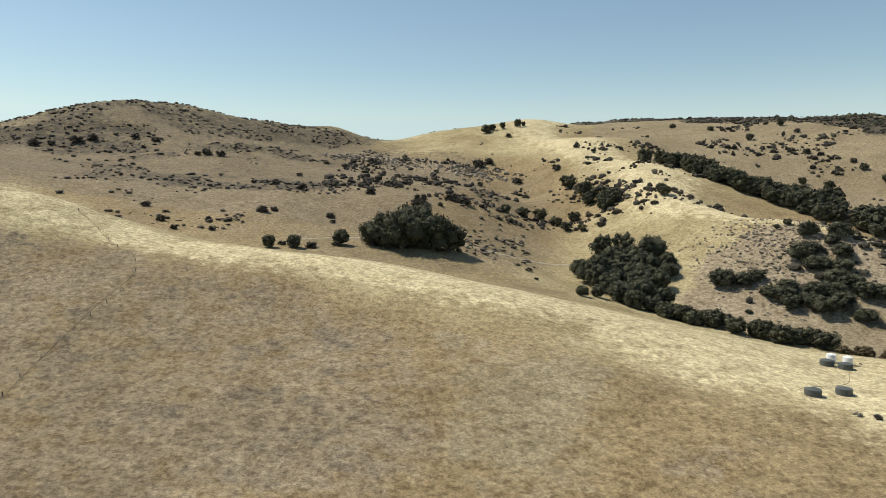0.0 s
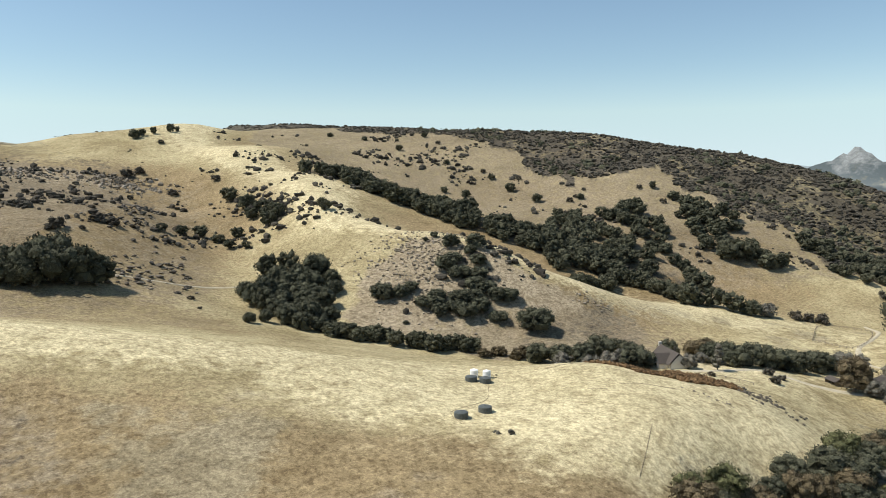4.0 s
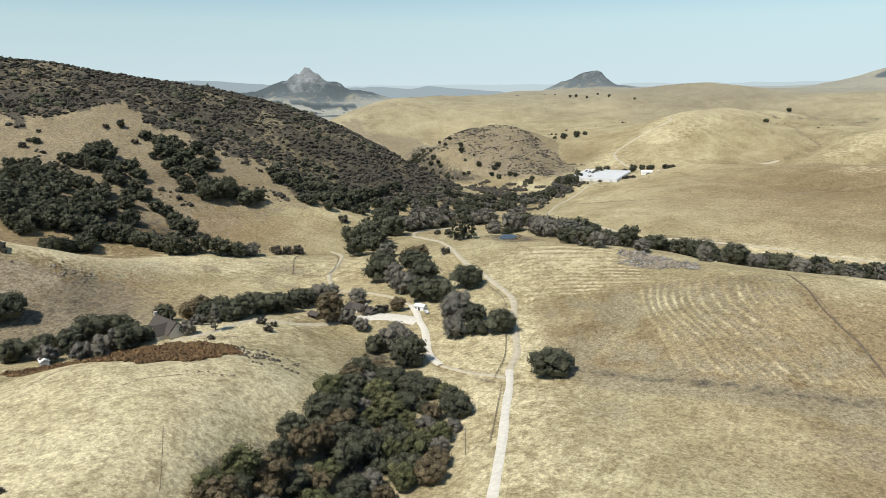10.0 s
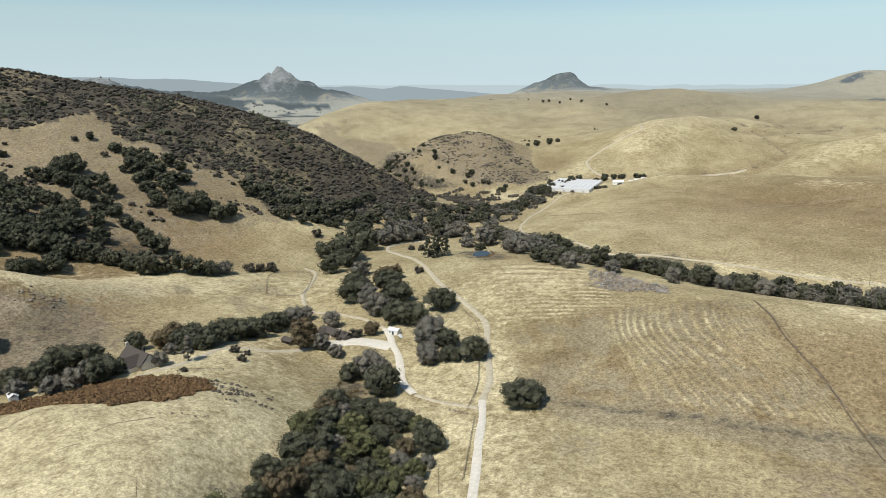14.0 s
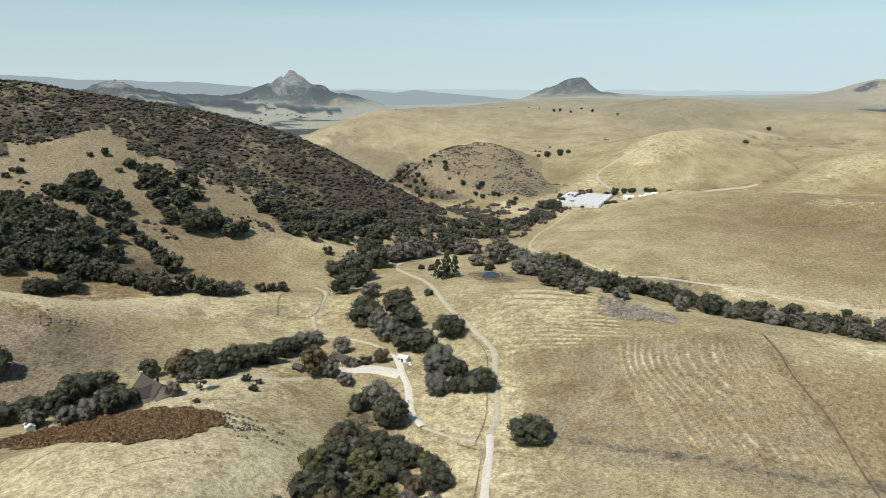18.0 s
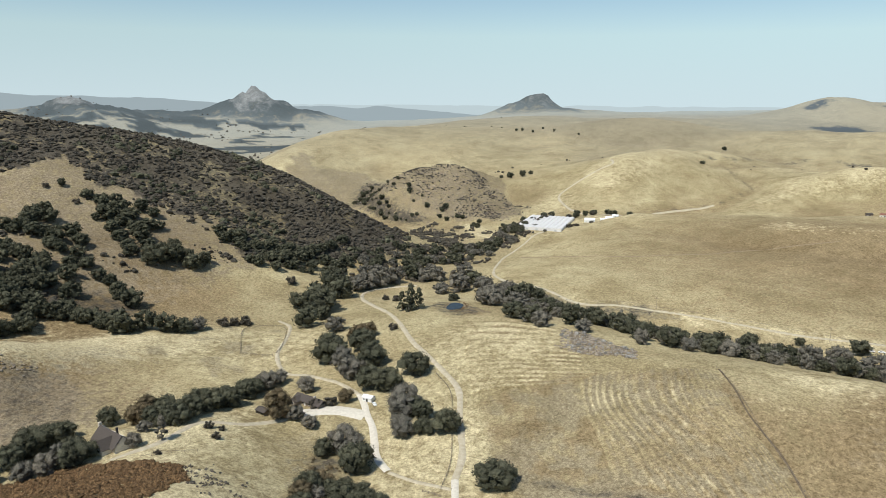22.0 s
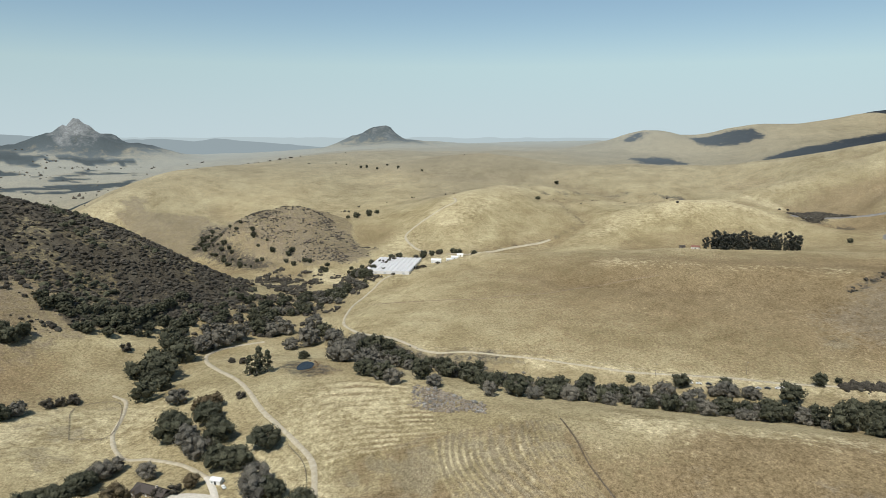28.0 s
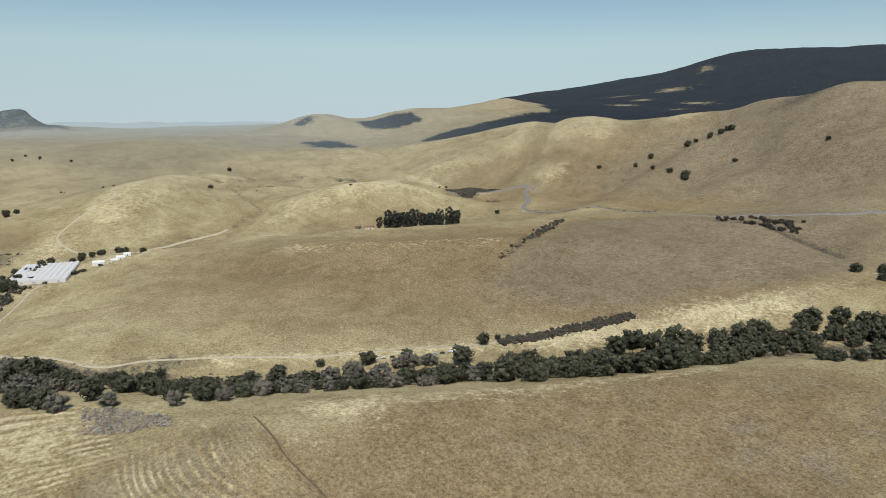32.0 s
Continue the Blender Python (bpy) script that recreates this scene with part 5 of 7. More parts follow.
wood("creek_wood", "dusty grey willows along the creek", "far_grey", 120, 15, 3.5, 7.2, (600, 140), (550, 75), (500, 20), (480, -50), (475, -120), (440, -208))
wood("creek_wood", "dense dark trees along the upper creek", "far_oak", 120, 26, 5.0, 11.5, (435, -205), (420, -270), (415, -340), (420, -400), (402, -480), (365, -560))
row(["oak"], 9, 9, 5, 7, "oaks on the near creek bank", (346, -398), (336, -416), (326, -440))
wood("valley_wood", "dark trees on the valley floor", "far_oak", 62, 26, 3.5, 8.5, (610, 330), (670, 312), (735, 272), (800, 245), (870, 215), (935, 200))
wood("valley_wood", "grey willows on the valley floor", "far_grey", 50, 28, 3, 7.5, (620, 315), (680, 296), (735, 262), (790, 235), (860, 205), (930, 198))
wood("foot_wood", "low oaks at the foot of the mountain", "far_oak", 50, 24, 3.0, 6.5, (600, 375), (650, 335), (740, 292), (840, 260))
wood("gap_wood", "dark trees where the creek leaves the valley", "far_oak", 30, 24, 3, 6, (960, 215), (1050, 300), (1120, 420), (1200, 540))
row(["gum"], 44, 12, 3.8, 8.6, "eucalyptus stand", (1012, -268), (1000, -320), (985, -370))
for x, y, r in ((520, -220, 6.5), (523, -234, 3.2), (1195, -758, 5.5), (1149, -809, 6), (1085, -801, 5), (1048, -810, 7), (1016, -818, 10), (1008, -812, 8), (1156, -849, 7), (987, -898, 6), (1679, -97, 6), (856, -960, 5), (1081, -489, 5), (1307, 275, 8), (1294, 296, 8), (1320, 262, 6), (1285, 310, 5), (1401, -44, 6), (1050, 62, 6)):
    plant("oak", x, y, r, "lone oaks on the pasture")
row(["oak"], 9, 9, 5, 8, "oaks in the pasture gully", (1093, -996), (1106, -982), (1121, -935), (1135, -907))
row(["bush"], 34, 7, 2.5, 4.8, "dark shrubs below the highway bank", (735, -645), (704, -672), (647, -677), (621, -658))
wood("bend_wood", "dark trees at the upstream bend", "far_oak", 12, 12, 5, 7, (484, -602), (468, -594), (430, -605), (390, -640))
row(["bush"], 16, 8, 3, 5.5, "shrubs below the highway", (640, -660), (690, -650), (640, -690))
row(["bush", "oak"], 20, 14, 4, 7, "trees by the white sheds", (955, 190), (1000, 185), (1060, 130), (1085, 90))
row(["bush"], 12, 7, 2.5, 4.5, "shrubs in front of the sheds", (930, 150), (960, 110), (985, 80))
wood("canyon_wood", "dark brush and trees in the canyon beside the rocky knob", "far_oak", 46, 18, 2.5, 5.5, (1060, 400), (1110, 490), (1180, 548), (1260, 565))
wood("hedge", "dark hedge line across the far pasture", "far_oak", 9, 26, 2.0, 4.5, (1800, 430), (1760, 330), (1730, 240))
for x, y, r in ((57, 941, 8), (66, 948, 5), (80, 955, 5), (101, 967, 6), (110, 975, 4)):
    plant("oak", x, y, r, "trees on the golden summit", 1.2)


# ---- scrub that nobody could count ----
def strewn(name, label, material, xs, ys, sizes, proto=BALL1, squash=0.75, leaves=0, leaf=0.2):
    """Many bushes in one mesh."""
    v, f = proto
    k, nv = len(xs), len(v)
    z = land(xs, ys)
    w = v[None] * (1 + rng.uniform(-0.35, 0.35, (k, nv, 1))) * sizes[:, None, None]
    w = w * np.array([1, 1, squash])
    q = rng.uniform(0.75, 1.3, (k, 1, 3))
    w = w * q + np.stack([xs, ys, z + sizes * 0.35], -1)[:, None]
    vs, fs = [w.reshape(-1, 3)], [(f[None] + nv * np.arange(k)[:, None, None]).reshape(-1, 3)]
    if leaves:
        d = rng.normal(0, 1, (k, leaves, 3))
        d[..., 2] = np.abs(d[..., 2])
        d /= np.linalg.norm(d, axis=2, keepdims=True)
        c = np.stack([xs, ys, z + sizes * 0.35], -1)[:, None] + d * sizes[:, None, None] * np.array([1.05, 1.05, 0.85]) * rng.uniform(0.85, 1.2, (k, leaves, 1))
        lv, lf = sprays(c.reshape(-1, 3), d.reshape(-1, 3), np.repeat(sizes, leaves)[:, None] * leaf)
        vs.append(lv)
        fs.append(lf + k * nv)
    ob = new(name, raw_mesh(name, np.concatenate(vs), np.concatenate(fs), material, smooth=False))
    return tagged(ob, label, "scrub", kind="stuff")


def scatter(n, x0, x1, y0, y1, share):
    x, y = rng.uniform(x0, x1, n), rng.uniform(y0, y1, n)
    keep = rng.uniform(0, 1, n) < share(x, y)
    return x[keep], y[keep]


def sizes(k, lo, hi):
    return lo + (hi - lo) * rng.uniform(0, 1, k) ** 2.2


x, y = scatter(420000, -200, 900, 295, 1800, lambda x, y: mountain_scrub(x, y) * np.clip(1.2 - y / 1100, 0.12, 1) * (0.25 + 0.75 * clumpy(x, y, 15, 31, -0.2)))
k = rng.uniform(0, 1, len(x)) < 0.76
strewn("chaparral", "dense dark chaparral on the mountain flank", m_scrub, x[k], y[k], sizes(k.sum(), 0.7, 3.0), proto=GEM, squash=0.6)
strewn("chaparral", "dusty grey sage among the dark chaparral", m_dusty, x[~k], y[~k], sizes((~k).sum(), 0.5, 1.7), proto=GEM, squash=0.55)
x, y = scatter(24000, 150, 640, 380, 1000, lambda x, y: (1 - mountain_scrub(x, y)) * clumpy(x, y, 40, 33, 0.25) * 0.32 * (relief(x, y) > 14))
strewn("brush", "scattered dark bushes on the brown slope", m_scrub, x, y, sizes(len(x), 0.8, 3.6))
x, y = scatter(19000, -720, 60, 430, 1100, lambda x, y: np.maximum(np.maximum(0.8 * left_scrub(x, y) * clumpy(x, y, 40, 35, -0.2), 0.7 * clumpy(x, y, 60, 35, 0.1)), 0.9 * band(x, y, 20, (-480, 700), (-387, 722), (-350, 738), (-320, 742)) + 0.8 * band(x, y, 18, (-476, 770), (-419, 800), (-362, 828), (-315, 900), (-242, 974))))
strewn("brush", "low grey scrub over the western hill", m_dusty, x, y, sizes(len(x), 0.5, 2.6), squash=0.42)
x, y = scatter(3600, -100, 200, 540, 830, lambda x, y: 0.6 * clumpy(x, y, 32, 38, 0.1))
strewn("brush", "patches of dark scrub below the golden summit", m_scrub, x, y, sizes(len(x), 1.0, 3.6))
x, y = scatter(14000, 1040, 1320, 220, 600, lambda x, y: knob_scrub(x, y) * (0.2 + 0.8 * clumpy(x, y, 30, 40)))
strewn("brush", "grey scrub on the rocky knob", m_dusty, x, y, sizes(len(x), 0.5, 2.2), proto=GEM, squash=0.55)
x, y = scatter(8000, 560, 1080, 160, 440, lambda x, y: valley_scrub(x, y) * clumpy(x, y, 30, 42, 0.05))
strewn("brush", "tangled brush on the valley floor", m_scrub, x, y, sizes(len(x), 1.0, 3.6))
x, y = scatter(6500, 330, 660, -520, 200, lambda x, y: band(x, y, 12, (350, -540), (405, -425), (427, -300), (448, -208), (482, -120), (514, -58), (545, 14), (592, 84), (640, 155)))
strewn("brush", "low willow brush along the creek", m_willow, x, y, sizes(len(x), 0.8, 2.2))
x, y = scatter(5200, 500, 525, -365, -225, lambda x, y: band(x, y, 4.5, (515, -236), (511, -266), (511, -300), (509, -352)))
strewn("brush", "low dark thicket along the fence line", m_scrub, x, y, sizes(len(x), 0.6, 2.4), leaves=8, leaf=0.25)
x, y = scatter(9000, 715, 885, -500, -320, lambda x, y: 0.8 * band(x, y, 5, (880, -498), (850, -468), (804, -421)) + 0.35 * band(x, y, 3.5, (804, -421), (748, -367), (724, -330)))
strewn("brush", "low dark bushes along the hill gully", m_scrub, x, y, sizes(len(x), 0.6, 2.4), proto=GEM)
x, y = scatter(7000, 1200, 1330, -590, -460, lambda x, y: inside(x, y, (1288, -472), (1309, -533), (1241, -571), (1249, -524), (1225, -500), (1257, -483), ragged=5, cell=18))
strewn("brush", "tangled dark thicket below the road cut", m_scrub, x, y, sizes(len(x), 0.6, 2.6), proto=GEM)
x, y = scatter(9000, 840, 1100, -700, -520, lambda x, y: 0.4 * clumpy(x, y, 14, 97) * band(x, y, 9, (1060, -548), (940, -566), (895, -590), (850, -640), (820, -690)))
strewn("brush", "patchy bushes along the highway bank", m_dusty, x, y, sizes(len(x), 0.6, 2.0), proto=GEM)
x, y = scatter(26000, 440, 900, 300, 1000, lambda x, y: mountain_scrub(x, y) * clumpy(x, y, 34, 95, 0.3) * 0.3)
strewn("chaparral", "clumps of green scrub oak in the chaparral", m_oak, x, y, sizes(len(x), 1.4, 4.2), leaves=10, leaf=0.28)
x, y = scatter(1500, 130, 300, 90, 180, lambda x, y: band(x, y, 9, (140, 118), (172, 118), (205, 116), (240, 130), (284, 158)))
strewn("brush", "undergrowth beneath the roadside wood", m_oak_warm, x, y, sizes(len(x), 0.6, 1.8), leaves=12, leaf=0.25)
x, y = scatter(14000, 165, 250, 155, 290, lambda x, y: inside(x, y, (186, 276), (206, 271), (224, 249), (233, 222), (234, 200), (222, 186), (206, 182), (190, 186), (176, 194), (174, 211), (176, 251), ragged=2.5, cell=8))
strewn("rust_bushes", "rows of low rust-brown bushes below the house", m_rust, x, y, sizes(len(x), 0.5, 1.25), leaves=4, leaf=0.4)
x, y = scatter(1600, 200, 250, 155, 215, lambda x, y: 0.6 * inside(x, y, (234, 204), (243, 185), (238, 164), (222, 162), (206, 172), (206, 184), (222, 188), ragged=4, cell=8) * clumpy(x, y, 6, 53))
strewn("brush", "sparse olive bushes at the end of the rust-brown rows", m_dusty, x, y, sizes(len(x), 0.3, 0.9), leaves=4, leaf=0.4)
x, y = scatter(3000, 1400, 3600, 900, 3200, lambda x, y: 0.5 * clumpy(x, y, 170, 44, 0.1))
strewn("far_trees", "far dark trees round the fields of the next valley", m_dusty, x, y, sizes(len(x), 2.5, 6.5))
x, y = scatter(4500, 1250, 2700, -700, 800, lambda x, y: 0.5 * band(x, y, 12, (1330, 420), (1420, 275), (1520, 180), (1620, 40), (1640, -150), (1480, -320), (1320, -480)) + 0.03 * clumpy(x, y, 120, 46, 0.4) + 0.9 * band(x, y, 10, (1413, -43), (1470, -140), (1501, -310), (1400, -400)))
strewn("far_trees", "dark bushes strung along the pasture gullies", m_scrub, x, y, sizes(len(x), 1.5, 4))


# ---- roads and tracks ----
m_gravel, n, l, b = mat("pale_gravel", 0.95, 0.1)
p = place(n)
l.new(ramp(n, l, noise_node(n, l, p, 0.6, 5, 0.7), (0.3, (0.50, 0.465, 0.385)), (0.7, (0.68, 0.645, 0.555))), b.inputs["Base Color"])
m_dirt, n, l, b = mat("dusty_track", 0.95, 0.1)
p = place(n)
l.new(ramp(n, l, noise_node(n, l, p, 0.35, 5, 0.7), (0.3, (0.35, 0.305, 0.21)), (0.7, (0.52, 0.47, 0.355))), b.inputs["Base Color"])
m_trail, n, l, b = mat("bare_trail", 0.95, 0.1)
p = place(n)
l.new(ramp(n, l, noise_node(n, l, p, 0.5, 4, 0.7), (0.3, (0.17, 0.135, 0.09)), (0.7, (0.30, 0.24, 0.16))), b.inputs["Base Color"])
m_worn, n, l, b = mat("worn_grass_edge", 0.95, 0.1)
p = place(n)
l.new(ramp(n, l, noise_node(n, l, p, 0.9, 4, 0.8), (0.4, (0.16, 0.125, 0.075)), (0.6, (0.42, 0.36, 0.235))), b.inputs["Base Color"])
m_furrow, n, l, b = mat("dark_furrow", 0.95, 0.1)
p = place(n)
l.new(ramp(n, l, noise_node(n, l, p, 0.5, 4, 0.7), (0.3, (0.085, 0.066, 0.045)), (0.7, (0.19, 0.15, 0.10))), b.inputs["Base Color"])
m_asphalt, n, l, b = mat("worn_asphalt", 0.85, 0.2)
p = place(n)
l.new(ramp(n, l, noise_node(n, l, p, 0.2, 4, 0.7), (0.3, (0.15, 0.145, 0.135)), (0.7, (0.26, 0.25, 0.23))), b.inputs["Base Color"])


def smooth_line(pts, step):
    """Points every step metres along a smooth curve through pts."""
    pts = np.array(pts, float)
    q = np.vstack([2 * pts[0] - pts[1], pts, 2 * pts[-1] - pts[-2]])
    out = []
    for a, c, d, e in zip(q[:-3], q[1:-2], q[2:-1], q[3:]):
        k = max(2, int(np.hypot(*(d - c)) / step))
        t = np.linspace(0, 1, k, endpoint=False)[:, None]
        out.append(0.5 * (2 * c + (d - a) * t + (2 * a - 5 * c + 4 * d - e) * t ** 2 + (3 * c - a - 3 * d + e) * t ** 3))
    return np.vstack(out + [pts[-1:]])


def ribbon(pts, width, step=3.0, crown=0.1, lift=None, wander=0.15):
    """A strip that lies on the ground: points and faces."""
    c = smooth_line(pts, step)
    d = np.gradient(c, axis=0)
    d /= np.hypot(*d.T)[:, None]
    side = np.stack([-d[:, 1], d[:, 0]], 1)
    w = width * 0.5 * (1 + wander * lattice(c[:, 0], c[:, 1], 9, 61)[:, None])
    cols, prof = (-1.12, -0.9, 0, 0.9, 1.12), (-0.25, 0.6, 1, 0.6, -0.25)
    rows = []
    for k, h in zip(cols, prof):
        q = c + side * w * k
        up = (0.10 + 0.00055 * np.hypot(*q.T)) * (1 if width > 1 else 0.5) if lift is None else lift
        rows.append(np.column_stack([q, land(q[:, 0], q[:, 1]) + h * (up + crown)]))
    v = np.stack(rows, 1)
    m, k = v.shape[:2]
    i, j = np.meshgrid(np.arange(m - 1), np.arange(k - 1), indexing="ij")
    f = np.stack([i * k + j, i * k + j + 1, (i + 1) * k + j + 1, (i + 1) * k + j], -1).reshape(-1, 4)[:, ::-1]
    return v.reshape(-1, 3), f


def road(name, label, material, width, *pts, category="road"):
    v, f = ribbon(pts, width, crown=min(0.1, 0.06 * width))
    return tagged(new(name, raw_mesh(name, v, f, material)), label, category, kind="structure")


road("road_main", "pale gravel ranch road through dry grass", m_gravel, 3.3, (60, 48), (120, 56), (160, 61), (190, 67), (220, 74), (247, 81), (268, 86), (284, 91))
road("road_upper", "dusty pale ranch road bending up the valley", m_dirt, 3.4, (284, 91), (306, 94), (338, 105), (369, 115), (391, 131), (412, 149), (440, 171), (479, 197), (509, 221), (545, 250), (580, 272), (606, 281), (634, 270), (654, 246))
road("road_drive", "white gravel drive up to the ranch houses", m_gravel, 3.6, (289, 126), (301, 137), (326, 150), (337, 158), (350, 166), (361, 174))
road("road_gate", "faint dusty track from the gate to the drive", m_dirt, 2.2, (276, 90), (281, 106), (288, 125))
road("road_yard", "broad white gravel yard before the ranch house", m_gravel, 10, (337, 159), (338, 172), (334, 184), (328, 193))
road("road_lane", "dusty lane past the corral", m_dirt, 2.8, (361, 174), (375, 195), (383, 219), (385, 238), (410, 259), (443, 271), (473, 286), (484, 302))
road("road_house_track", "dusty track to the house in the trees", m_dirt, 3.6, (331, 191), (317, 199), (296, 212), (284, 228), (268, 228), (250, 228), (232, 236))
road("road_county", "dusty county road at the foot of the hill", m_dirt, 2.8, (896, 160), (872, 172), (830, 180), (777, 187), (720, 182), (691, 172), (660, 150), (640, 122), (610, 84), (595, 35), (583, -12), (566, -55), (552, -94), (546, -132), (538, -167), (526, -200), (515, -240))
road("road_hill_track", "pale cart track over the pasture hill", m_dirt, 3.6, (1056, 83), (1085, 125), (1111, 160), (1169, 184), (1211, 164), (1248, 130), (1262, 108), (1290, 112))
road("road_gully_track", "pale track along the pasture gully", m_dirt, 4.5, (1050, 78), (1081, 68), (1120, 28), (1155, -14), (1190, -58))
road("road_highway", "grey two-lane highway across the hills", m_asphalt, 7.5, (500, -900), (616, -791), (645, -746), (743, -662), (833, -615), (930, -580), (1018, -562), (1070, -540), (1100, -548), (1135, -575), (1181, -592), (1215, -610), (1240, -560), (1262, -470))
road("road_tank_track", "faint wheel track between the water tanks", m_worn, 0.16, (93, 172), (94, 181), (99, 184), (110, 189), (116, 196), (121, 205))
road("trail_slope", "narrow cattle trail over the brown slope", m_worn, 0.14, (-96, 110), (-99, 140), (-101, 160), (-103, 177), (-104, 207), (-103, 234), (-113, 250), (-124, 260), (-136, 273), (-146, 282), category="trail")
road("trail_lobe", "worn grassy terrace edge on the hill", m_worn, 0.5, (148, 211), (156, 212), (163, 212), (171, 206), category="trail")
road("trail_lobe", "worn grassy terrace edge on the hill", m_worn, 0.6, (159, 182), (166, 181), (173, 177), (178, 175), category="trail")
road("trail_lobe", "worn grassy terrace edge on the hill", m_worn, 0.5, (146, 183), (149, 182), (152, 180), category="trail")
road("trail_lobe", "thin straight trail down the pale slope", m_worn, 0.25, (124, 134), (131, 140), (146, 153), category="trail")
road("trail_dome", "dark fence furrow across the ploughed hill", m_furrow, 0.9, (402, -25), (372, -31), (348, -36), (320, -47), (292, -54), (262, -60), category="trail")
road("trail_hill", "faint ranch track along the smooth hill", m_trail, 1.3, (780, 165), (753, 60), (760, -28), (788, -88), (803, -160), category="trail")
road("trail_valley", "old track along the side valley", m_dirt, 1.8, (-90, 420), (-30, 440), (40, 455), (90, 465), (120, 440), category="trail")

# ---- mown hay fields ----
TERRACE = [[(484, 148), (490, 118), (478, 88), (462, 66)], [(435, 132), (440, 112), (438, 88), (441, 58)], [(408, 126), (415, 104), (414, 76), (414, 48)],
           [(385, 117), (392, 96), (393, 66), (393, 38)], [(362, 106), (371, 90), (376, 72), (380, 55)]]
DOME = [[(386, 52), (358, 45), (323, 33), (296, 26)], [(400, 36), (361, 33), (322, 13), (285, -3)], [(404, 22), (360, 17), (314, -5), (283, -22)],
        [(405, -1), (358, -6), (325, -26), (284, -42)], [(406, -12), (359, -20), (321, -38), (280, -52)], [(402, -22), (354, -31), (318, -45), (276, -56)]]


def hay_field(label, guides, rows, seed, strong, grey_rows):
    """Mown ground with soft swaths that run along the guide curves."""
    g = []
    for pts in guides:
        c = smooth_line(pts, 1.0)
        k = np.linspace(0, len(c) - 1, 90)
        g.append(np.stack([np.interp(k, np.arange(len(c)), c[:, 0]), np.interp(k, np.arange(len(c)), c[:, 1])], 1))
    g = np.array(g)
    v = np.linspace(0, len(g) - 1, rows * 7)
    a = np.minimum(v.astype(int), len(g) - 2)
    q = g[a] + (g[a + 1] - g[a]) * (v - a)[:, None, None]
    x, y = q[..., 0], q[..., 1]
    s = (v / v[-1])[:, None] + 0 * x
    u = np.linspace(0, 1, 90)[None] + 0 * x
    wave = 0.5 + 0.5 * np.cos(2 * math.pi * (rows * s + 0.22 * lattice(x, y, 40, seed) + 0.07 * lattice(x, y, 9, seed + 1)))
    force = np.clip(0.6 + 0.6 * lattice(x, y, 26, seed + 2) + 0.35 * lattice(x, y, 9, seed + 3), 0.4, 1)
    rim = np.clip(np.minimum.reduce([u, 1 - u, s, 1 - s]) / 0.06, 0, 1)
    z = land(x, y) - 0.5 + rim * (0.85 + 0.22 * wave * force)
    kinds = dict(zip(("pale", "brown", "weeds_haze", "scrub", "rock", "sage", "hazy_slate", "russet"), cover(x, y)))
    kinds["brown"], kinds["weeds_haze"] = kinds["brown"] * 0.6, kinds["weeds_haze"] * 0.6
    kinds["pale"] = np.clip(kinds["pale"] * 0.75 + strong * rim * force * wave ** 1.5, 0, 1)
    kinds["weeds_haze"] = np.clip(kinds["weeds_haze"] + grey_rows * rim * force * (1 - wave) ** 1.5, 0, 1)
    kinds["brown"] = np.clip(kinds["brown"] + 1.1 * strong * rim * force * (1 - wave), 0, 1)
    m, k = x.shape
    i, j = np.meshgrid(np.arange(m - 1), np.arange(k - 1), indexing="ij")
    f = np.stack([i * k + j, i * k + j + 1, (i + 1) * k + j + 1, (i + 1) * k + j], -1).reshape(-1, 4)
    e = (x[0, 1] - x[0, 0]) * (y[1, 0] - y[0, 0]) - (y[0, 1] - y[0, 0]) * (x[1, 0] - x[0, 0])
    ob = new("hay_field", raw_mesh("hay_field", np.stack([x, y, z], -1).reshape(-1, 3), f if e > 0 else f[:, ::-1], m_ground, kinds))
    return tagged(ob, label, "field", kind="structure")


hay_field("mown hay field with level swaths of pale straw", TERRACE, 15, 201, 0.6, 0.0)
hay_field("round hill with fanned swaths of cut straw", DOME, 19, 211, 0.42, 1.0)

# ---- stones ----
m_stone, n, l, b = mat("grey_stone", 0.9, 0.2)
geo = n.new("ShaderNodeNewGeometry")
c = mix(n, l, geo.outputs["Random Per Island"], (0.17, 0.142, 0.105), (0.36, 0.31, 0.24))
l.new(mix(n, l, 0.5, c, ramp(n, l, noise_node(n, l, geo.outputs["Position"], 2.0, 4), (0.3, (0.6, 0.6, 0.6)), (0.7, (1.1, 1.1, 1.1))), "MULTIPLY"), b.inputs["Base Color"])


def stones(label, x, y, lo, hi, squash=0.7):
    ob = strewn("stones", label, m_stone, x, y, sizes(len(x), lo, hi), squash=squash)
    return tagged(ob, category="stones")


m_dead = leaf_mat("dead_grey_branches", (0.15, 0.145, 0.135), (0.42, 0.41, 0.38), (0.3, 0.28, 0.24), 0.4)
x, y = scatter(9000, 150, 280, 340, 470, lambda x, y: 0.6 * blob(x, y, 195, 420, 30, 42) + 0.35 * blob(x, y, 225, 425, 30, 25))
stones("loose grey stones over the rocky knoll", x, y, 0.25, 1.1)
x, y = scatter(500, 176, 198, 160, 180, lambda x, y: 0.8 * blob(x, y, 187, 170, 5, 2, -40))
stones("pale loose stones on the grassy shoulder", x, y, 0.15, 0.5)
x, y = scatter(900, 270, 310, 340, 372, lambda x, y: 0.7 * blob(x, y, 290, 357, 12, 4, -40))
stones("pale outcrop stones in the brown field", x, y, 0.3, 1.0)
x, y = scatter(5000, -140, 90, 740, 840, lambda x, y: 0.55 * blob(x, y, -70, 795, 45, 22) + 0.5 * blob(x, y, 40, 790, 38, 18))
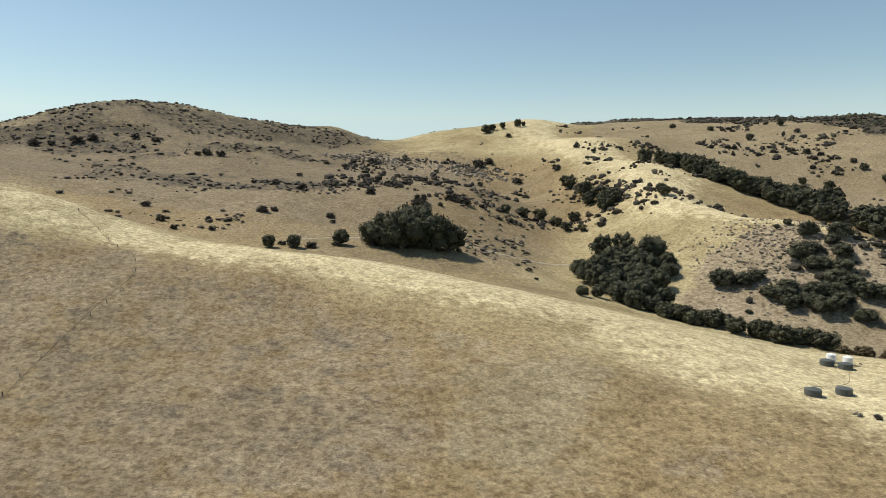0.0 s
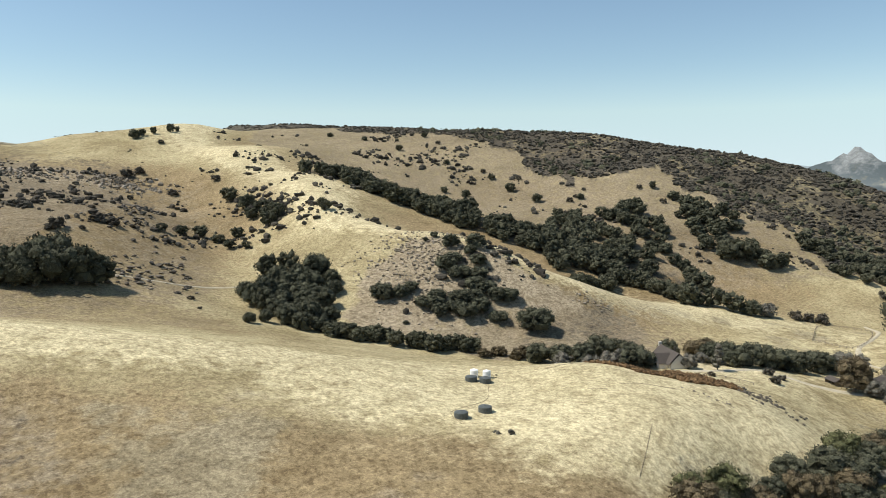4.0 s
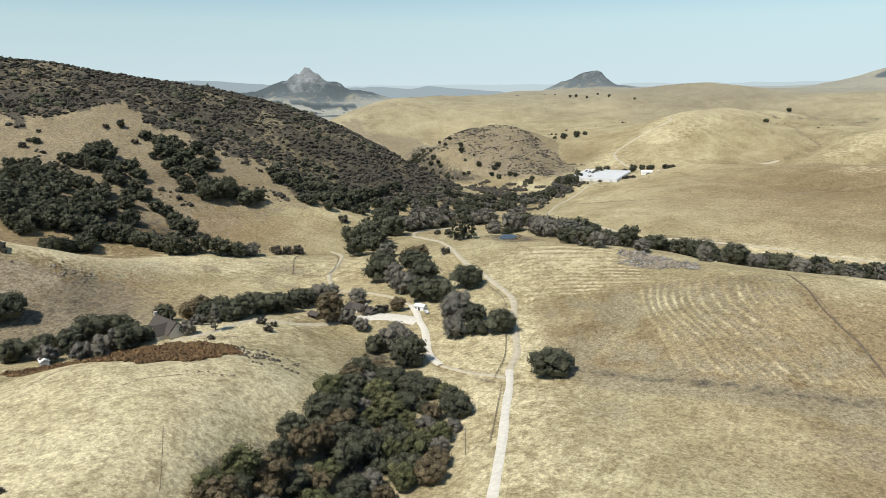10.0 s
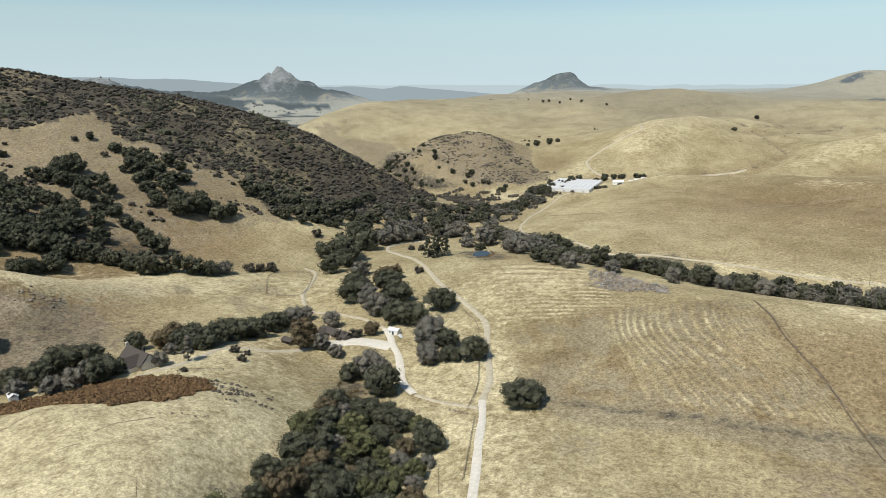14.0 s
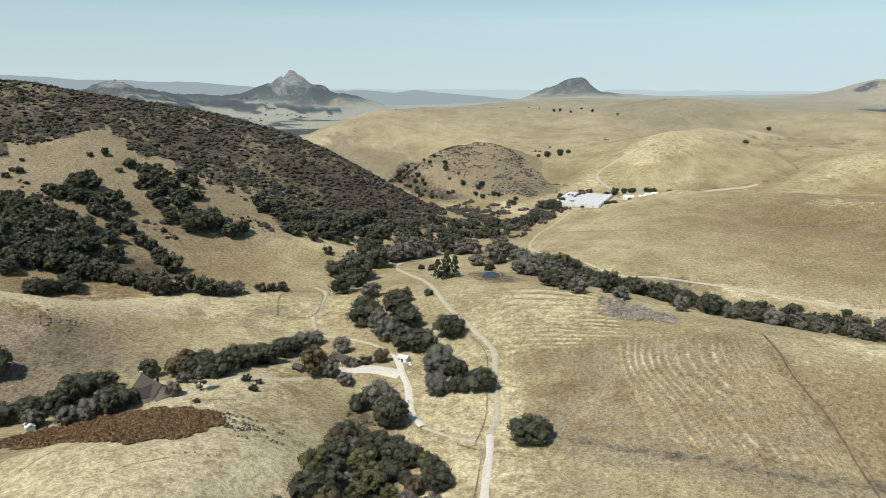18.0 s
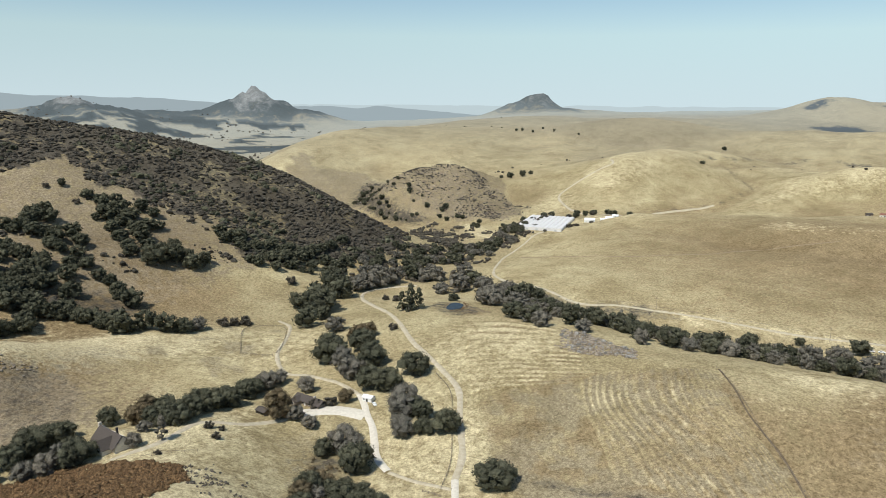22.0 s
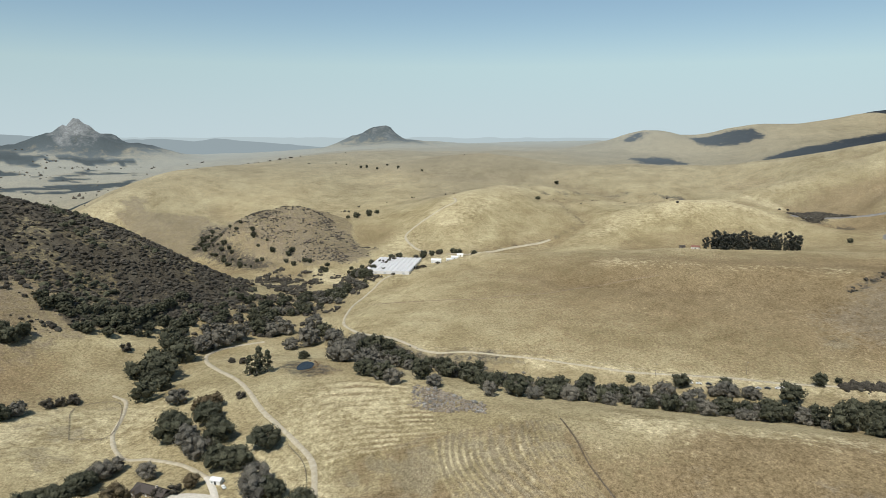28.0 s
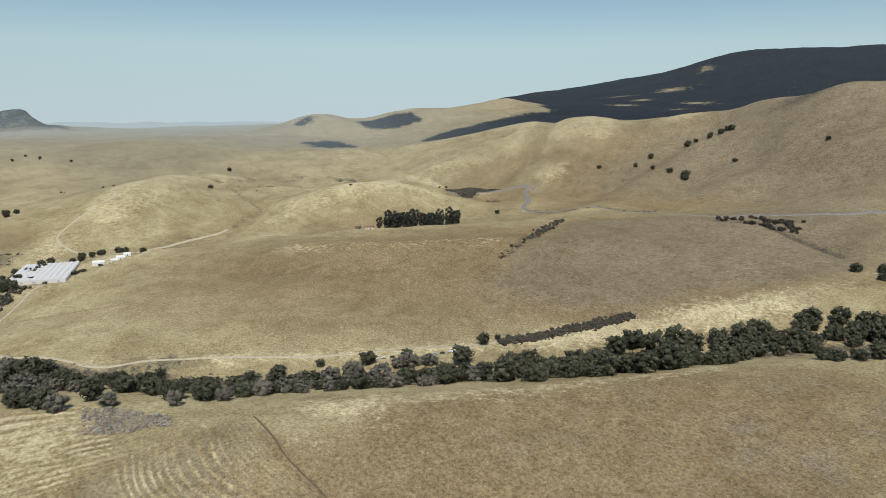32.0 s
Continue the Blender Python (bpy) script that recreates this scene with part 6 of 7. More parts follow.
stones("grey crags on the shoulder of the hill", x, y, 0.6, 2.6, 0.9)
x, y = scatter(2600, -400, -120, 560, 760, lambda x, y: 0.35 * blob(x, y, -230, 690, 50, 18) + 0.25 * blob(x, y, -60, 590, 60, 16))
stones("weathered stones on the hillside", x, y, 0.4, 1.6)
RUBBLE = ((463, 71), (470, 57), (454, 40), (433, 23), (414, 20), (422, 45), (430, 66))
x, y = scatter(5200, 405, 480, 10, 85, lambda x, y: 0.9 * inside(x, y, *RUBBLE, ragged=4, cell=10))
stones("grey heap of rubble and dead brush above the creek", x, y, 0.3, 1.2, 0.6)
x, y = scatter(1500, 405, 480, 10, 85, lambda x, y: 0.5 * inside(x, y, *RUBBLE, ragged=4, cell=10))
strewn("brush", "dead grey branches heaped above the creek", m_dead, x, y, sizes(len(x), 0.5, 1.5), leaves=6, leaf=0.4)


# ---- things on the ground ----
def part(name, bm, material, parent, label=""):
    """Links a bmesh as one mesh under a thing."""
    me = bpy.data.meshes.new(name)
    bm.normal_update()
    bm.to_mesh(me)
    bm.free()
    me.materials.append(material)
    ob = new(name, me)
    ob.parent = parent
    return tagged(ob, label)


def box(bm, x0, x1, y0, y1, z0, z1, bevel=0.0):
    r = bmesh.ops.create_cube(bm, size=1)
    for v in r["verts"]:
        v.co = Vector((x0 + (v.co.x + 0.5) * (x1 - x0), y0 + (v.co.y + 0.5) * (y1 - y0), z0 + (v.co.z + 0.5) * (z1 - z0)))
    if bevel:
        edges = {e for v in r["verts"] for e in v.link_edges}
        bmesh.ops.bevel(bm, geom=list(edges), offset=bevel, segments=2, affect="EDGES")
    return bm


def slab(*a, bevel=0.0):
    return box(bmesh.new(), *a, bevel=bevel)


def drum(r, z0, z1, sides=28, taper=1.0, bevel=0.0):
    bm = bmesh.new()
    bmesh.ops.create_cone(bm, cap_ends=True, segments=sides, radius1=r, radius2=r * taper, depth=z1 - z0, matrix=Matrix.Translation((0, 0, (z0 + z1) / 2)))
    if bevel:
        edges = [e for e in bm.edges if abs(e.verts[0].co.z - e.verts[1].co.z) < 1e-5 and e.verts[0].co.z > (z0 + z1) / 2]
        bmesh.ops.bevel(bm, geom=edges, offset=bevel, segments=2, affect="EDGES")
    return bm


def prism(x0, x1, y0, y1, z0, z1, over=0.4, thick=0.22, hip=0.0):
    """A gabled roof with its ridge along x; thick slabs with an overhang."""
    bm = bmesh.new()
    ym = (y0 + y1) / 2
    slope = (z1 - z0) / (ym - y0)
    a0, a1 = x0 - over, x1 + over
    lo = z0 - slope * over
    pts = [(a0, y0 - over, lo), (a0 + hip, ym, z1), (a0, y1 + over, lo), (a1, y0 - over, lo), (a1 - hip, ym, z1), (a1, y1 + over, lo)]
    up = [bm.verts.new((x, y, z + thick)) for x, y, z in pts]
    dn = [bm.verts.new(q) for q in pts]
    for f in ((up[0], up[3], up[4], up[1]), (up[1], up[4], up[5], up[2]), (dn[1], dn[4], dn[3], dn[0]), (dn[2], dn[5], dn[4], dn[1]),
              (up[0], dn[0], dn[3], up[3]), (up[2], up[5], dn[5], dn[2]), (up[0], up[1], dn[1], dn[0]), (up[1], up[2], dn[2], dn[1]), (up[3], dn[3], dn[4], up[4]), (up[4], dn[4], dn[5], up[5])):
        bm.faces.new(f)
    if hip:
        bm.faces.new((up[0], up[1], up[2]))
        bm.faces.new((up[3], up[5], up[4]))
    return bm


def gable(x, y0, y1, z0, z1, t=0.2):
    """The wall under a gable, t thick, at x."""
    bm = bmesh.new()
    tri = [(y0, z0), (y1, z0), ((y0 + y1) / 2, z1)]
    a = [bm.verts.new((x, y, z)) for y, z in tri]
    c = [bm.verts.new((x + t, y, z)) for y, z in tri]
    bm.faces.new(a[::-1])
    bm.faces.new(c)
    for i in range(3):
        j = (i + 1) % 3
        bm.faces.new((a[i], a[j], c[j], c[i]))
    return bm


def plain(name, col, rough=0.7, spec=0.3, vary=0.25, scale=1.5, metal=0.0):
    m, n, l, b = mat(name, rough, spec)
    lo = tuple(v * (1 - vary) for v in col)
    hi = tuple(min(1, v * (1 + vary)) for v in col)
    obj = n.new("ShaderNodeTexCoord").outputs["Object"]
    l.new(ramp(n, l, noise_node(n, l, obj, scale, 5, 0.7), (0.3, lo), (0.7, hi)), b.inputs["Base Color"])
    b.inputs["Metallic"].default_value = metal
    return m


m_tank = plain("dark_green_tank_plastic", (0.085, 0.095, 0.09), 0.55)
m_white = plain("white_painted_metal", (0.75, 0.76, 0.74), 0.5, 0.4, 0.08)
m_shingle = plain("grey_brown_shingles", (0.085, 0.074, 0.065), 0.9, 0.1, 0.3, 3.0)
m_wall = plain("cream_wall", (0.62, 0.58, 0.5), 0.85, 0.2, 0.12)
m_wood = plain("weathered_wood", (0.22, 0.185, 0.145), 0.9, 0.1, 0.3, 4.0)
m_brick = plain("pale_chimney_stone", (0.5, 0.45, 0.37), 0.9, 0.1, 0.25, 3.0)
m_glass = plain("dark_window_glass", (0.03, 0.035, 0.04), 0.08, 0.6, 0.1)
m_rubber = plain("black_rubber", (0.025, 0.025, 0.025), 0.85, 0.2, 0.1)
m_film = plain("white_greenhouse_film", (0.66, 0.655, 0.63), 0.5, 0.4, 0.07, 0.2)
m_paint_dark = plain("dark_car_paint", (0.05, 0.055, 0.065), 0.3, 0.5, 0.1)
m_paint_silver = plain("silver_car_paint", (0.45, 0.46, 0.47), 0.3, 0.5, 0.1)


def thing(name, x, y, turn, label, category, group="", dz=0.0):
    root = new(name)
    root.matrix_basis = pose(x, y, height(x, y) + dz, 0, 0, turn)
    return tagged(root, label, category, group)


def dark_tank(x, y):
    t = thing("water_tank", x, y, 20, "round dark green plastic water tank on the slope", "tank", "water tanks", -0.25)
    part("body", drum(2.05, 0, 1.95, 32, 1.0, 0.12), m_tank, t)
    part("lid", drum(1.9, 1.9, 2.25, 32, 0.25), m_tank, t)
    hatch = part("hatch", drum(0.32, 2.1, 2.34, 16), m_tank, t)
    part("band", drum(2.09, 0.9, 1.02, 32), m_tank, t)
    bm = bmesh.new()
    bmesh.ops.create_cone(bm, cap_ends=True, segments=8, radius1=0.06, radius2=0.06, depth=2.0, matrix=Matrix.Translation((2.1, 0, 1.0)))
    part("pipe", bm, m_white, t, "white plastic pipe")


def white_tank(x, y):
    t = thing("water_tank", x, y, 0, "upright white water tank beside the dark ones", "tank", "water tanks", -0.25)
    part("body", drum(1.45, 0, 2.9, 28, 1.0, 0.15), m_white, t)
    part("lid", drum(1.35, 2.85, 3.2, 28, 0.25), m_white, t)
    part("hatch", drum(0.3, 3.05, 3.3, 14), m_white, t)


for x, y in ((95.5, 177), (105, 179.5), (118.5, 212.5), (122.5, 209.5)):
    dark_tank(x, y)
for x, y in ((122.5, 217.5), (126, 214.5)):
    white_tank(x, y)
for x, y, r in ((102.5, 160.5, 1.0), (127, 224, 1.1), (131, 216, 0.5), (129, 213, 0.4)):
    plant("bush", x, y, r, "bushes by the tanks")
for x, y in ((-37, 205), (-84, 200), (-86, 203), (-79, 190)):
    plant("bush", x, y, 0.35, "dark tufts on the brown slope")


def window(parent, x, y, z, w, h, along, proud):
    """A pane in a frame on a wall that faces -y (along 'x') or -x (along 'y')."""
    def at(a0, a1, z0, z1, d0, d1):
        return slab(a0, a1, d0, d1, z0, z1) if along == "x" else slab(d0, d1, a0, a1, z0, z1)
    a, d = (x, y) if along == "x" else (y, x)
    f = part("window", at(a - w / 2 - 0.1, a + w / 2 + 0.1, z - 0.1, z + h + 0.1, d - proud, d), m_white, parent)
    part("pane", at(a - w / 2, a + w / 2, z, z + h, d - proud - 0.03, d - proud + 0.01), m_glass, f)


def farmhouse():
    """The house in the trees: a long steep roof with a cross gable to the drive."""
    t = thing("house", 246, 247, -18, "cream house with steep grey-brown shingle roofs among trees", "house")
    part("wall", slab(-4.5, 5.5, -10.5, 9.5, -1, 3.0), m_wall, t, "cream plaster walls")
    bm = prism(-9.5, 10.5, -5.5, 4.5, 3.0, 8.2, 0.5, 0.25)
    bmesh.ops.rotate(bm, verts=bm.verts, cent=(0, 0, 0), matrix=Matrix.Rotation(radians(-90), 3, "Z"))
    part("roof", bm, m_shingle, t)
    for y in (-10.4, 9.3):
        bm = gable(y, -4.4, 5.4, 3.0, 8.0)
        bmesh.ops.rotate(bm, verts=bm.verts, cent=(0, 0, 0), matrix=Matrix.Rotation(radians(90), 3, "Z"))
        bmesh.ops.translate(bm, verts=bm.verts, vec=(1.0, 0, 0))
        part("gable", bm, m_wall, t)
    part("wing", slab(-9.5, -4.4, -7.5, -0.5, -1, 2.9), m_wall, t, "cream front wing")
    part("wing_roof", prism(-9.5, 1.0, -7.5, -0.5, 2.9, 7.0, 0.45, 0.25), m_shingle, t)
    part("wing_gable", gable(-9.6, -7.4, -0.6, 2.9, 6.8), m_wall, t)
    part("porch_roof", slab(-7.2, -4.4, 0.0, 9.0, 2.5, 2.7), m_shingle, t)
    for y in (0.6, 4.6, 8.6):
        part("porch_post", slab(-7.0, -6.8, y, y + 0.2, -1, 2.5), m_wood, t)
    part("chimney", slab(-1.2, 0.4, 9.6, 11.0, -1, 9.6, bevel=0.08), m_brick, t, "pale stone chimney")
    part("chimney", slab(0.8, 1.8, -3.4, -2.4, 6.2, 9.8, bevel=0.06), m_shingle, t)
    part("door", slab(-4.62, -4.5, 3.6, 4.8, -0.2, 2.1), m_wood, t)
    window(t, -4.5, 2.0, 0.9, 1.4, 1.2, "y", 0.08)
    window(t, -4.5, 7.2, 0.9, 1.6, 1.2, "y", 0.08)
    window(t, -9.5, -4.0, 0.8, 2.4, 1.4, "y", 0.08)
    window(t, -9.7, -4.0, 4.0, 1.0, 1.1, "y", 0.05)
    t.matrix_basis = t.matrix_basis @ Matrix.Scale(0.92, 4)


def ranch_house():
    t = thing("house", 341, 197, -18, "long low ranch house with a grey roof by the gravel yard", "house")
    part("wall", slab(-3.2, 3.2, -12, 8, -1, 2.6), m_wood, t)
    bm = prism(-8, 12, -3.4, 3.4, 2.6, 4.5, 0.7, 0.2)
    bmesh.ops.rotate(bm, verts=bm.verts, cent=(0, 0, 0), matrix=Matrix.Rotation(radians(-90), 3, "Z"))
    part("roof", bm, m_shingle, t)
    part("wing", slab(-7.5, -3.2, 2.5, 8, -1, 2.5), m_wood, t)
    part("wing_roof", prism(-7.5, -1.0, 2.5, 8, 2.5, 4.2, 0.5, 0.2), m_shingle, t)
    part("door", slab(-3.3, -3.2, -1.2, -0.2, -0.2, 2.0), m_white, t, "white door")
    for y in (-10, -7, -4, 0.9):
        window(t, -3.2, y, 0.9, 1.5, 1.1, "y", 0.06)
    window(t, -7.5, 5.2, 0.8, 2.2, 1.2, "y", 0.06)
    part("chimney", slab(-0.5, 0.5, -6, -5, 3.5, 5.6), m_brick, t)


def shed(x, y, turn, w, d, h, roof, wall, label, open_front=False):
    t = thing("shed", x, y, turn, label, "shed")
    if open_front:
        part("back_wall", slab(d / 2 - 0.15, d / 2, -w / 2, w / 2, -1, h), wall, t)
        for yy in (-w / 2, w / 2 - 0.15):
            part("side_wall", slab(-d / 2, d / 2 - 0.15, yy, yy + 0.15, -1, h), wall, t)
        for yy in (-w / 6, w / 6):
            part("post", slab(-d / 2, -d / 2 + 0.15, yy, yy + 0.15, -1, h), wall, t)
    else:
        part("wall", slab(-d / 2, d / 2, -w / 2, w / 2, -1, h), wall, t)
        part("door", slab(-d / 2 - 0.06, -d / 2, -0.6, 0.6, -0.1, 2.0), m_glass, t)
        window(t, -d / 2, w * 0.32, 0.9, 0.9, 0.8, "y", 0.05)
    bm = prism(-w / 2, w / 2, -d / 2, d / 2, h, h + d * 0.25, 0.35, 0.15)
    bmesh.ops.rotate(bm, verts=bm.verts, cent=(0, 0, 0), matrix=Matrix.Rotation(radians(-90), 3, "Z"))
    part("roof", bm, roof, t)
    return t


farmhouse()
ranch_house()
shed(318, 212, -18, 7, 5, 2.4, m_shingle, m_wood, "small grey-roofed shed beside the oak", True)
shed(354.5, 165, -10, 6.2, 4.0, 2.6, m_white, m_white, "small white-painted outbuilding at the drive fork")
shed(204, 277, -30, 5, 3.5, 2.4, m_white, m_white, "little white shed among grey bushes")
shed(967, -240, -20, 11, 7, 3.0, plain("red_brown_roof", (0.22, 0.11, 0.08), 0.9), m_wall, "small farmhouse with a red-brown roof by the eucalyptus")
shed(981, -226, 10, 7, 5, 2.6, m_shingle, m_wood, "weathered farm shed near the eucalyptus")
shed(365, 520, 20, 3.2, 2.6, 2.8, m_white, m_white, "tiny white hut in the oak wood")


def car(x, y, turn, paint, label):
    t = thing("car", x, y, turn, label, "car", "parked cars", 0.12)
    part("body", slab(-2.2, 2.2, -0.9, 0.9, 0.32, 0.95, bevel=0.16), paint, t)
    bm = slab(-1.3, 1.4, -0.8, 0.8, 0.9, 1.52, bevel=0.1)
    for v in bm.verts:
        if v.co.z > 1.2:
            v.co.x *= 0.78
            v.co.y *= 0.88
    cabin = part("cabin", bm, paint, t)
    for x0, x1, y0, y1 in ((-1.1, 1.1, -0.83, -0.79), (-1.1, 1.1, 0.79, 0.83), (1.15, 1.24, -0.62, 0.62), (-1.16, -1.1, -0.62, 0.62)):
        part("window", slab(x0, x1, y0, y1, 1.02, 1.36), m_glass, t)
    for wx in (-1.35, 1.35):
        for wy in (-0.86, 0.86):
            bm = bmesh.new()
            bmesh.ops.create_cone(bm, cap_ends=True, segments=14, radius1=0.33, radius2=0.33, depth=0.24, matrix=Matrix.Translation((wx, wy, 0.33)) @ Matrix.Rotation(radians(90), 4, "X"))
            part("wheel", bm, m_rubber, t)


for x, y, turn, paint, label in ((531, -131, 75, m_white, "white car parked beside the creek road"), (530, -137, 80, m_white, "white van parked beside the creek road"), (529, -144, 70, m_paint_dark, "dark car parked beside the creek road"),
                                 (521, -171, 60, m_paint_dark, "dark car parked at the roadside clearing"), (520, -177, 75, m_paint_silver, "silver car parked at the roadside clearing"), (519, -183, 70, m_paint_dark, "black car parked at the roadside clearing"),
                                 (518, -190, 80, m_white, "white pickup parked at the roadside clearing"), (519, -194, 85, m_white, "white car parked at the end of the row"), (349, 159, 40, m_white, "white car parked by the drive")):
    car(x, y, turn, paint, label)


def greenhouse():
    """Low white spans side by side on the levelled yard."""
    t = thing("greenhouse", 956, 168.5, -1.5, "large low white-roofed greenhouse with many spans", "greenhouse")
    spans, length, width = 10, 104.0, 6.2
    for i in range(spans):
        y0 = -31 + i * width
        bm = bmesh.new()
        arc = [(y0 + width * (0.5 - 0.5 * math.cos(math.pi * k / 6)), 3.2 + 1.1 * math.sin(math.pi * k / 6)) for k in range(7)]
        a = [bm.verts.new((-length / 2, y, z)) for y, z in arc]
        c = [bm.verts.new((length / 2, y, z)) for y, z in arc]
        for k in range(6):
            bm.faces.new((a[k], c[k], c[k + 1], a[k + 1]))
        bm.faces.new(a[::-1])
        bm.faces.new(c)
        part("span", bm, m_film, t)
        part("gutter", slab(-length / 2, length / 2, y0 - 0.12, y0 + 0.12, 3.05, 3.28), m_paint_silver, t)
    part("wall", slab(-length / 2 - 0.1, -length / 2, -31, 31, 0, 3.2), m_film, t)
    part("wall", slab(length / 2, length / 2 + 0.1, -31, 31, 0, 3.2), m_film, t)
    part("wall", slab(-length / 2, length / 2, -31.1, -31, 0, 3.2), m_film, t)
    part("wall", slab(-length / 2, length / 2, 31, 31.1, 0, 3.2), m_film, t)
    for i in range(5):
        part("door", slab(-length / 2 - 0.2, -length / 2 - 0.1, -25 + i * 12.4, -22 + i * 12.4, 0, 2.6), m_paint_silver, t)


greenhouse()
for x, y, turn, w, d, h, label in ((985, 112, 0, 14, 8, 4, "white barn at the greenhouse yard"), (1000, 95, 10, 8, 6, 3, "small white shed in the greenhouse yard"), (1015, 88, -5, 10, 7, 3.5, "white machine shed in the greenhouse yard"),
                                   (975, 88, 0, 7, 5, 3, "low white hut in the greenhouse yard"), (1040, 82, 5, 9, 6, 3, "pale shed at the end of the yard")):
    shed(x, y, turn, w, d, h, m_white, m_white, label)


def pole(x, y, turn, high=10.5):
    t = thing("utility_pole", x, y, turn, "weathered wooden utility pole with a crossarm", "pole", "utility poles", -0.3)
    part("shaft", drum(0.16, 0, high, 10, 0.7), m_wood, t)
    part("crossarm", slab(-1.2, 1.2, -0.07, 0.07, high - 0.9, high - 0.75), m_wood, t)
    for k in (-1.05, 0, 1.05):
        bm = drum(0.06, high - 0.75, high - 0.55, 8)
        bmesh.ops.translate(bm, verts=bm.verts, vec=(k, 0, 0))
        part("insulator", bm, m_white, t)


for x, y, turn, high in ((210, 84, 20, 10.5), (545, -108, 70, 11), (545, -176, 70, 11), (512, -190, 70, 11), (464, -428, 70, 11), (592, 12, 70, 11), (500, -300, 70, 11), (343, 122, 30, 7)):
    pole(x, y, turn, high)


def fence(label, high, gap, rails, *pts, group="fences"):
    """Posts with rails, each a part, along a line on the ground."""
    c = smooth_line(pts, gap)
    t = new("fence")
    x0, y0 = c[0]
    z0 = height(x0, y0)
    t.location = (x0, y0, z0)
    tagged(t, label, "fence", group)
    zs = land(c[:, 0], c[:, 1]) - z0
    post_me = None
    for (x, y), z in zip(c, zs):
        if post_me is None:
            p0 = part("post", slab(-0.09, 0.09, -0.09, 0.09, -0.3, high), m_wood, t)
            post_me = p0.data
        else:
            p0 = new("post", post_me)
            p0.parent = t
        p0.location = (x - x0, y - y0, z)
    for (xa, ya), za, (xb, yb), zb in zip(c[:-1], zs[:-1], c[1:], zs[1:]):
        for k in range(rails):
            h = high * (0.9 - 0.38 * k)
            bm = bmesh.new()
            a, d = Vector((xa - x0, ya - y0, za + h)), Vector((xb - x0, yb - y0, zb + h))
            w = (d - a).cross(Vector((0, 0, 1))).normalized() * 0.04
            u = Vector((0, 0, 0.07))
            q = [[bm.verts.new(e + w * i + u * j) for i, j in ((-1, -1), (1, -1), (1, 1), (-1, 1))] for e in (a, d)]
            for i in range(4):
                bm.faces.new((q[0][i], q[0][(i + 1) % 4], q[1][(i + 1) % 4], q[1][i]))
            bm.faces.new(q[0][::-1])
            bm.faces.new(q[1])
            part("rail", bm, m_wood, t)


fence("weathered rail fence beside the gravel road", 1.3, 3.5, 2, (218, 78), (245, 84), (266, 89))
fence("weathered rail fence along the road bend", 1.3, 3.5, 2, (276, 95), (300, 98), (336, 109), (366, 119), (388, 135))
fence("low rail fence with a gate gap at the junction", 1.2, 3.0, 2, (270, 93), (274, 103))
fence("corral fence of weathered rails", 1.4, 3.5, 2, (401, 283), (452, 312), (468, 288), (412, 261), (401, 283))
fence("post fence down the ploughed hill", 1.2, 7, 1, (404, -24), (341, -39), (292, -55), (262, -62))
fence("post fence over the brown slope", 1.2, 8, 0, (-98, 140), (-103, 177), (-103, 234), (-124, 260), (-146, 282))
fence("post fence along the creek road", 1.2, 9, 1, (612, 72), (585, -25), (553, -110), (522, -212))
fence("post fence below the house", 1.1, 4, 1, (236, 222), (246, 214), (254, 206))

# ---- brush by the tanks ----
x, y = scatter(60, 92, 106, 156, 170, lambda x, y: blob(x, y, 98.5, 162.5, 2.4, 1.6))
strewn("brush", "heap of dry grey brush below the tanks", m_willow, x, y, sizes(len(x), 0.3, 0.8), leaves=8, leaf=0.5)

# ---- pond ----
m_water, n, l, b = mat("dark_pond_water", 0.2, 0.3)
l.new(ramp(n, l, noise_node(n, l, place(n), 0.4, 3), (0.3, (0.010, 0.013, 0.013)), (0.7, (0.026, 0.030, 0.028))), b.inputs["Base Color"])
ring = [(530 + 10.5 * math.cos(q) * (1 + 0.1 * math.sin(3 * q)), 167 + 7 * math.sin(q) * (1 + 0.12 * math.cos(2 * q))) for q in (2 * math.pi * i / 40 for i in range(40))]
bm = bmesh.new()
bm.faces.new([bm.verts.new((x, y, 2.75)) for x, y in ring])
me = bpy.data.meshes.new("pond")
bm.to_mesh(me)
bm.free()
me.materials.append(m_water)
tagged(new("pond", me), "small dark farm pond with a reedy bank", "pond", kind="structure")
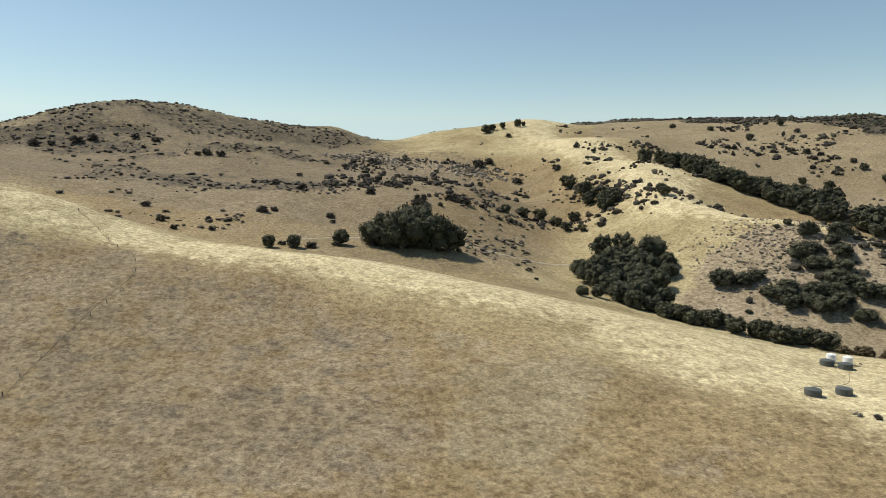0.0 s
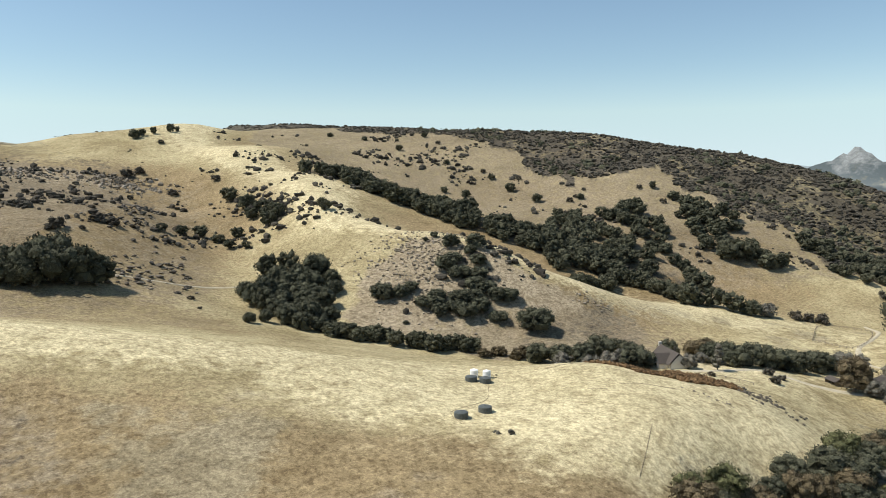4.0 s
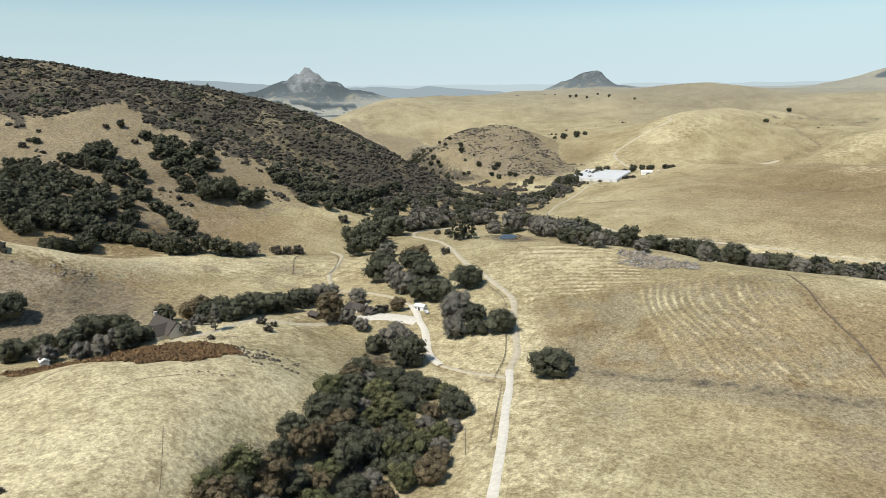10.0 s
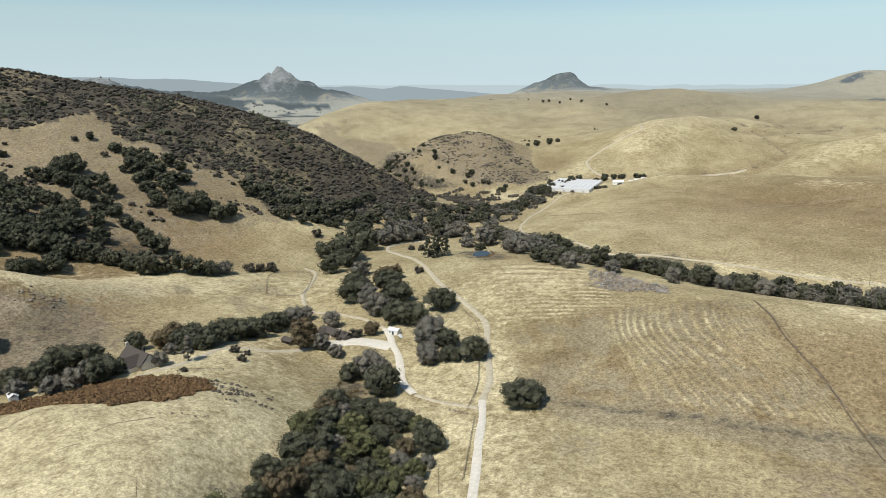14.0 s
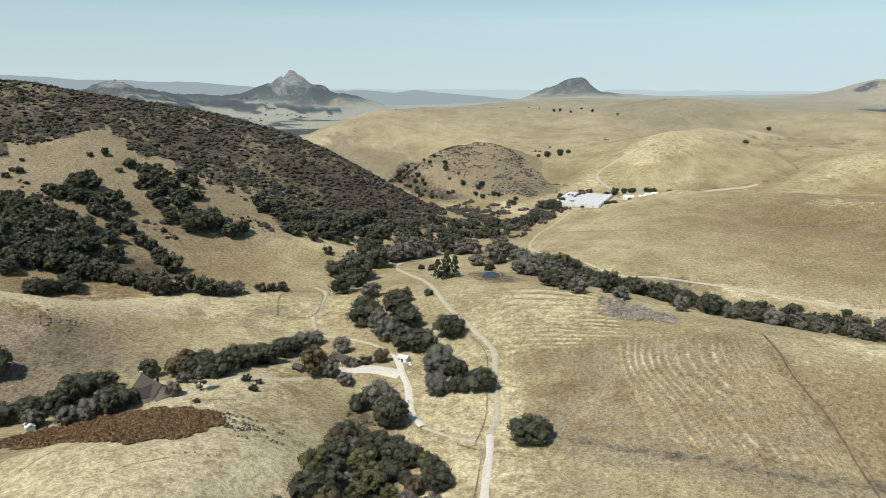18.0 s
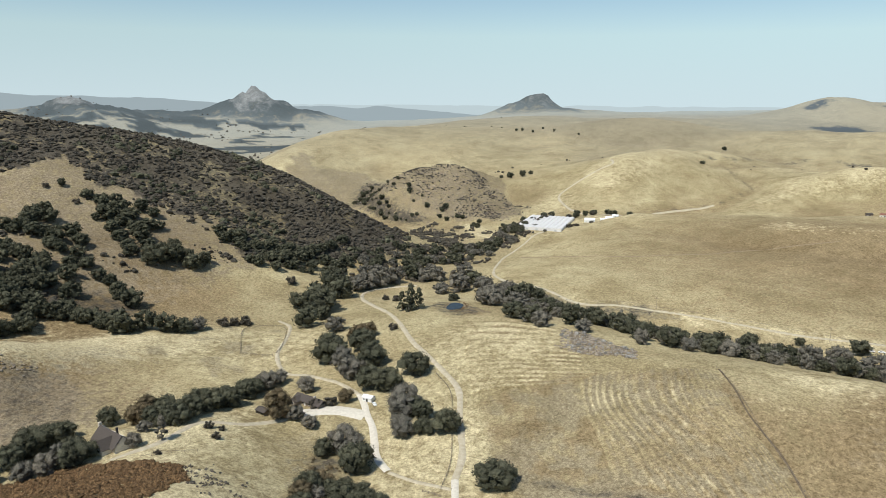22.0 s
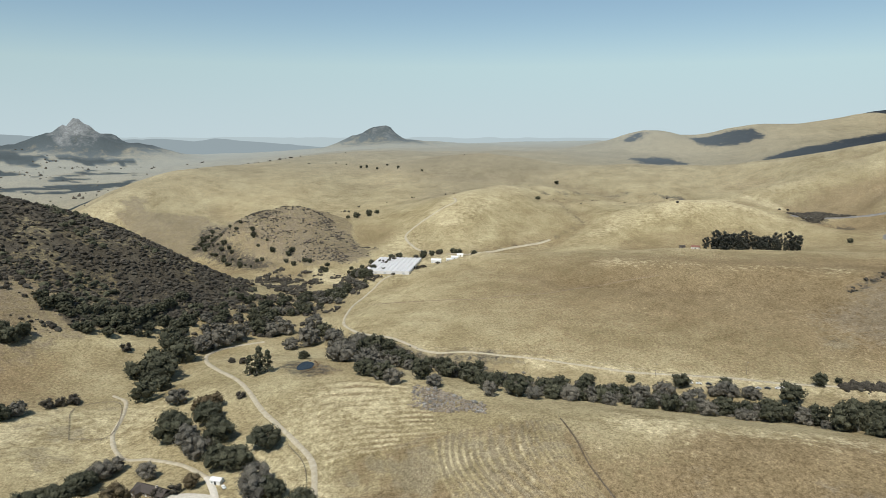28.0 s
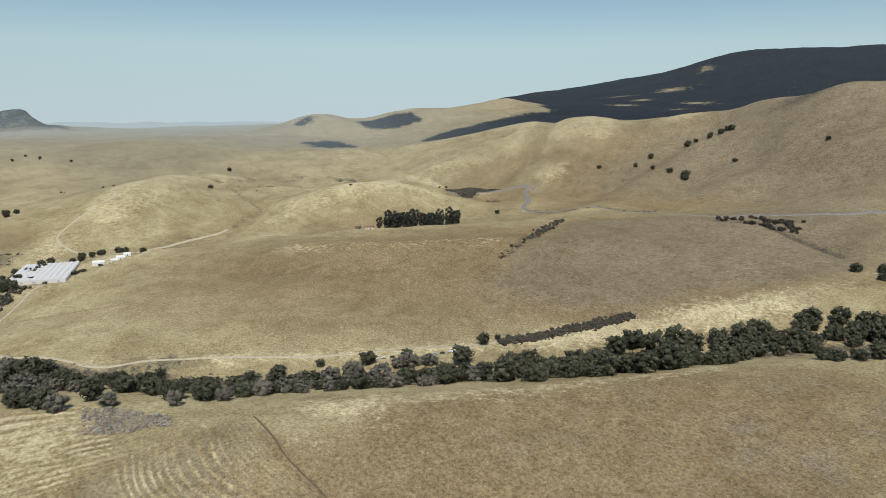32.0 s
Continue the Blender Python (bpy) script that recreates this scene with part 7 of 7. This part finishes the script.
x, y = scatter(1400, 505, 560, 140, 190, lambda x, y: np.exp(-((np.hypot((x - 530) / 13, (y - 167) / 9) - 1) / 0.12) ** 2) * (y < 168))
strewn("reeds", "brown reeds round the pond", m_rust, x, y, sizes(len(x), 0.4, 1.0))

# ---- glowing strips that stand for the last ridges and the haze ----
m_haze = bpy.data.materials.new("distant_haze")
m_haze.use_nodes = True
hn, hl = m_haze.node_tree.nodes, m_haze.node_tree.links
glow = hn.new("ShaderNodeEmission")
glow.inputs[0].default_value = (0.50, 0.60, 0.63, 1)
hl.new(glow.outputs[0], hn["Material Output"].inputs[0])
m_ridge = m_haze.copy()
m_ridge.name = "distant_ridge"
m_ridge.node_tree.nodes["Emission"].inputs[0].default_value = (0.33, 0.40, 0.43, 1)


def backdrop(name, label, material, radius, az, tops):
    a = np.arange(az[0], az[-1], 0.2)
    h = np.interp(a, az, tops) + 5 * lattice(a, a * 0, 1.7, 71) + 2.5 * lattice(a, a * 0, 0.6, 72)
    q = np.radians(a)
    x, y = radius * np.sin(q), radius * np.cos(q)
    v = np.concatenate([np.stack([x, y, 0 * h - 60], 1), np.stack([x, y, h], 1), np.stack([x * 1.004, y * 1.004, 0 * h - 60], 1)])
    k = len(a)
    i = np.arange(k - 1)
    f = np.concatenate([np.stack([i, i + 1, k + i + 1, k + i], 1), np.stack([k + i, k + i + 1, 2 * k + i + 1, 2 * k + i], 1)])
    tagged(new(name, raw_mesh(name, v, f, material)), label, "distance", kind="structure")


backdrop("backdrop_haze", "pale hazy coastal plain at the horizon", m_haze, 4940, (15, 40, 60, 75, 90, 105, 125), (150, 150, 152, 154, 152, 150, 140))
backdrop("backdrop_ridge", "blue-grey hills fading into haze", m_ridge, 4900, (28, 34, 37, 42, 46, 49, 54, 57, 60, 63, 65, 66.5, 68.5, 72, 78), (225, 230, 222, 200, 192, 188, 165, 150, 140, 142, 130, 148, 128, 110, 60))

for src, m in FIRST.items():
    src.matrix_basis = m
for src in (q for kind in KINDS.values() for q in kind if q not in FIRST):
    for ob in (*src.children, src):
        bpy.data.objects.remove(ob)
